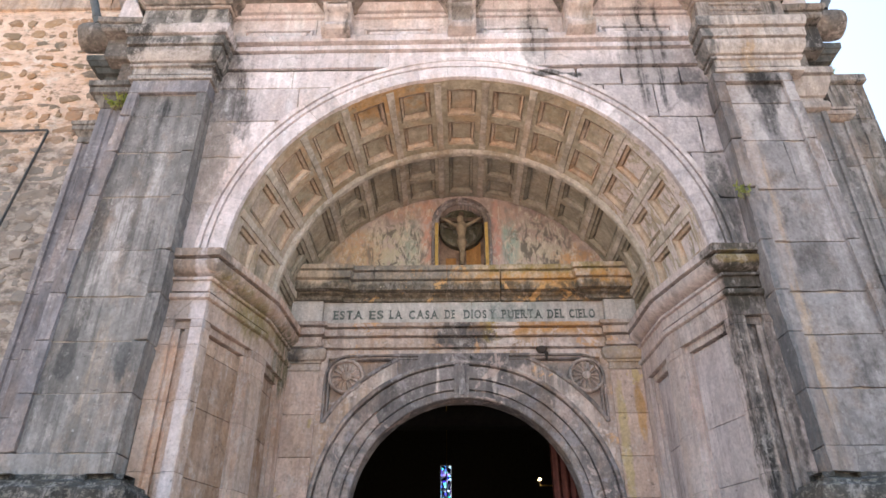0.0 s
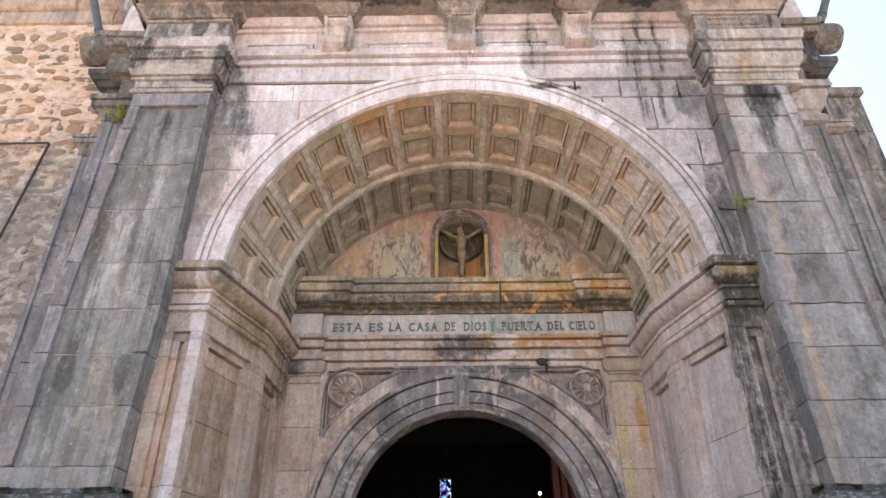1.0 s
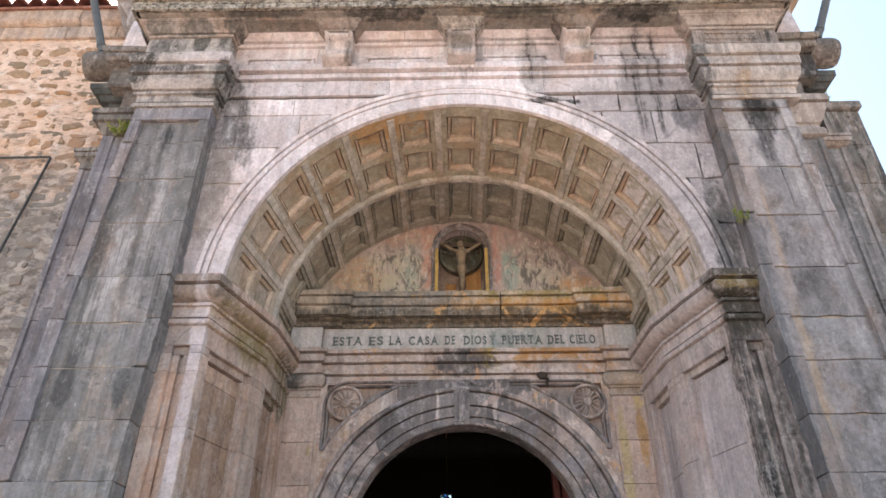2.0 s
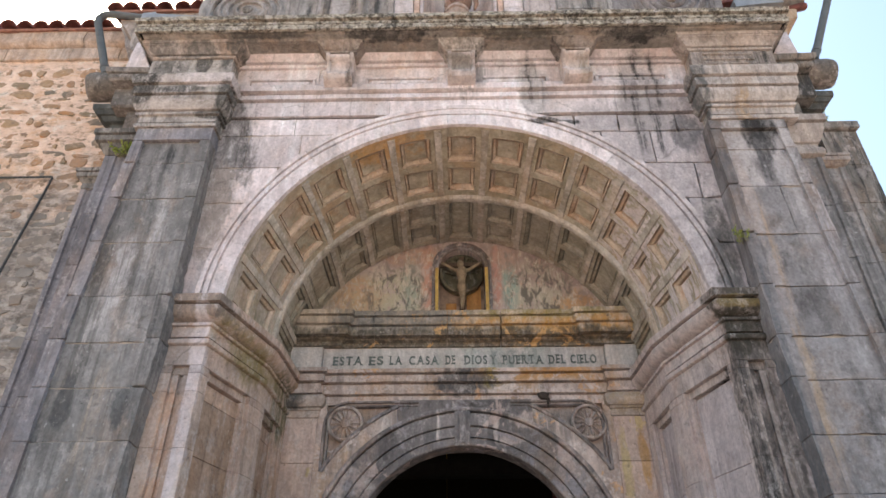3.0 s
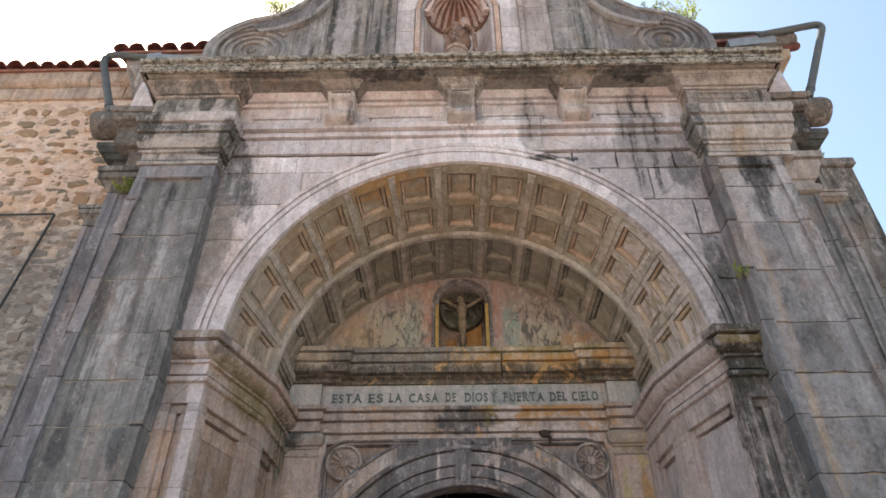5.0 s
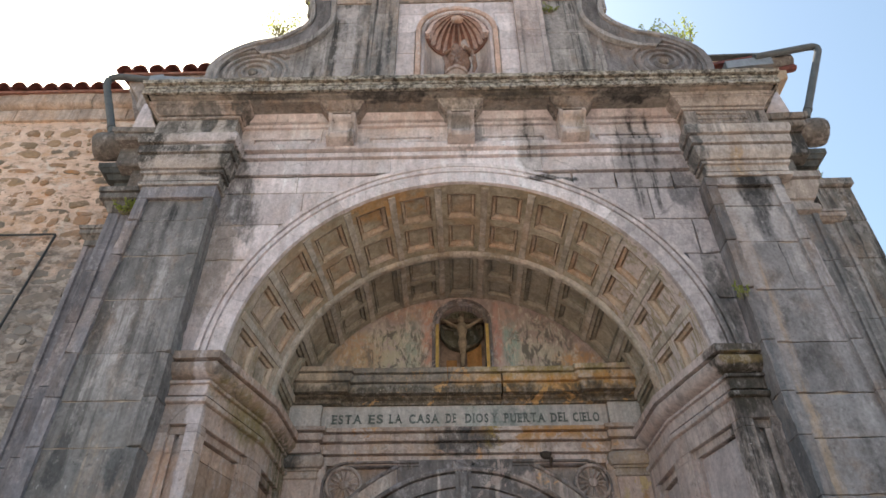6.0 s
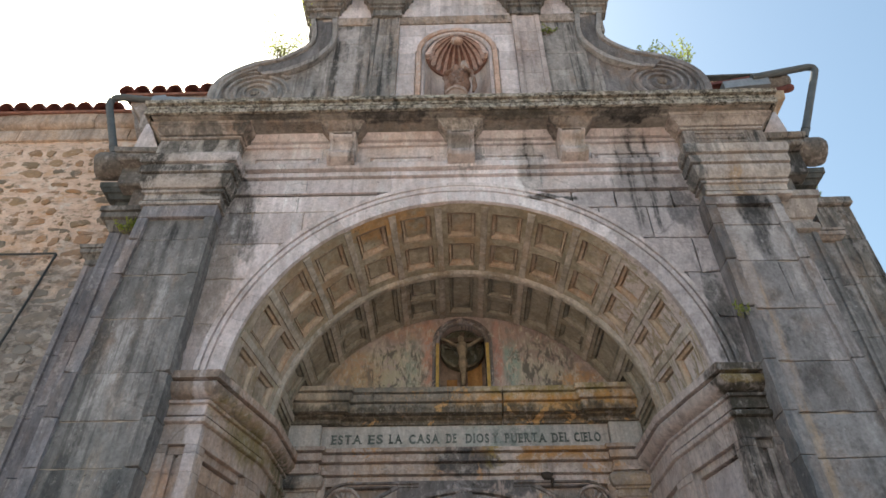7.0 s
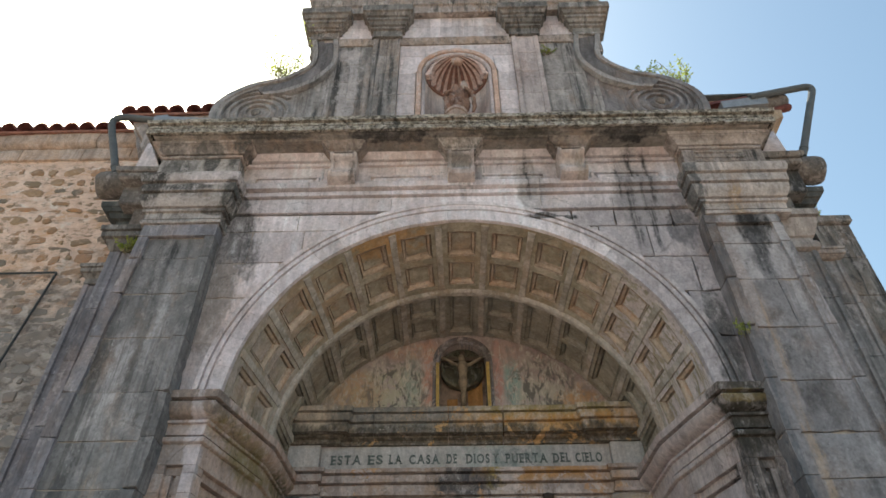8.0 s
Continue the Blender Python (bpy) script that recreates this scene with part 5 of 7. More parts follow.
def pilaster(s):
    mat = M_PIL if s > 0 else M_PANEL
    p = thing("pilaster", "tall grey ashlar pilaster with a sunk panel and streaks, blackened capital" if s < 0 else "tall grey ashlar pilaster with pale runs and black stains", "pilaster", "great pilasters", at=(3.02 * s, 0, 0))
    bm = bmesh.new()
    plan = [(2.45, 0.06), (2.45, -0.36), (3.6, -0.36), (3.6, 0.06)]
    prism_z(bm, sided(s, plan), 0.0, 2.2, 0.01)
    prism_z(bm, sided(s, inset(plan, -0.06)), 0.0, 0.35, 0.02)
    part("pedestal", bm, mat, p, jit=0.004)
    bm = bmesh.new()
    way = [(2.45, 0.06), (2.45, -0.34), (3.6, -0.34), (3.6, 0.06)]
    way = way if s > 0 else [(-x, y) for x, y in reversed(way)]
    sweep(bm, way, [(-0.3, 2.2), (0.005, 2.2), (0.012, 2.25), (0.035, 2.26), (0.05, 2.29), (0.035, 2.31), (0.035, 2.32), (0.06, 2.33), (0.068, 2.36), (0.068, 2.43), (0.055, 2.455), (0.02, 2.475), (0.005, 2.485), (0.0, 2.5), (-0.05, 2.515), (-0.095, 2.53), (-0.105, 2.566), (-0.3, 2.566)], 0.05)
    part("pedestal_cap", bm, M_SOOT, p, "crusted black pedestal moulding", jit=0.016, freq=9)
    cuts = [PED, 2.73, 3.19, 3.625, 4.025, 4.47, 5.036, 5.541, 5.99, 6.27, 6.44] if s < 0 else [PED, 2.76, 3.2, 3.64, 4.02, 4.495, 5.042, 5.6, 6.065, 6.32, 6.44]
    low = cuts[1]
    for z0, z1 in zip(cuts, cuts[1:]):
        if z0 < 2.7 or z1 > 6.4:
            bm = bmesh.new()
            prism_z(bm, sided(s, [(2.57, 0.06), (2.57, PY), (3.47, PY), (3.47, 0.06)]), z0 + 0.002, z1 - 0.002, 0.005)
            ragged(bm, 0.07)
            chip(bm)
            diminish(bm, s)
            part("stone_block", bm, M_LILAC if s < 0 and z0 > 3 else mat, p, jit=0.004, freq=3)
            continue
        lo, hi = low, z1 + rnd.uniform(-0.025, 0.025)
        low = hi if z1 < 6.2 else z1
        hi = low
        cut = 3.12
        for x0, x1 in ((2.685, cut - 0.003), (cut + 0.004, 3.355)) if s > 0 and 5.0 < z0 < 5.2 else ((2.685, 3.355),):
            bm = bmesh.new()
            dy = rnd.uniform(-0.005, 0.004)
            prism_z(bm, sided(s, [(x0, 0.05), (x0, PY + 0.04 + dy), (x1, PY + 0.04 + dy), (x1, 0.05)]), z0 + (0.0025 if s < 0 else 0.005), z1 - 0.0025, 0.004)
            ragged(bm, 0.07)
            chip(bm)
            diminish(bm, s)
            part("stone_block", bm, mat, p, jit=0.005, freq=7)
        for x0, x1 in ((2.57, 2.69), (3.35, 3.47)):
            bm = bmesh.new()
            lean = rnd.uniform(-0.002, 0.003)
            prism_z(bm, sided(s, [(x0, 0.06), (x0, PY + lean), (x1, PY + lean), (x1, 0.06)]), lo + 0.002, hi - 0.002, 0.005)
            ragged(bm, 0.07)
            chip(bm)
            diminish(bm, s)
            part("border_stone", bm, M_LILAC if s < 0 and x0 > 3 else mat, p, jit=0.006, freq=7)
    bm = bmesh.new()
    box(bm, min(s * 2.57, s * 3.47) + 0.02, max(s * 2.57, s * 3.47) - 0.02, PY + (0.048 if s < 0 else 0.06), 0.05, PED, 6.44)
    ragged(bm, 0.5)
    diminish(bm, s)
    part("joint_core", bm, M_JOINT, p)
    bm = bmesh.new()
    edge = 3.36 if s < 0 else 3.4
    way = [(2.555, 0.02), (2.555, PY), (edge, PY), (edge, 0.3)]
    way = way if s > 0 else [(-x, y) for x, y in reversed(way)]
    sweep(bm, way, CAP, 0.03)
    part("capital", bm, M_LICHEN if s < 0 else M_CAPITAL, p, "moulded capital, black with lichen" if s < 0 else "moulded pale capital", jit=0.0045, freq=9)
    # entablature block over the capital
    bm = bmesh.new()
    plan = [(2.52, 0.1), (2.52, PY), (3.43, PY), (3.43, 0.3), (2.6, 0.3)]
    prism_z(bm, sided(s, plan), 7.1, 7.48, 0.01)
    if s > 0:
        for z in (7.24, 7.32, 7.4):
            box(bm, 2.66, 3.2, PY - 0.018, PY + 0.02, z, z + 0.03, 0.006)
    part("entablature_block", bm, M_LICHEN if s < 0 else M_TOP, p, jit=0.012, freq=6)
    bm = bmesh.new()
    way = [(2.52, 0.05), (2.52, PY), (3.41, PY), (3.41, 0.3)]
    way = way if s > 0 else [(-x, y) for x, y in reversed(way)]
    sweep(bm, way, [(-0.1, 7.475), (0.012, 7.477), (0.02, 7.485), (0.02, 7.505), (0.008, 7.509), (0.008, 7.517), (0.035, 7.522), (0.05, 7.54), (0.075, 7.57), (0.098, 7.59), (0.11, 7.595), (0.11, 7.607), (0.125, 7.611), (0.135, 7.645), (-0.1, 7.645)], 0.06)
    part("bed_moulding", bm, M_CAPITAL, p, jit=0.006, freq=6)


each_side(pilaster)


# ---- stepped half pilasters behind the great ones ----
def step_pilaster(s, x0, x1, y, prof, name_label, mat, capmat):
    p = thing("half_pilaster", name_label, "pilaster", "stepped pilasters", at=((x0 + x1) / 2 * s, y, 0))
    cuts = [0.0, 0.9, 1.7, 2.5, 3.05, 3.62, 4.25, 4.9, 5.5, prof[0][1]]
    for z0, z1 in zip(cuts, cuts[1:]):
        bm = bmesh.new()
        rim = 0.05 if s > 0 or y > 0.1 else 0.115
        plan = [(x0, y + 0.4), (x0, y), (x0 + 0.05, y), (x0 + 0.06, y + 0.02), (x1 - rim - 0.01, y + 0.02), (x1 - rim, y), (x1, y), (x1, y + 0.4)]
        prism_z(bm, sided(s, plan), z0 + 0.002, z1 - 0.002, 0.004)
        part("stone_block", bm, mat, p, jit=0.004, freq=3)
    bm = bmesh.new()
    way = [(x0, y), (x1, y), (x1, y + 0.4)]
    way = way if s > 0 else [(-x, yy) for x, yy in reversed(way)]
    sweep(bm, way, prof, 0.05)
    part("capital", bm, capmat, p, jit=0.004, freq=6)


HALF_CAPS = [
    [(-0.1, 6.25), (0.004, 6.25), (0.03, 6.29), (0.06, 6.37), (0.1, 6.38), (0.105, 6.44), (0.085, 6.445), (0.085, 6.455), (0.12, 6.46), (0.125, 6.52), (-0.1, 6.525)],
    [(-0.1, 5.99), (0.004, 5.99), (0.004, 6.06), (0.04, 6.11), (0.06, 6.115), (0.065, 6.16), (0.05, 6.163), (0.05, 6.172), (0.075, 6.175), (0.08, 6.215), (-0.1, 6.22)],
    [(-0.1, 6.1), (0.004, 6.1), (0.035, 6.116), (0.042, 6.16), (0.03, 6.205), (0.006, 6.215), (0.006, 6.265), (0.03, 6.275), (0.06, 6.34), (0.088, 6.42), (0.098, 6.475), (0.08, 6.48), (0.08, 6.492), (0.125, 6.497), (0.13, 6.575), (-0.1, 6.58)],
    [(-0.1, 6.05), (0.004, 6.05), (0.02, 6.06), (0.04, 6.09), (0.055, 6.095), (0.06, 6.14), (0.048, 6.143), (0.048, 6.15), (0.065, 6.153), (0.068, 6.18), (-0.1, 6.183)]]
step_pilaster(-1, 3.4, 3.72, 0.0, HALF_CAPS[0], "lilac grey half pilaster stepped back beside the great pilaster", M_LILAC, M_DARK)
step_pilaster(-1, 3.71, 4.0, 0.22, HALF_CAPS[1], "dark grey outer half pilaster against the rubble wall", M_LILAC, M_DARK)
step_pilaster(1, 3.36, 3.64, 0.0, HALF_CAPS[2], "grey half pilaster with a bulging capital", M_PANEL, M_CAPITAL)
step_pilaster(1, 3.63, 3.9, 0.1, HALF_CAPS[3], "grey outer half pilaster with a small capital", M_PANEL, M_CAPITAL)
wall_right = thing("wall_right", "streaked grey stone buttress wall beside the facade", "wall", kind="structure", at=(4.1, 0.5, 0))
cuts = [0, 1, 2, 2.9, 3.7, 4.4, 5.1, 5.7, 6.2, 6.68]
for z0, z1 in zip(cuts, cuts[1:]):
    bm = bmesh.new()
    box(bm, 3.9, 4.3, 0.25, 2.5, z0 + 0.002, z1 - 0.002, 0.006)
    part("stone_block", bm, M_DARK, wall_right, jit=0.006, freq=3)
bm = bmesh.new()
box(bm, 3.85, 4.33, 0.2, 2.5, 6.68, 6.8, 0.02)
part("coping", bm, M_DARK, wall_right, jit=0.008, freq=6)

# masses behind the great capitals that carry the spouts
for s in (-1, 1):
    bm = bmesh.new()
    box(bm, min(s * 3.3, s * 3.72), max(s * 3.3, s * 3.72), 0.12, 0.9, 0.0, 7.5, 0.02)
    box(bm, min(s * 3.3, s * 3.9), max(s * 3.3, s * 3.9), 0.04, 0.5, 7.0, 7.55, 0.02)
    box(bm, min(s * 3.2, s * 3.8), max(s * 3.2, s * 3.8), 0.03, 0.6, 7.5, 8.5, 0.02)
    solid("wall_shoulder", bm, M_SPOUT if s < 0 else M_DARK, "weathered stone mass behind the pilaster head", "wall", kind="structure", jit=0.01)

# ---- main cornice ----
bm = bmesh.new()
way = [(-3.42, 0.4), (-3.42, -0.28), (3.42, -0.28), (3.42, 0.4)]
sweep(bm, way, [(-0.4, 7.675), (0.132, 7.677), (0.138, 7.655), (0.165, 7.657), (0.17, 7.72), (0.13, 7.726), (0.13, 7.746), (0.158, 7.75), (0.162, 7.785), (0.14, 7.79), (0.14, 7.8), (0.19, 7.806), (0.195, 7.86), (0.1, 7.885), (-0.4, 7.9)], 0.03)
cornice = solid("cornice", bm, M_LIP, "long weathered cornice crusted with lichen and black runs", "cornice", kind="structure", jit=0.008, freq=12)
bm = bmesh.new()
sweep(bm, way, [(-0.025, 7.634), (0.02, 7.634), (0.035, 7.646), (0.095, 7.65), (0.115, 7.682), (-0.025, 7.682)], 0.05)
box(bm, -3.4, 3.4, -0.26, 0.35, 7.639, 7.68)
part("soffit", bm, M_SOFFIT, cornice, "underside of the cornice, shade in its colour, black stains", jit=0.005, freq=8)


# ---- consoles under the cornice ----
def console(x, mat_label):
    p = thing("console", mat_label, "console", "cornice consoles", at=(x, -0.1, 7.0))
    w = 0.152
    side = [(0.02, 7.0), (-0.08, 6.995), (-0.16, 7.005), (-0.215, 7.035), (-0.238, 7.085), (-0.225, 7.135), (-0.18, 7.165), (-0.155, 7.178), (-0.15, 7.19), (-0.13, 7.205), (-0.118, 7.25), (-0.12, 7.3), (-0.135, 7.35), (-0.165, 7.385), (-0.2, 7.4), (-0.225, 7.425), (-0.232, 7.455), (-0.215, 7.48), (-0.17, 7.49), (0.02, 7.497)]
    side = [(y, 7.1 + (z - 7.0) * 0.85) for y, z in side]

    def slab(x0, x1, grow):
        bm = bmesh.new()
        rings = []
        for k in range(4):
            e = 0.01 if k in (0, 3) else 0.0
            xx = (x0, x0 + 0.012, x1 - 0.012, x1)[k]
            rings.append([(xx, y if y > 0 else y - grow + e, z) for y, z in side])
        loops(bm, rings)
        return bm

    part("scroll", slab(x - w + 0.03, x + w - 0.03, 0.0), M_CONSOLE, p, jit=0.006, freq=7)
    for x0 in (x - w, x + w - 0.045):
        part("scroll_edge", slab(x0, x0 + 0.045, 0.022), M_CONSOLE, p, jit=0.006, freq=7)
    bm = bmesh.new()
    way = [(x - w + 0.01, 0.02), (x - w + 0.01, -0.19), (x + w - 0.01, -0.19), (x + w - 0.01, 0.02)]
    sweep(bm, way, [(-0.1, 7.52), (0.035, 7.522), (0.04, 7.54), (0.018, 7.543), (0.018, 7.552), (0.035, 7.556), (0.06, 7.575), (0.09, 7.61), (0.118, 7.64), (0.118, 7.668), (-0.1, 7.668)], 0.05)
    part("abacus", bm, M_TOP if abs(x) > 0.5 else M_LICHEN, p, "flaring moulded top", jit=0.006, freq=8)


console(-1.335, "scrolled stone console under the cornice")
console(0.012, "black stained scrolled stone console under the cornice")
console(1.272, "scrolled stone console under the cornice")


# ---- the attic gable ----
AY = 0.05
attic = thing("wall_attic", "streaked grey attic gable wall with a shell niche", "wall", kind="structure", at=(0, AY, 7.85))
bm = bmesh.new()
nic = [(0.43 * math.cos(math.pi * i / 24), 9.47 + 0.43 * math.sin(math.pi * i / 24)) for i in range(25)]
shape = [(2.0, 7.85), (2.0, 12.3), (-2.0, 12.3), (-2.0, 7.85), (-0.43, 7.85)] + list(reversed(nic)) + [(0.43, 7.85)]
loops(bm, [[(x, AY + 0.02, z) for x, z in shape], [(x, AY + 0.45, z) for x, z in shape]])
box(bm, -2.0, 2.0, AY + 0.4, AY + 0.9, 7.85, 12.3)
part("attic_core", bm, M_JOINT, attic)


def attic_blocks(x0, x1, z0, z1, mat, hole=None):
    """Ashlar between the verticals, cut round the niche."""
    z = z0
    while z < z1 - 0.1:
        h = min(z1 - z, rnd.uniform(0.34, 0.46))
        if z1 - (z + h) < 0.15:
            h = z1 - z
        x = x0
        while x < x1 - 0.05:
            w = rnd.uniform(0.25, 0.42)
            e = x1 if x1 - (x + w) < 0.14 else x + w
            n = max(2, int((e - x) / 0.04))
            low, up = [], []
            for i in range(n + 1):
                xx = x + 0.0015 + (e - x - 0.003) * i / n
                b = z + 0.0015
                if hole and abs(xx) < hole:
                    b = max(b, 9.47 + math.sqrt(max(0, hole * hole - xx * xx)))
                if b < z + h - 0.012:
                    low.append((xx, b))
                    up.append((xx, z + h - 0.003))
            if len(low) > 1:
                bm = bmesh.new()
                prism_y(bm, low + [up[-1], up[0]], AY + rnd.uniform(-0.003, 0.002), AY + 0.03, 0.003)
                part("stone_block", bm, mat, attic)
            x = e
        z += h


attic_blocks(-0.8, -0.56, 8.2, 9.47, M_WALL)
attic_blocks(0.56, 0.8, 8.2, 9.47, M_WALL)
attic_blocks(-0.8, 0.8, 9.47, 10.17, M_WALL, 0.56)
attic_blocks(-1.75, -1.18, 8.2, 10.2, M_ATTIC)
attic_blocks(1.18, 1.75, 8.2, 10.2, M_ATTIC)
attic_blocks(-1.95, 1.95, 10.3, 10.92, M_WALL)
bm = bmesh.new()
sweep(bm, [(-1.9, AY), (1.9, AY)], [(-0.02, 10.17), (0.02, 10.17), (0.03, 10.2), (0.05, 10.24), (0.055, 10.3), (-0.02, 10.3)], 0.08)
part("string_course", bm, M_TOP, attic, jit=0.005)
# niche with its painted surround, shell and floor
NSUR = [(0.482, AY + 0.1), (0.482, AY - 0.03), (0.49, AY - 0.04), (0.545, AY - 0.04), (0.555, AY + 0.04)]
NEDGE = [(0.43, AY + 0.2), (0.43, AY - 0.01), (0.445, AY - 0.022), (0.474, AY - 0.018), (0.48, AY + 0.1)]
for prof, mat, word in ((NSUR, M_PINK, "worn pink painted surround"), (NEDGE, M_RPANEL, "pale inner edge")):
    bm = bmesh.new()
    arc(bm, prof, 9.47, 0, 180, 30)
    part("niche_surround", bm, mat, attic, word, jit=0.003)
    for s in (-1, 1):
        for z0, z1 in ((7.9, 8.62), (8.62, 9.06), (9.06, 9.47)):
            bm = bmesh.new()
            prism_z(bm, sided(s, prof), z0 + 0.002, z1 - 0.002)
            part("niche_jamb", bm, mat, attic, jit=0.003)
bm = bmesh.new()
# half round back below, ribbed shell above
rings = []
for z in (8.0, 8.5, 9.0, 9.47):
    rings.append([(0.428 * math.cos(math.pi * i / 24), AY + 0.02 + 0.4 * math.sin(math.pi * i / 24), z) for i in range(25)])
loops(bm, rings, ends=False, around=False)
part("niche_hollow", bm, stone("niche plaster", (0.5, 0.4, 0.36), (0.68, 0.58, 0.54), warm_k=0.3, dark_k=0.5, pale_k=0.3, streak=0.8, seed=32), attic)
bm = bmesh.new()
rings = []
for j in range(15):
    th = radians(4 + 88 * j / 14)
    ring = []
    for i in range(155):
        lam = math.pi * i / 154
        f = (lam / math.pi * 11) % 1.0
        ridge = abs(f - 0.5) * 2
        rr = 0.43 * (1 - 0.2 * ridge ** 3 * math.sin(th))
        ring.append((rr * math.sin(th) * math.cos(lam), AY + 0.0 + 0.95 * rr * math.sin(th) * math.sin(lam), 9.47 + rr * math.cos(th)))
    rings.append(ring)
loops(bm, rings, ends=False, around=False)
for i, f in enumerate(bm.faces):
    ph = ((i % 154 + 0.5) / 154 * 11) % 1.0
    f.material_index = 1 if abs(ph - 0.5) > 0.3 else 0
part("shell", bm, [M_SHELL, M_RIB], attic, "red ochre scallop shell vault with pale ribs")
bm = bmesh.new()
arc_pts = [(0.42 * math.cos(math.pi * i / 30), AY + 0.01 + 0.39 * math.sin(math.pi * i / 30), 9.455) for i in range(31)]
tube(bm, arc_pts, 0.022, 6)
part("shell_rim", bm, M_SHELL, attic, jit=0.004, freq=12)
bm = bmesh.new()
bmesh.ops.create_icosphere(bm, subdivisions=2, radius=0.072, matrix=Matrix.Translation((0.005, AY + 0.03, 9.79)) @ Matrix.Diagonal((1.3, 0.75, 0.85, 1)))
part("shell_boss", bm, M_PINK, attic, "worn pale boss", jit=0.016, freq=16)
for s in (-1, 1):
    bm = bmesh.new()
    tube(bm, [(s * 0.4, AY - 0.03, 9.425), (s * 0.4, AY + 0.05, 9.425)], [0.03, 0.03], 10)
    part("shell_scroll", bm, M_RIB, attic, jit=0.006, freq=14)
bm = bmesh.new()
box(bm, -0.45, 0.45, AY - 0.02, AY + 0.5, 7.9, 8.36, 0.01)
part("niche_sill", bm, M_WALL, attic)


def attic_pilaster(s):
    p = thing("attic_pilaster", "narrow grey stone attic pilaster beside the niche", "pilaster", "attic pilasters", at=(0.99 * s, 0, 7.85))
    mat = M_ATTIC if s < 0 else M_RJAMB
    cuts = [7.85, 8.45, 8.9, 9.4, 9.85, 10.28]
    for z0, z1 in zip(cuts, cuts[1:]):
        bm = bmesh.new()
        plan = [(0.8, 0.06), (0.8, -0.02), (0.86, -0.02), (0.87, -0.005), (1.11, -0.005), (1.12, -0.02), (1.18, -0.02), (1.18, 0.06)]
        prism_z(bm, sided(s, plan), z0 + 0.002, z1 - 0.002, 0.004)
        part("stone_block", bm, mat, p, jit=0.003)
    bm = bmesh.new()
    way = [(0.8, 0.06), (0.8, -0.02), (1.18, -0.02), (1.18, 0.06)]
    way = way if s > 0 else [(-x, y) for x, y in reversed(way)]
    sweep(bm, way, [(-0.1, 10.26), (0.03, 10.27), (0.03, 10.32), (0.0, 10.325), (0.0, 10.34), (0.012, 10.35), (0.02, 10.44), (0.055, 10.45), (0.055, 10.49), (0.035, 10.495), (0.035, 10.51), (0.07, 10.53), (0.09, 10.59), (0.115, 10.6), (0.115, 10.65), (0.09, 10.655), (0.09, 10.67), (0.13, 10.69), (0.15, 10.75), (0.18, 10.76), (0.18, 10.9), (-0.1, 10.92)], 0.05)
    part("capital", bm, M_DARK, p, "stepped flaring capital", jit=0.006, freq=6)


each_side(attic_pilaster)


def bez(pts, n=10):
    """A smooth line through the points."""
    out = []
    p = [pts[0]] + pts + [pts[-1]]
    for a, b, c, d in zip(p, p[1:], p[2:], p[3:]):
        for i in range(n):
            t = i / n
            out.append(tuple(0.5 * (2 * b[k] + (c[k] - a[k]) * t + (2 * a[k] - 5 * b[k] + 4 * c[k] - d[k]) * t * t + (3 * b[k] - a[k] - 3 * c[k] + d[k]) * t ** 3) for k in (0, 1)))
    return out + [pts[-1]]


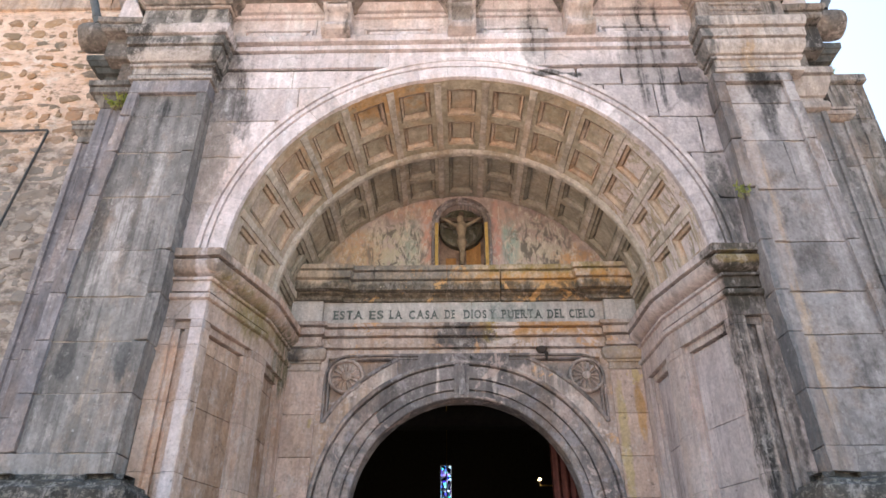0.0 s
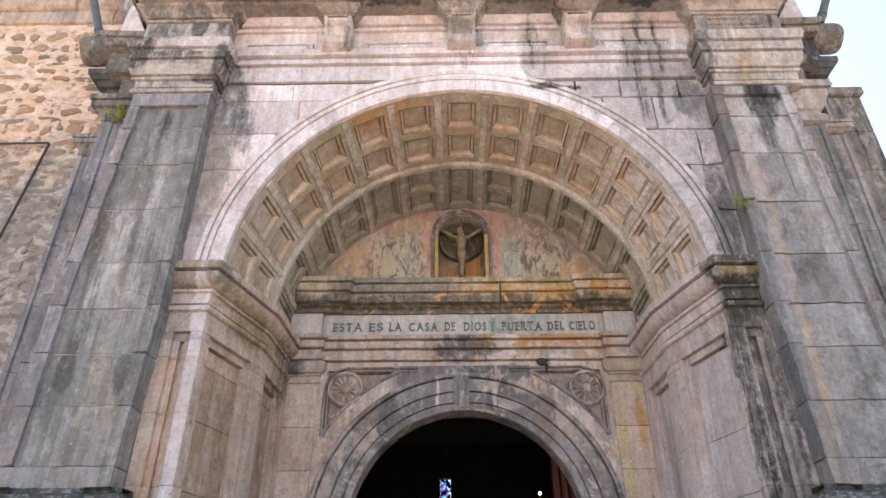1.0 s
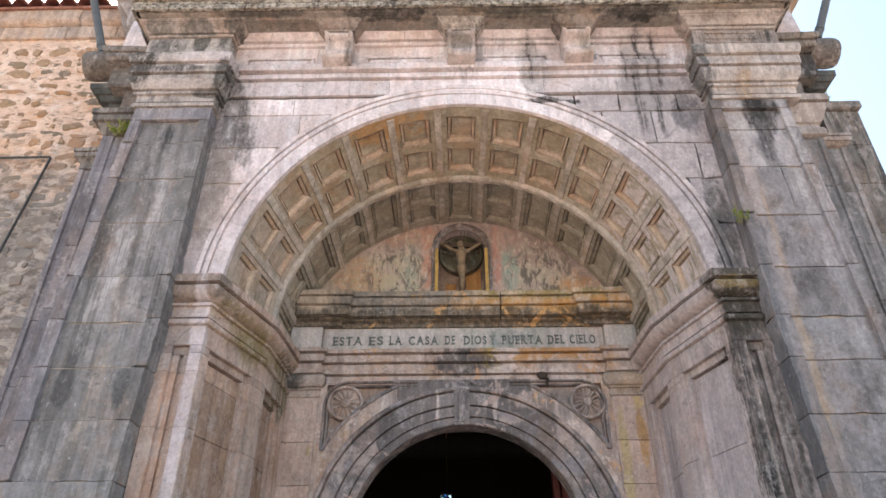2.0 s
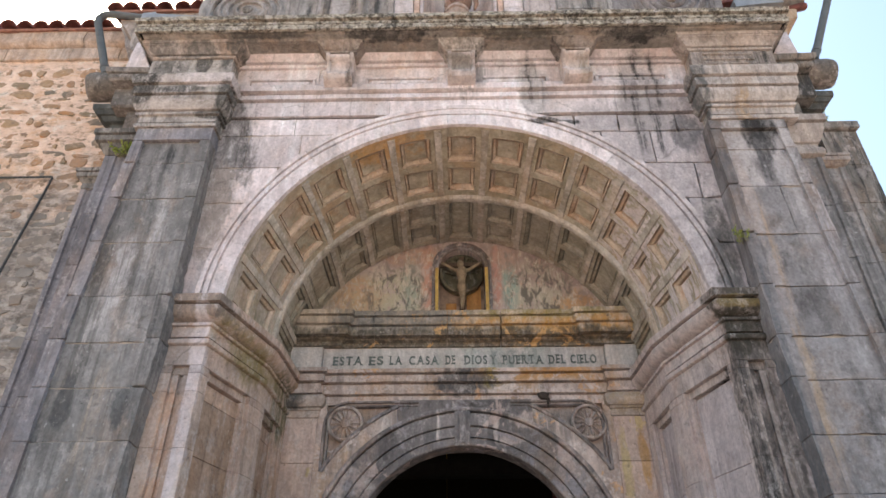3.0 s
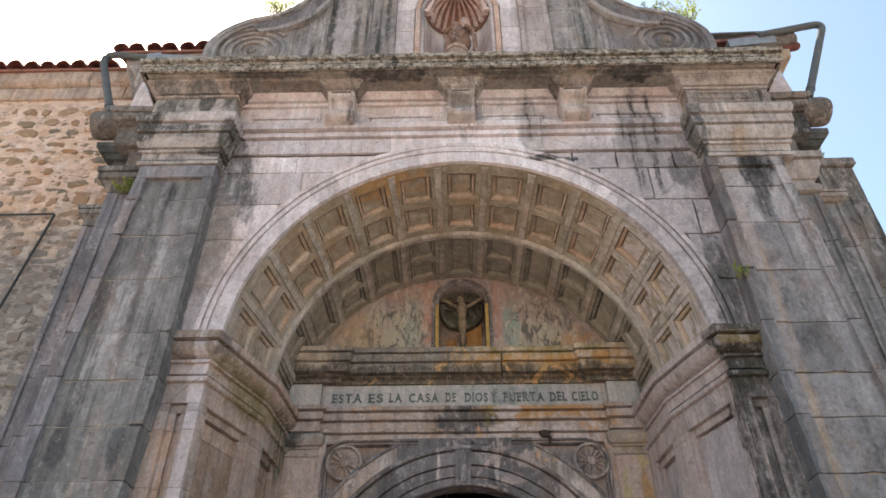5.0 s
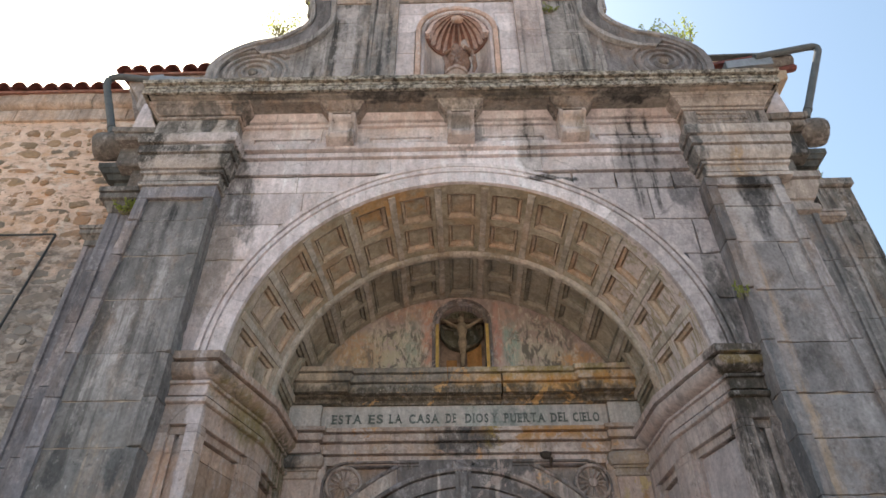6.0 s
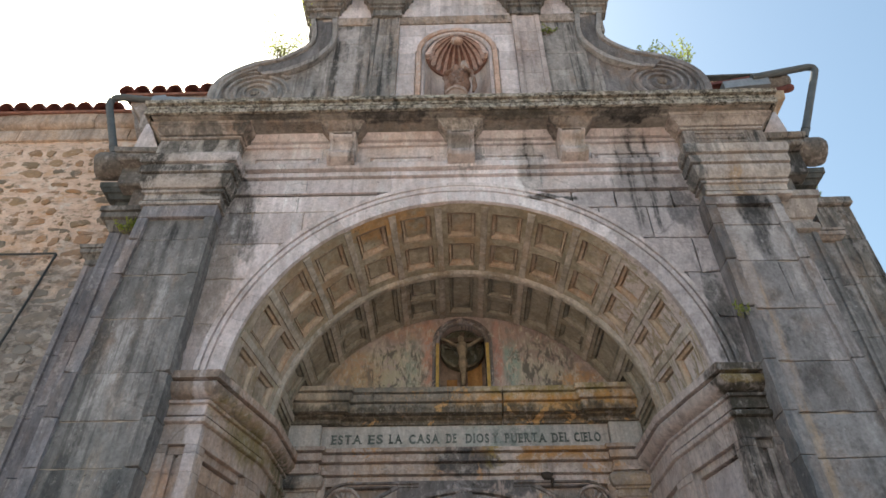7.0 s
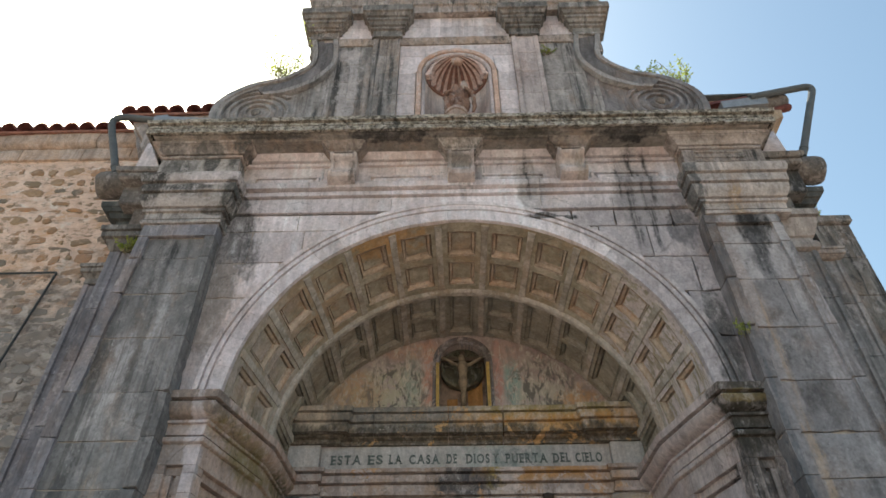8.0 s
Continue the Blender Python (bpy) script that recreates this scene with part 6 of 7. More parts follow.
def volute(s):
    p = thing("volute", "large grey stone volute bracket with carved spiral beside the attic", "volute", "attic volutes", at=(2.4 * s, AY, 7.85))
    outer = bez([(2.09, 10.3), (2.015, 9.83), (2.1, 9.58), (2.38, 9.34), (2.75, 9.22), (3.05, 8.99), (3.18, 8.7), (3.15, 8.3), (3.05, 7.85)])
    shape = outer + [(1.72, 7.85), (1.72, 10.3)]
    bm = bmesh.new()
    sh = [(s * x, z) for x, z in shape]
    prism_y(bm, sh, AY + 0.01, AY + 0.5, 0.015)
    part("body", bm, M_VOLUTE if s < 0 else M_PIL, p, jit=0.004)
    # ribbon that runs down from the pilaster strip into the scroll
    inn = bez([(1.7, 10.3), (1.66, 9.83), (1.72, 9.55), (1.92, 9.24), (2.25, 9.02), (2.55, 8.96)])
    out = bez([(2.09, 10.3), (2.015, 9.83), (2.1, 9.58), (2.38, 9.34), (2.6, 9.28), (2.75, 9.22)])
    n = min(len(inn), len(out))
    for k0, k1, y in ((0.0, 0.2, -0.075), (0.2, 0.8, -0.045), (0.8, 1.0, -0.075)):
        bm = bmesh.new()
        rings = []
        for i in range(n):
            a, b = Vector(inn[i]), Vector(out[i])
            p0, p1 = a.lerp(b, k0 + 0.004), a.lerp(b, k1 - 0.004)
            e = (p1 - p0) * 0.06
            rings.append([(s * p0.x, AY + 0.05, p0.y), (s * p0.x, AY + y + 0.008, p0.y), (s * (p0 + e).x, AY + y, (p0 + e).y), (s * (p1 - e).x, AY + y, (p1 - e).y), (s * p1.x, AY + y + 0.008, p1.y), (s * p1.x, AY + 0.05, p1.y)])
        loops(bm, rings)
        part("ribbon", bm, M_PIL if 0.1 < k0 < 0.5 else M_VOLUTE, p, "moulded ribbon with moss", jit=0.006, freq=6)
    # outer band of the scroll
    bm = bmesh.new()
    rings = []
    path = outer[38:]
    for i, (x, z) in enumerate(path):
        x2, z2 = path[min(i + 1, len(path) - 1)]
        x1, z1 = path[max(i - 1, 0)]
        d = Vector((x2 - x1, z2 - z1)).normalized()
        nrm = Vector((d.y, -d.x))
        if nrm.dot(Vector((2.5, 8.6)) - Vector((x, z))) < 0:
            nrm = -nrm
        ring = []
        for o, y in ((-0.01, AY + 0.5), (-0.015, AY - 0.06), (0.005, AY - 0.07), (0.075, AY - 0.07), (0.085, AY - 0.05), (0.12, AY - 0.045), (0.125, AY + 0.03), (0.05, AY + 0.5)):
            q = Vector((x, z)) + nrm * o
            ring.append((s * q.x, y, q.y))
        rings.append(ring)
    loops(bm, rings)
    part("rim", bm, M_VOLUTE if s < 0 else M_PIL, p, "moulded rim", jit=0.005, freq=6)
    # spiral of flat bands with narrow grooves
    bm = bmesh.new()
    rings = []
    turns, nn = 4.2, 200
    for i in range(nn + 1):
        t = i / nn
        a = radians(140) - t * turns * 2 * math.pi
        r = 0.47 * (1 - t) ** 0.9 + 0.05
        w = 0.047 * (1 - 0.35 * t)
        ring = []
        for o, y in ((-w, AY + 0.03), (-w, AY + 0.01), (-w * 0.8, AY - 0.026), (-w * 0.2, AY - 0.03), (w * 0.7, AY - 0.006), (w, AY + 0.012), (w, AY + 0.03)):
            ring.append((s * (2.62 + 1.0 * (r + o) * math.cos(a)), y, (8.65 if s < 0 else 8.72) + 0.9 * (r + o) * math.sin(a)))
        rings.append(ring)
    loops(bm, rings)
    spiral = part("spiral", bm, M_VOLUTE if s < 0 else M_PIL, p, "low spiral carving", jit=0.003)
    bm = bmesh.new()
    bmesh.ops.create_uvsphere(bm, u_segments=16, v_segments=8, radius=0.065, matrix=Matrix.Translation((s * 2.62, AY - 0.012, 8.65 if s < 0 else 8.72)) @ Matrix.Diagonal((1, 0.7, 1, 1)))
    part("eye", bm, M_DARK, spiral)
    # side pilaster strip with its capital
    for z0, z1 in ((7.85, 8.4), (8.4, 8.9), (8.9, 9.4), (9.4, 9.9), (9.9, 10.3)):
        bm = bmesh.new()
        plan = [(1.72, AY + 0.05), (1.72, AY - 0.02), (1.78, AY - 0.02), (1.79, AY), (2.02, AY), (2.03, AY - 0.02), (2.08, AY - 0.02), (2.08, AY + 0.05)]
        prism_z(bm, sided(s, plan if z0 > 9.8 else [(1.72, AY + 0.05), (1.72, AY + 0.01), (1.9, AY + 0.01), (1.9, AY + 0.05)]), z0 + 0.002, z1 - 0.002, 0.004)
        part("stone_block", bm, M_ATTIC, p)
    bm = bmesh.new()
    way = [(1.72, 0.1), (1.72, 0.0), (2.09, 0.0), (2.09, 0.4)]
    way = way if s > 0 else [(-x, y) for x, y in reversed(way)]
    sweep(bm, way, [(-0.1, 10.26), (0.03, 10.27), (0.03, 10.32), (0.0, 10.325), (0.0, 10.34), (0.012, 10.35), (0.02, 10.44), (0.055, 10.45), (0.055, 10.49), (0.035, 10.495), (0.035, 10.51), (0.07, 10.53), (0.09, 10.59), (0.115, 10.6), (0.115, 10.65), (0.09, 10.655), (0.09, 10.67), (0.13, 10.69), (0.15, 10.75), (0.18, 10.76), (0.18, 10.9), (-0.1, 10.92)], 0.05)
    part("capital", bm, M_DARK, p, "stepped flaring capital", jit=0.006, freq=6)


each_side(volute)
bm = bmesh.new()
sweep(bm, [(-2.1, 0.5), (-2.1, 0.0), (2.1, 0.0), (2.1, 0.5)], [(-0.2, 10.92), (0.05, 10.92), (0.06, 11.08), (0.09, 11.1), (0.1, 11.25), (0.06, 11.27), (0.06, 11.7), (0.12, 11.75), (0.25, 11.85), (0.3, 12.05), (-0.2, 12.2)], 0.08)
part("attic_entablature", bm, M_TOP, attic, "stained entablature crowning the attic", jit=0.008, freq=5)


# ---- the rubble side wall, its eaves and the roof ----
WY = 0.8
wall_left = thing("wall_left", "rubble stone side wall in sandy mortar", "wall", kind="structure", at=(-5.5, WY, 0))
bm = bmesh.new()
box(bm, -9.0, -3.4, WY + 0.03, WY + 0.6, 0, 8.65)
gx, gz = 200, 300
face = []
for j in range(gz + 1):
    line = []
    for i in range(gx + 1):
        q = Vector((-9 + 5.6 * i / gx, 0, 8.65 * j / gz))
        line.append(bm.verts.new((q.x, WY + 0.001 + 0.012 * noise.noise(q * 2.1) + 0.014 * noise.noise(q * 9.0) + 0.011 * noise.noise(q * 23.0), q.z)))
    face.append(line)
for j in range(gz):
    for i in range(gx):
        bm.faces.new((face[j][i], face[j][i + 1], face[j + 1][i + 1], face[j + 1][i]))
part("mortar", bm, M_MORTAR, wall_left)
bm = bmesh.new()
prism_y(bm, [(-3.4, 7.7), (-3.4, 9.04), (-4.5, 9.04), (-4.46, 8.9), (-4.38, 8.76), (-4.32, 8.56), (-4.2, 8.28), (-4.16, 7.7)], 0.48, 0.9, 0.01)
part("corner_pier", bm, M_TOP, wall_left, "plastered return of the side wall")


def eaves(x0, x1, y, stone_mat, dz=0.0):
    lower = [(-0.3, 8.65), (0.03, 8.65), (0.038, 8.66), (0.038, 8.858), (0.03, 8.868), (-0.3, 8.868)]
    upper = [(-0.3, 8.872), (0.03, 8.872), (0.07, 8.89), (0.1, 8.92), (0.11, 8.94), (0.105, 9.12), (-0.3, 9.12)]
    for prof in (lower, upper):
        x = x0
        while x < x1 - 0.02:
            w = rnd.uniform(0.55, 0.95)
            e = x1 if x1 - x - w < 0.35 else x + w
            out = rnd.uniform(-0.006, 0.008)
            bm = bmesh.new()
            sweep(bm, [(x + 0.005, y - out), (e - 0.005, y - out)], prof, 0.08)
            bmesh.ops.translate(bm, verts=bm.verts, vec=(0, 0, dz + rnd.uniform(-0.004, 0.004)))
            part("eaves_stone", bm, stone_mat, wall_left, jit=0.01, freq=6)
            x = e


eaves(-9.0, -3.9, WY, M_EAVES)
eaves(-4.2, -3.4, 0.48, M_TOP, -0.065)


def rubble_stone(bm, poly, r):
    c = sum(poly, Vector((0, 0))) / len(poly)
    d = r.uniform(-0.004, 0.01) - 0.012 * noise.noise(Vector((c.x, 0, c.y)) * 2.1)
    slope = (r.uniform(-0.025, 0.025), r.uniform(-0.03, 0.03))

    def ring(k, y):
        return [(c.x + (p.x - c.x) * k, WY + y + (p.x - c.x) * k * slope[0] + (p.y - c.y) * k * slope[1] + r.uniform(-0.003, 0.003), c.y + (p.y - c.y) * k) for p in poly]

    loops(bm, [ring(1.0, 0.016), ring(0.97, 0.005 - d), ring(0.86, -0.003 - d)])


r = random.Random(21)
stones = []


def field_stone(cx, cz, w, h):
    """An uneven rounded outline, flatter than it is long."""
    n = r.randint(7, 10)
    turn, square = r.uniform(-0.2, 0.2), r.uniform(0.6, 1.0)
    out = []
    for k in range(n):
        a = 2 * math.pi * (k + r.uniform(-0.25, 0.25)) / n
        ca, sa = math.cos(a), math.sin(a)
        q = Vector((math.copysign(abs(ca) ** square, ca) * w / 2, math.copysign(abs(sa) ** square, sa) * h / 2)) * r.uniform(0.72, 1.12)
        out.append(Vector((cx + q.x - q.y * turn, cz + q.y + q.x * turn)))
    cut = []
    for p, q in zip(out, out[1:] + out[:1]):
        cut += [p.lerp(q, 0.12), p.lerp(q, 0.5) + Vector((r.uniform(-0.008, 0.008), r.uniform(-0.008, 0.008))), p.lerp(q, 0.88)]
    return cut


z = 2.1
while z < 8.5:
    h = r.uniform(0.08, 0.2)
    x = -7.5 + r.uniform(0, 0.2)
    while x < -3.8:
        w = r.choice((0.08, 0.14, 0.2, 0.26, 0.32, 0.4)) * r.uniform(0.85, 1.2)
        loose = z > 6.6 + 0.25 * noise.noise(Vector((x, 0, z)))
        gap = r.uniform(0.015, 0.06) if loose else r.uniform(0.015, 0.05)
        hh = min(h * r.uniform(0.6, 1.05), w * 0.95)
        c = Vector((x + w / 2, z + h / 2 + r.uniform(-0.035, 0.035)))
        if r.random() > (0.1 if loose else 0.03):
            stones.append((c, field_stone(c.x, c.y, w, hh)))
            if h - hh > 0.06:
                q = Vector((c.x + r.uniform(-0.3, 0.3) * w, z + h * 0.9))
                stones.append((q, field_stone(q.x, q.y, w * 0.45, (h - hh) * 0.7)))
        x += w + gap
    z += h * (1.0 if z > 6.6 else 0.95) + (r.uniform(0.005, 0.035) if z > 6.6 else r.uniform(0.0, 0.02))
stones = [q for q in stones if max(v.y for v in q[1]) < 8.63]
stones.sort(key=lambda q: (q[0].x + 4.6) ** 2 + ((q[0].y - 6.4) * 0.6) ** 2)
rest = bmesh.new()
for i, (c, cell) in enumerate(stones):
    if i < 300:
        bm = bmesh.new()
        rubble_stone(bm, cell, r)
        part("stone", bm, M_RUBBLE, wall_left)
    else:
        rubble_stone(rest, cell, r)
tagged(part("stones", rest, M_RUBBLE, wall_left, "farther rubble stones"), kind="stuff")

# roof tiles over the eaves
roof = thing("roof", "roof of red clay barrel tiles", "roof", kind="structure", at=(-5, 1.5, 9.3))
bm = bmesh.new()
for x0, x1, y, z in ((-9.0, -4.4, WY, 9.11), (-4.52, -3.3, 0.48, 9.045)):
    loops(bm, [[(x, y - 0.15, z), (x, y + 3.5, z + 1.03), (x, y + 3.5, z + 1.09), (x, y - 0.15, z + 0.04)] for x in (x0, x1)])
part("deck", bm, M_RUST, roof)


def tile_mesh():
    bm = bmesh.new()
    rings = []
    for j, (yy, rad) in enumerate(((0.0, 0.105), (0.5, 0.085))):
        out = [(rad * math.cos(math.pi * i / 10), yy, rad * 0.95 * math.sin(math.pi * i / 10)) for i in range(11)]
        inn = [((rad - 0.018) * math.cos(math.pi * i / 10), yy, (rad - 0.018) * 0.95 * math.sin(math.pi * i / 10)) for i in range(10, -1, -1)]
        rings.append(out + inn)
    loops(bm, rings)
    return mesh_of("tile", bm, M_TILE)


TILE = tile_mesh()
for x0, x1, y, z in ((-8.79, -4.6, WY, 9.14), (-4.51, -3.3, 0.48, 9.075)):
    x = x0
    while x < x1:
        for j in range(3):
            t = new("tile", TILE)
            t.parent = roof
            t.matrix_parent_inverse = roof.matrix_basis.inverted()
            t.matrix_basis = pose(x + r.uniform(-0.012, 0.012), y - 0.2 + 0.42 * j + r.uniform(-0.015, 0.015), z + 0.123 * j + (0.012 if j else 0), 16.3, r.uniform(-2, 2), r.uniform(-1.5, 1.5))
        x += 0.222

# corbelled ends of the eaves over the spouts
def eaves_end(s):
    e = thing("eaves_end", "corbelled stone end of the nave eaves above the spout", "eaves", "eaves ends", at=(3.9 * s, 0.3, 8.0))
    if s < 0:
        shape = [(3.5, 7.6), (3.88, 7.72), (3.9, 7.95), (3.98, 8.1), (4.0, 8.25), (4.12, 8.42), (4.2, 8.5), (4.22, 8.58), (3.5, 8.58)]
    else:
        shape = [(3.5, 7.6), (3.78, 7.8), (3.84, 7.98), (3.92, 8.15), (3.98, 8.36), (4.12, 8.42), (4.15, 8.58), (3.5, 8.58)]
    bm = bmesh.new()
    prism_y(bm, [(s * x, z) for x, z in shape], 0.1, 0.95, 0.01)
    part("corbel", bm, M_TOP if s < 0 else M_BAND, e, jit=0.012, freq=6)
    if s < 0:
        return
    bm = bmesh.new()
    tube(bm, [(3.9, 0.16, 8.76), (4.2, 0.15, 8.79), (4.27, 0.15, 8.8), (4.3, 0.15, 8.8)], [0.1, 0.105, 0.1, 0.075], 16)
    part("ridge_tile", bm, M_SPOUT, e, "grey mossy round tile end", jit=0.006, freq=9)
    bm = bmesh.new()
    tube(bm, [(4.0, 0.2, 8.66), (4.25, 0.16, 8.68), (4.3, 0.15, 8.68), (4.32, 0.15, 8.68)], [0.05, 0.055, 0.05, 0.035], 14)
    part("tile", bm, M_TILE, e, "dark red round tile end", jit=0.004, freq=9)
    bm = bmesh.new()
    loops(bm, [[(x, 0.06, z), (x, 0.6, z), (x, 0.6, z + 0.045), (x, 0.06, z + 0.045)] for x, z in ((3.2, 8.65), (3.7, 8.765), (4.02, 8.84))])
    part("tile_edge", bm, M_TILE, e, "edge of red roof tiles")
    bm = bmesh.new()
    prism_y(bm, [(3.2, 8.55), (4.1, 8.55), (4.17, 8.89), (3.2, 8.87)], 0.16, 0.6, 0.01)
    part("gable_end", bm, M_BAND, e, "plastered end wall under the eave")
    bm = bmesh.new()
    prism_y(bm, [(3.2, 8.868), (4.23, 8.9), (4.23, 8.93), (3.2, 8.9)], 0.08, 0.65, 0.005)
    part("eave_plate", bm, M_ZINC, e, "thin dark eave plate")


each_side(eaves_end)


# ---- spouts, downpipes, flashings ----
def spout(s):
    p = thing("water_spout", "thick round stone water spout on a dark bracket", "spout", "stone spouts", at=(4.0 * s, 0.3, 7.4))
    k = 0.0 if s < 0 else 0.035
    bm = bmesh.new()
    a, b = Vector((3.55 * s, 0.24, 7.5 + k)), Vector(((4.275 if s > 0 else 4.305) * s, 0.14, 7.42 + k))
    d = (b - a)
    tube(bm, [a, a + d * 0.5, b - d * 0.14, b - d * 0.06, b - d * 0.02, b], [0.165, 0.17, 0.175, 0.165, 0.145, 0.1], 24)
    part("barrel", bm, M_SPOUT, p, jit=0.008, freq=8)
    bm = bmesh.new()
    rings = []
    for z, x1, y0 in ((6.78, 3.95, 0.3), (6.985, 3.98, 0.27), (6.99, 4.04, 0.22), (7.06, 4.07, 0.2), (7.065, 4.11, 0.18), (7.12, 4.14, 0.165), (7.125, 4.165, 0.155), (7.2, 4.175, 0.15)):
        z -= 0.035
        rings.append([(s * 3.5, y0, z + k), (s * x1, y0, z + k), (s * x1, 0.45, z + k), (s * 3.5, 0.45, z + k)])
    loops(bm, rings)
    part("bracket", bm, M_BRACKET, p, "dark grey stepped bracket", jit=0.006, freq=7)
    bm = bmesh.new()
    for z0, z1, e in ((7.28, 7.37, 0.0), (7.37, 7.46, 0.04)) if s < 0 else ((7.34, 7.43, 0.0), (7.432, 7.52, 0.03)):
        x0, x1 = sorted((s * 3.46, s * (3.92 + e)))
        box(bm, x0, x1, -0.1 - e, 0.3, z0, z1, 0.02)
    part("slab", bm, M_SPOUT if s < 0 else M_DARK, p, "mossy ledge stone", jit=0.02, freq=6)


each_side(spout)


def wedge(s):
    z0 = 7.44 if s < 0 else 7.5
    bm = bmesh.new()
    loops(bm, [[(3.49 * s, -0.1, z0), (3.79 * s, -0.1, z0), (3.82 * s, 0.3, z0), (3.49 * s, 0.3, z0)], [(3.735 * s, -0.08, 7.92), (3.77 * s, -0.08, 7.92), (3.82 * s, 0.3, 8.05), (3.78 * s, 0.3, 8.05)]])
    solid("coping_stone", bm, M_WALL, "pale sloping coping stone on the pilaster head", "stone", "coping stones", jit=0.004)


each_side(wedge)


def downpipe(s):
    p = thing("downpipe", "bent grey zinc rainwater pipe entering the stone spout", "pipe", "downpipes", at=(4.2 * s, 0, 7.7))
    bm = bmesh.new()
    if s < 0:
        way = [(-3.6, 0.1, 8.545), (-4.52, 0.05, 8.66), (-4.1, 0.06, 7.55)]
    else:
        way = [(3.75, 0.0, 8.71), (4.645, 0.0, 8.94), (4.05, 0.05, 7.6)]
    tube(bm, bend(way, 0.26 if s < 0 else 0.17, 10), 0.045, 14)
    pipe = part("pipe", bm, M_ZINC, p)
    bm = bmesh.new()
    a, b = Vector(way[1]), Vector(way[2])
    c = a.lerp(b, 0.88)
    tube(bm, [c, c + (b - a).normalized() * 0.04], 0.052, 14)
    part("clip", bm, M_ZINC, pipe)
    bm = bmesh.new()
    if s < 0:
        ends = ((-3.9, 8.44, 8.575), (-3.74, 8.445, 8.595), (-3.73, 8.45, 8.56), (-3.45, 8.43, 8.53), (-3.17, 8.41, 8.495))
    else:
        ends = ((3.36, 8.5, 8.64), (3.7, 8.55, 8.7), (3.96, 8.58, 8.77))
    loops(bm, [[(x, 0.0, z0), (x, 0.2, z0), (x, 0.2, z1), (x, 0.0, z1)] for x, z0, z1 in ends])
    part("hopper", bm, M_PALEZINC, p, "pale zinc flashing box", jit=0.006)


each_side(downpipe)

bm = bmesh.new()
tube(bm, bend([(-9, WY - 0.05, 6.58), (-4.76, WY - 0.05, 6.6), (-5.3, WY - 0.05, 2.0)], 0.03, 3), 0.014, 6)
solid("cable", bm, M_CABLE, "black cable clipped along the rubble wall", "cable")

# ---- statue, crucifix ----
bm = bmesh.new()
rings = []
zz = [(8.34, 0.13, 0.13, 0), (8.62, 0.13, 0.13, 0), (8.63, 0.15, 0.15, 0), (8.68, 0.15, 0.15, 0), (8.69, 0.135, 0.13, 0), (8.71, 0.14, 0.12, 1), (8.76, 0.15, 0.125, 1), (8.82, 0.16, 0.13, 1), (8.88, 0.165, 0.13, 1), (8.94, 0.17, 0.13, 1), (9.0, 0.165, 0.12, 1), (9.06, 0.15, 0.11, 1), (9.1, 0.11, 0.085, 1), (9.14, 0.045, 0.045, 0), (9.18, 0.052, 0.056, 0), (9.23, 0.056, 0.062, 0), (9.27, 0.045, 0.048, 0), (9.29, 0.02, 0.02, 0)]
for z, rx, ry, fold in zz:
    ring = []
    for i in range(48):
        a = 2 * math.pi * i / 48
        f = 1 + fold * (0.1 * math.sin(a * 8 + z * 14) + 0.07 * math.sin(a * 3 - z * 19) + 0.05 * math.sin(a * 13 + z * 31))
        lean = -0.02 + 0.05 * fold * (z - 8.7)
        ring.append((lean + rx * f * math.cos(a), AY + 0.1 + ry * f * math.sin(a), z))
    rings.append(ring)
loops(bm, rings)
for f in bm.faces:
    zc = f.calc_center_median().z
    f.material_index = 1 if zc < 8.69 else 0
done = len(bm.faces)
# the bundle on the arm, the bent arms, a hanging fold
bmesh.ops.create_icosphere(bm, subdivisions=2, radius=0.045, matrix=Matrix.Translation((0.09, AY - 0.03, 9.17)) @ Matrix.Diagonal((0.85, 0.9, 1.15, 1)))
tube(bm, [(0.07, AY - 0.03, 9.14), (0.1, AY - 0.05, 9.08), (0.13, AY - 0.04, 9.03)], [0.03, 0.045, 0.03], 10)
light = len(bm.faces)
tube(bm, [(-0.11, AY + 0.08, 9.07), (-0.15, AY - 0.0, 9.0), (-0.07, AY - 0.08, 8.95)], [0.035, 0.034, 0.022], 10)
tube(bm, [(0.14, AY + 0.06, 9.06), (0.19, AY - 0.02, 8.99), (0.09, AY - 0.09, 8.98)], [0.04, 0.036, 0.026], 10)
tube(bm, [(0.185, AY + 0.0, 9.0), (0.21, AY - 0.01, 8.86), (0.225, AY + 0.01, 8.72), (0.2, AY + 0.02, 8.62)], [0.022, 0.03, 0.034, 0.016], 10)
tube(bm, [(0.12, AY - 0.06, 8.98), (0.06, AY - 0.075, 8.86), (0.03, AY - 0.06, 8.74)], [0.014, 0.018, 0.012], 8)
tube(bm, [(-0.1, AY - 0.03, 8.95), (-0.04, AY - 0.06, 8.84), (-0.06, AY - 0.05, 8.73)], [0.014, 0.018, 0.012], 8)
bm.faces.ensure_lookup_table()
for f in bm.faces[done:light]:
    f.material_index = 1
solid("statue", bm, [M_STATUE, M_JAMB], "worn red ochre robed statue on a drum in the niche", "statue", jit=0.009, freq=16)

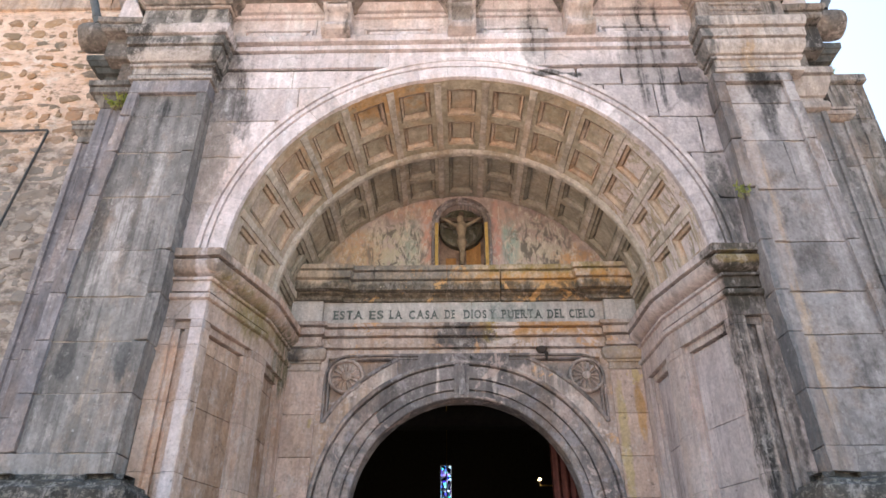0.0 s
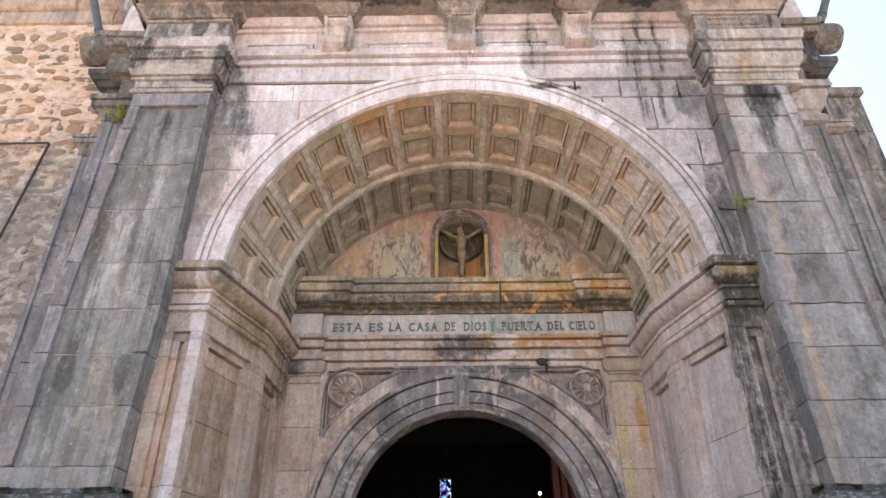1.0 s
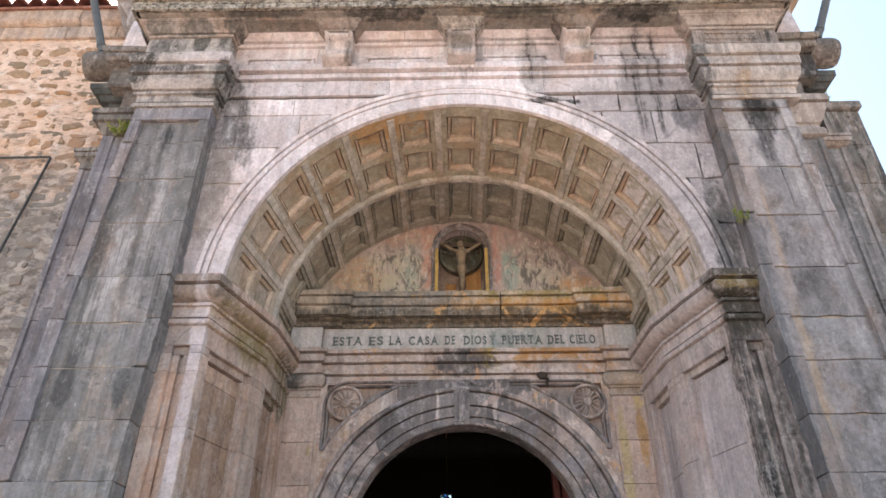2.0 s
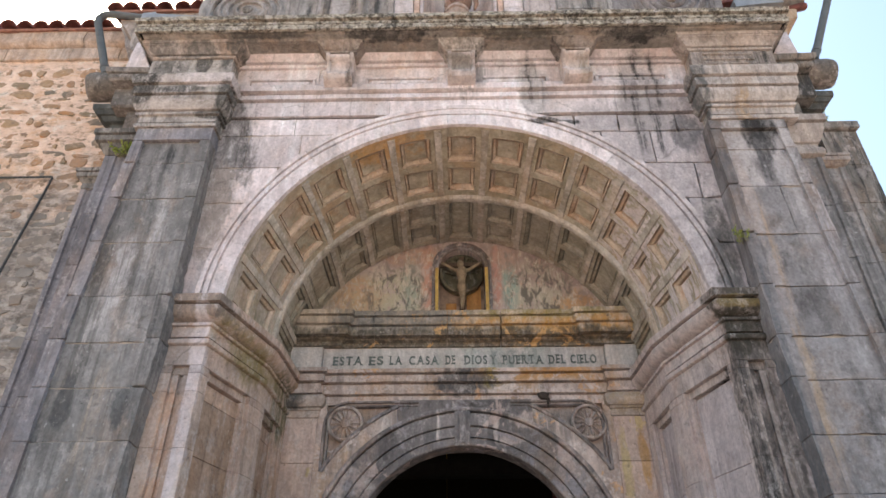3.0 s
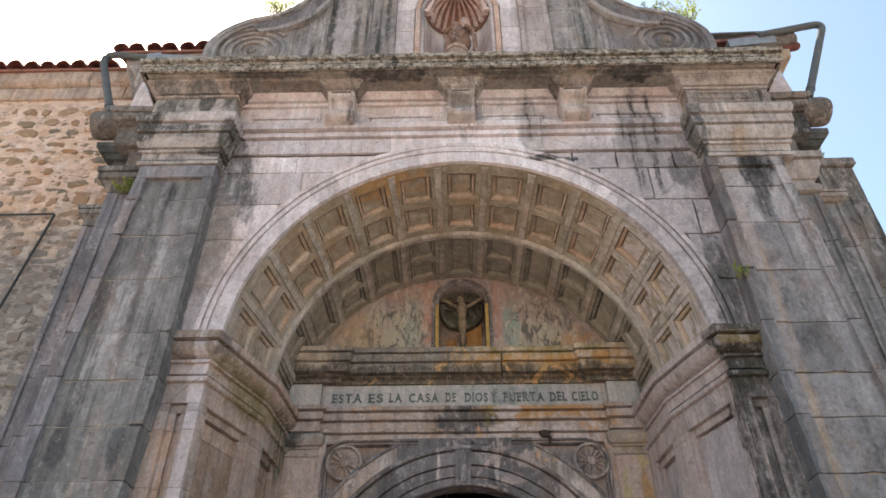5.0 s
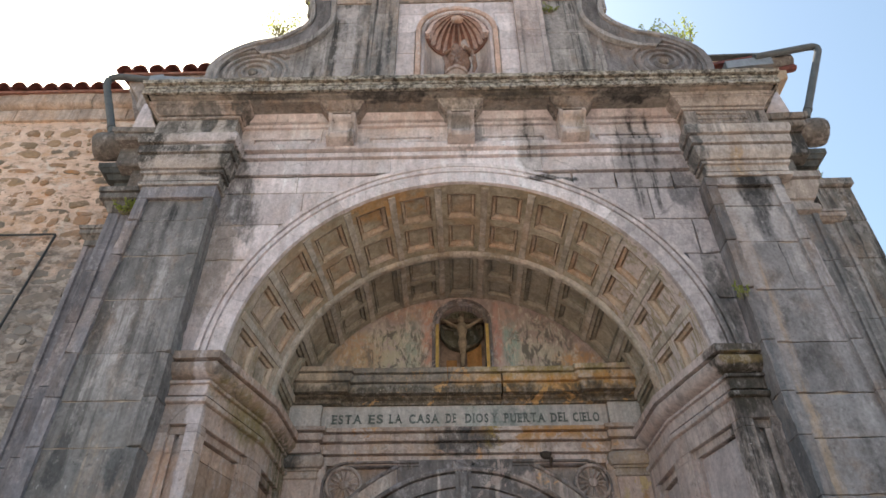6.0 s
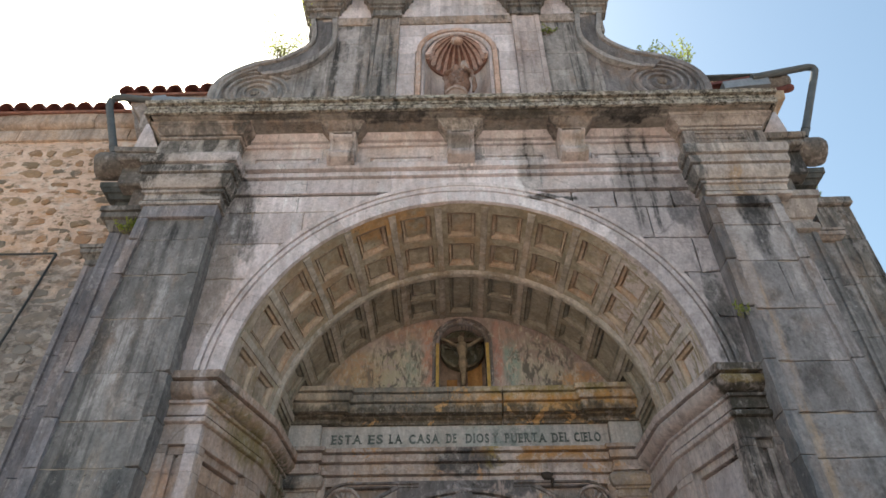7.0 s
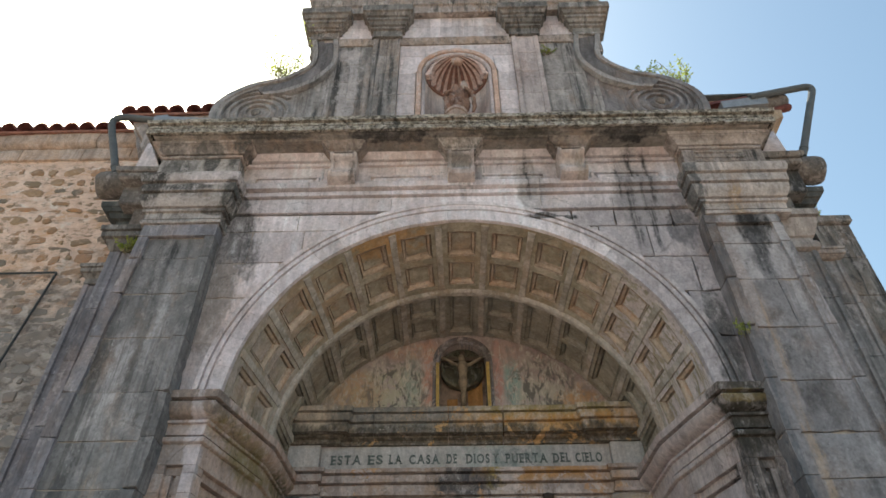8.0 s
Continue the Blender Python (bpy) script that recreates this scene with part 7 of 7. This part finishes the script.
bm = bmesh.new()
cy = LY + 0.03
box(bm, -0.03, 0.03, cy, cy + 0.04, 5.25, 6.2, 0.004)
box(bm, -0.27, 0.27, cy, cy + 0.04, 6.06, 6.12, 0.004)
nw = len(bm.faces)
yb = cy - 0.04
tube(bm, [(0, yb, 5.42), (0.005, yb - 0.02, 5.6), (0, yb - 0.03, 5.72), (0, yb - 0.03, 5.8), (0, yb - 0.03, 5.9), (0, yb - 0.03, 5.98), (0, yb - 0.03, 6.02)], [0.02, 0.034, 0.062, 0.042, 0.066, 0.058, 0.025], 12)
tube(bm, [(0.0, yb - 0.03, 5.93), (-0.1, yb - 0.02, 5.98), (-0.25, yb, 6.09)], [0.028, 0.022, 0.014], 8)
tube(bm, [(0.0, yb - 0.03, 5.93), (0.1, yb - 0.02, 5.98), (0.25, yb, 6.09)], [0.028, 0.022, 0.014], 8)
bmesh.ops.create_icosphere(bm, subdivisions=2, radius=0.05, matrix=Matrix.Translation((-0.015, yb - 0.06, 6.03)) @ Matrix.Diagonal((0.85, 0.9, 1.15, 1)))
for i, f in enumerate(bm.faces):
    f.material_index = 0 if i < nw else 1
solid("crucifix", bm, [M_OLDWOOD, M_FLESH], "worn painted crucifix standing in the lunette niche", "crucifix")


# ---- plants in the joints ----
def plant(name, at, h, n, label, leaf, spread=0.5, seed=0):
    r = random.Random(seed)
    p = thing("plant", label, "plant", "wall plants", at=at)
    st, lv = bmesh.new(), bmesh.new()
    for i in range(n):
        a = r.uniform(0, 6.28)
        lean = Vector((math.cos(a) * spread, math.sin(a) * spread * 0.6, 1)).normalized()
        hh = h * r.uniform(0.45, 1.0)
        pts = [Vector(at) + Vector((r.uniform(-0.06, 0.06), r.uniform(-0.04, 0.04), -0.02))]
        for k in range(5):
            pts.append(pts[-1] + (lean + Vector((r.uniform(-0.35, 0.35), r.uniform(-0.3, 0.3), 0))) * hh / 5)
        tube(st, pts, [0.006, 0.005, 0.0045, 0.004, 0.003, 0.002], 4)
        for q in pts[2:]:
            for _ in range(r.randint(2, 5)):
                c = q + Vector((r.uniform(-1, 1), r.uniform(-1, 1), r.uniform(-1, 1))) * 0.035 * (h / 0.5)
                u = Vector((r.uniform(-1, 1), r.uniform(-1, 1), r.uniform(-0.4, 1))).normalized() * leaf * r.uniform(0.5, 1.2)
                w = u.cross(Vector((r.uniform(-1, 1), r.uniform(-1, 1), r.uniform(-1, 1)))).normalized() * leaf * 0.4
                vs = [lv.verts.new(v) for v in (c - u, c + w, c + u, c - w)]
                mid = lv.verts.new(c + u.cross(w).normalized() * leaf * 0.12)
                for j in range(4):
                    lv.faces.new((vs[j], vs[(j + 1) % 4], mid))
    part("stalk", st, M_DRY, p)
    part("foliage", lv, M_LEAF, p)


plant("plant", (-2.42, 0.1, 9.36), 1.15, 36, "sparse yellowing weed on the volute", 0.027, 0.42, 1)
plant("plant", (-2.2, 0.2, 9.6), 0.3, 5, "small dry weed on the volute", 0.018, 0.5, 2)
plant("plant", (3.04, 0.1, 9.12), 0.62, 16, "bushy yellow green weed on the volute", 0.03, 0.5, 3)
plant("plant", (2.6, 0.1, 9.34), 0.34, 10, "small dry weed on the volute", 0.03, 0.6, 4)
plant("plant", (-3.48, -0.05, 6.2), 0.24, 18, "green weed growing on a capital", 0.025, 0.7, 5)
plant("plant", (4.0, 0.25, 6.8), 0.16, 10, "small grey green weed on the coping", 0.016, 0.8, 6)
plant("plant", (1.28, 0.03, 9.87), 0.2, 16, "brown dry weed in the attic wall", 0.02, 0.9, 8)
plant("plant", (-2.75, 0.1, 9.27), 0.14, 16, "low moss and weeds on the volute", 0.016, 0.9, 9)
plant("plant", (2.51, -0.19, 4.96), 0.2, 9, "brown weed in a joint of the pilaster", 0.018, 0.3, 7)

# ---- the body of the church behind the facade ----
bm = bmesh.new()
loops(bm, [[(-5.0, y, 9.3), (0, y, 11.0), (5.0, y, 9.3), (5.0, y, 9.2), (-5.0, y, 9.2)] for y in (2.35, 20.4)])
solid("roof_nave", bm, M_TILE, "long red tiled gable roof of the nave", "roof", kind="structure")
bm = bmesh.new()
box(bm, -9.0, -4.85, 4.0, 4.4, 0, 9.6)
box(bm, -9.0, -8.6, 1.4, 4.0, 0, 9.1)
solid("wall_annex", bm, M_MORTAR, "plain plastered walls closing the side building", "wall", kind="structure")

# ---- the nave behind the door, its darkness put into the wall colour ----
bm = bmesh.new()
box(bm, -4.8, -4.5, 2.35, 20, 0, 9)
solid("wall_nave_left", bm, M_INSIDE, "plaster nave wall, shade in its colour", "wall", kind="structure")
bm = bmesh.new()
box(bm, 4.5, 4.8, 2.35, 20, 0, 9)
solid("wall_nave_right", bm, M_INSIDE, "plaster nave wall, shade in its colour", "wall", kind="structure")
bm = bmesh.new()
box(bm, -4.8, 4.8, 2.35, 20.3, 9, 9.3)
solid("ceiling_nave", bm, M_INSIDE, "nave ceiling, shade in its colour", "ceiling", kind="structure")
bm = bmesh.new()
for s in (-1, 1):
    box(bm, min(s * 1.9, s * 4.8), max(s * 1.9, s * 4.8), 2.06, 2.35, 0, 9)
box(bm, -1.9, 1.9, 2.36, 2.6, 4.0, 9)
solid("wall_nave_front", bm, M_INSIDE, "inner side of the front wall, shade in its colour", "wall", kind="structure")
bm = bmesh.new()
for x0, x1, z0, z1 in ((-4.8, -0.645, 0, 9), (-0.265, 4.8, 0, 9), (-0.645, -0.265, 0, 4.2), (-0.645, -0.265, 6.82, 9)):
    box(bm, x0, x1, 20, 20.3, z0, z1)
solid("wall_nave_end", bm, M_INSIDE, "end wall of the nave, shade in its colour", "wall", kind="structure")
window = thing("window_1", "narrow stained glass window in blue and red at the end of the nave", "window", kind="structure", at=(-0.43, 20.1, 4.2))
for i in range(6):
    bm = bmesh.new()
    z0 = 4.2 + 2.62 * i / 6
    box(bm, -0.64, -0.27, 20.14, 20.15, z0 + 0.015, z0 + 2.62 / 6 - 0.015)
    part("pane", bm, M_GLASS, window).visible_shadow = False
bm = bmesh.new()
for i in range(7):
    z0 = 4.2 + 2.62 * i / 6
    box(bm, -0.645, -0.265, 20.13, 20.16, z0 - 0.012, z0 + 0.012)
part("lead_bars", bm, M_CABLE, window)
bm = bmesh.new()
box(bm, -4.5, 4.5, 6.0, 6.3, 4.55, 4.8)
solid("gallery_beam", bm, M_INSIDE, "timber gallery beam across the nave, shade in its colour", "beam", kind="structure")
bm = bmesh.new()
n = 40
rings = []
for z in (0.0, 1.5, 3.0, 3.55):
    rings.append([(1.0 + 0.75 * i / n, 2.75 + 0.035 * math.sin(i * 1.3), z) for i in range(n + 1)] + [(1.0 + 0.75 * i / n, 2.77 + 0.035 * math.sin(i * 1.3), z) for i in range(n, -1, -1)])
loops(bm, rings)
solid("curtain", bm, M_CURTAIN, "dark red curtain hanging inside the doorway", "curtain")
ch = thing("chandelier", "lit brass chandelier hanging in the nave", "chandelier", at=(-0.35, 14, 4.2))
bm = bmesh.new()
tube(bm, [(-0.35 + 0.45 * math.cos(a), 14 + 0.45 * math.sin(a), 4.35) for a in [i * math.pi / 8 for i in range(17)]], 0.02, 6)
ring = part("ring", bm, M_BRASS, ch)
bm = bmesh.new()
tube(bm, [(-0.35, 14, 4.35), (-0.35, 14, 9)], 0.01, 6)
for k in range(3):
    a = k * math.pi / 3
    tube(bm, [(-0.35 + 0.45 * math.cos(a), 14 + 0.45 * math.sin(a), 4.35), (-0.35 - 0.45 * math.cos(a), 14 - 0.45 * math.sin(a), 4.35)], 0.012, 6)
part("rod", bm, M_BRASS, ch)
for k in range(8):
    a = k * math.pi / 4
    bm = bmesh.new()
    bmesh.ops.create_icosphere(bm, subdivisions=1, radius=0.035, matrix=Matrix.Translation((-0.35 + 0.45 * math.cos(a), 14 + 0.45 * math.sin(a), 4.43)) @ Matrix.Diagonal((0.7, 0.7, 1.6, 1)))
    part("bulb", bm, M_BULB, ring, "lit bulb")
lamp = thing("wall_lamp", "small lit lamp on the nave wall", "lamp", at=(4.5, 14, 5.05))
bm = bmesh.new()
tube(bm, [(2.215, 14, 5.13), (2.215, 14, 5.0), (4.5, 14, 5.0)], 0.02, 6)
arm = part("arm", bm, M_BRASS, lamp)
bm = bmesh.new()
bmesh.ops.create_icosphere(bm, subdivisions=2, radius=0.04, matrix=Matrix.Translation((2.215, 14, 5.16)))
part("bulb", bm, M_BULB, arm, "lit bulb")
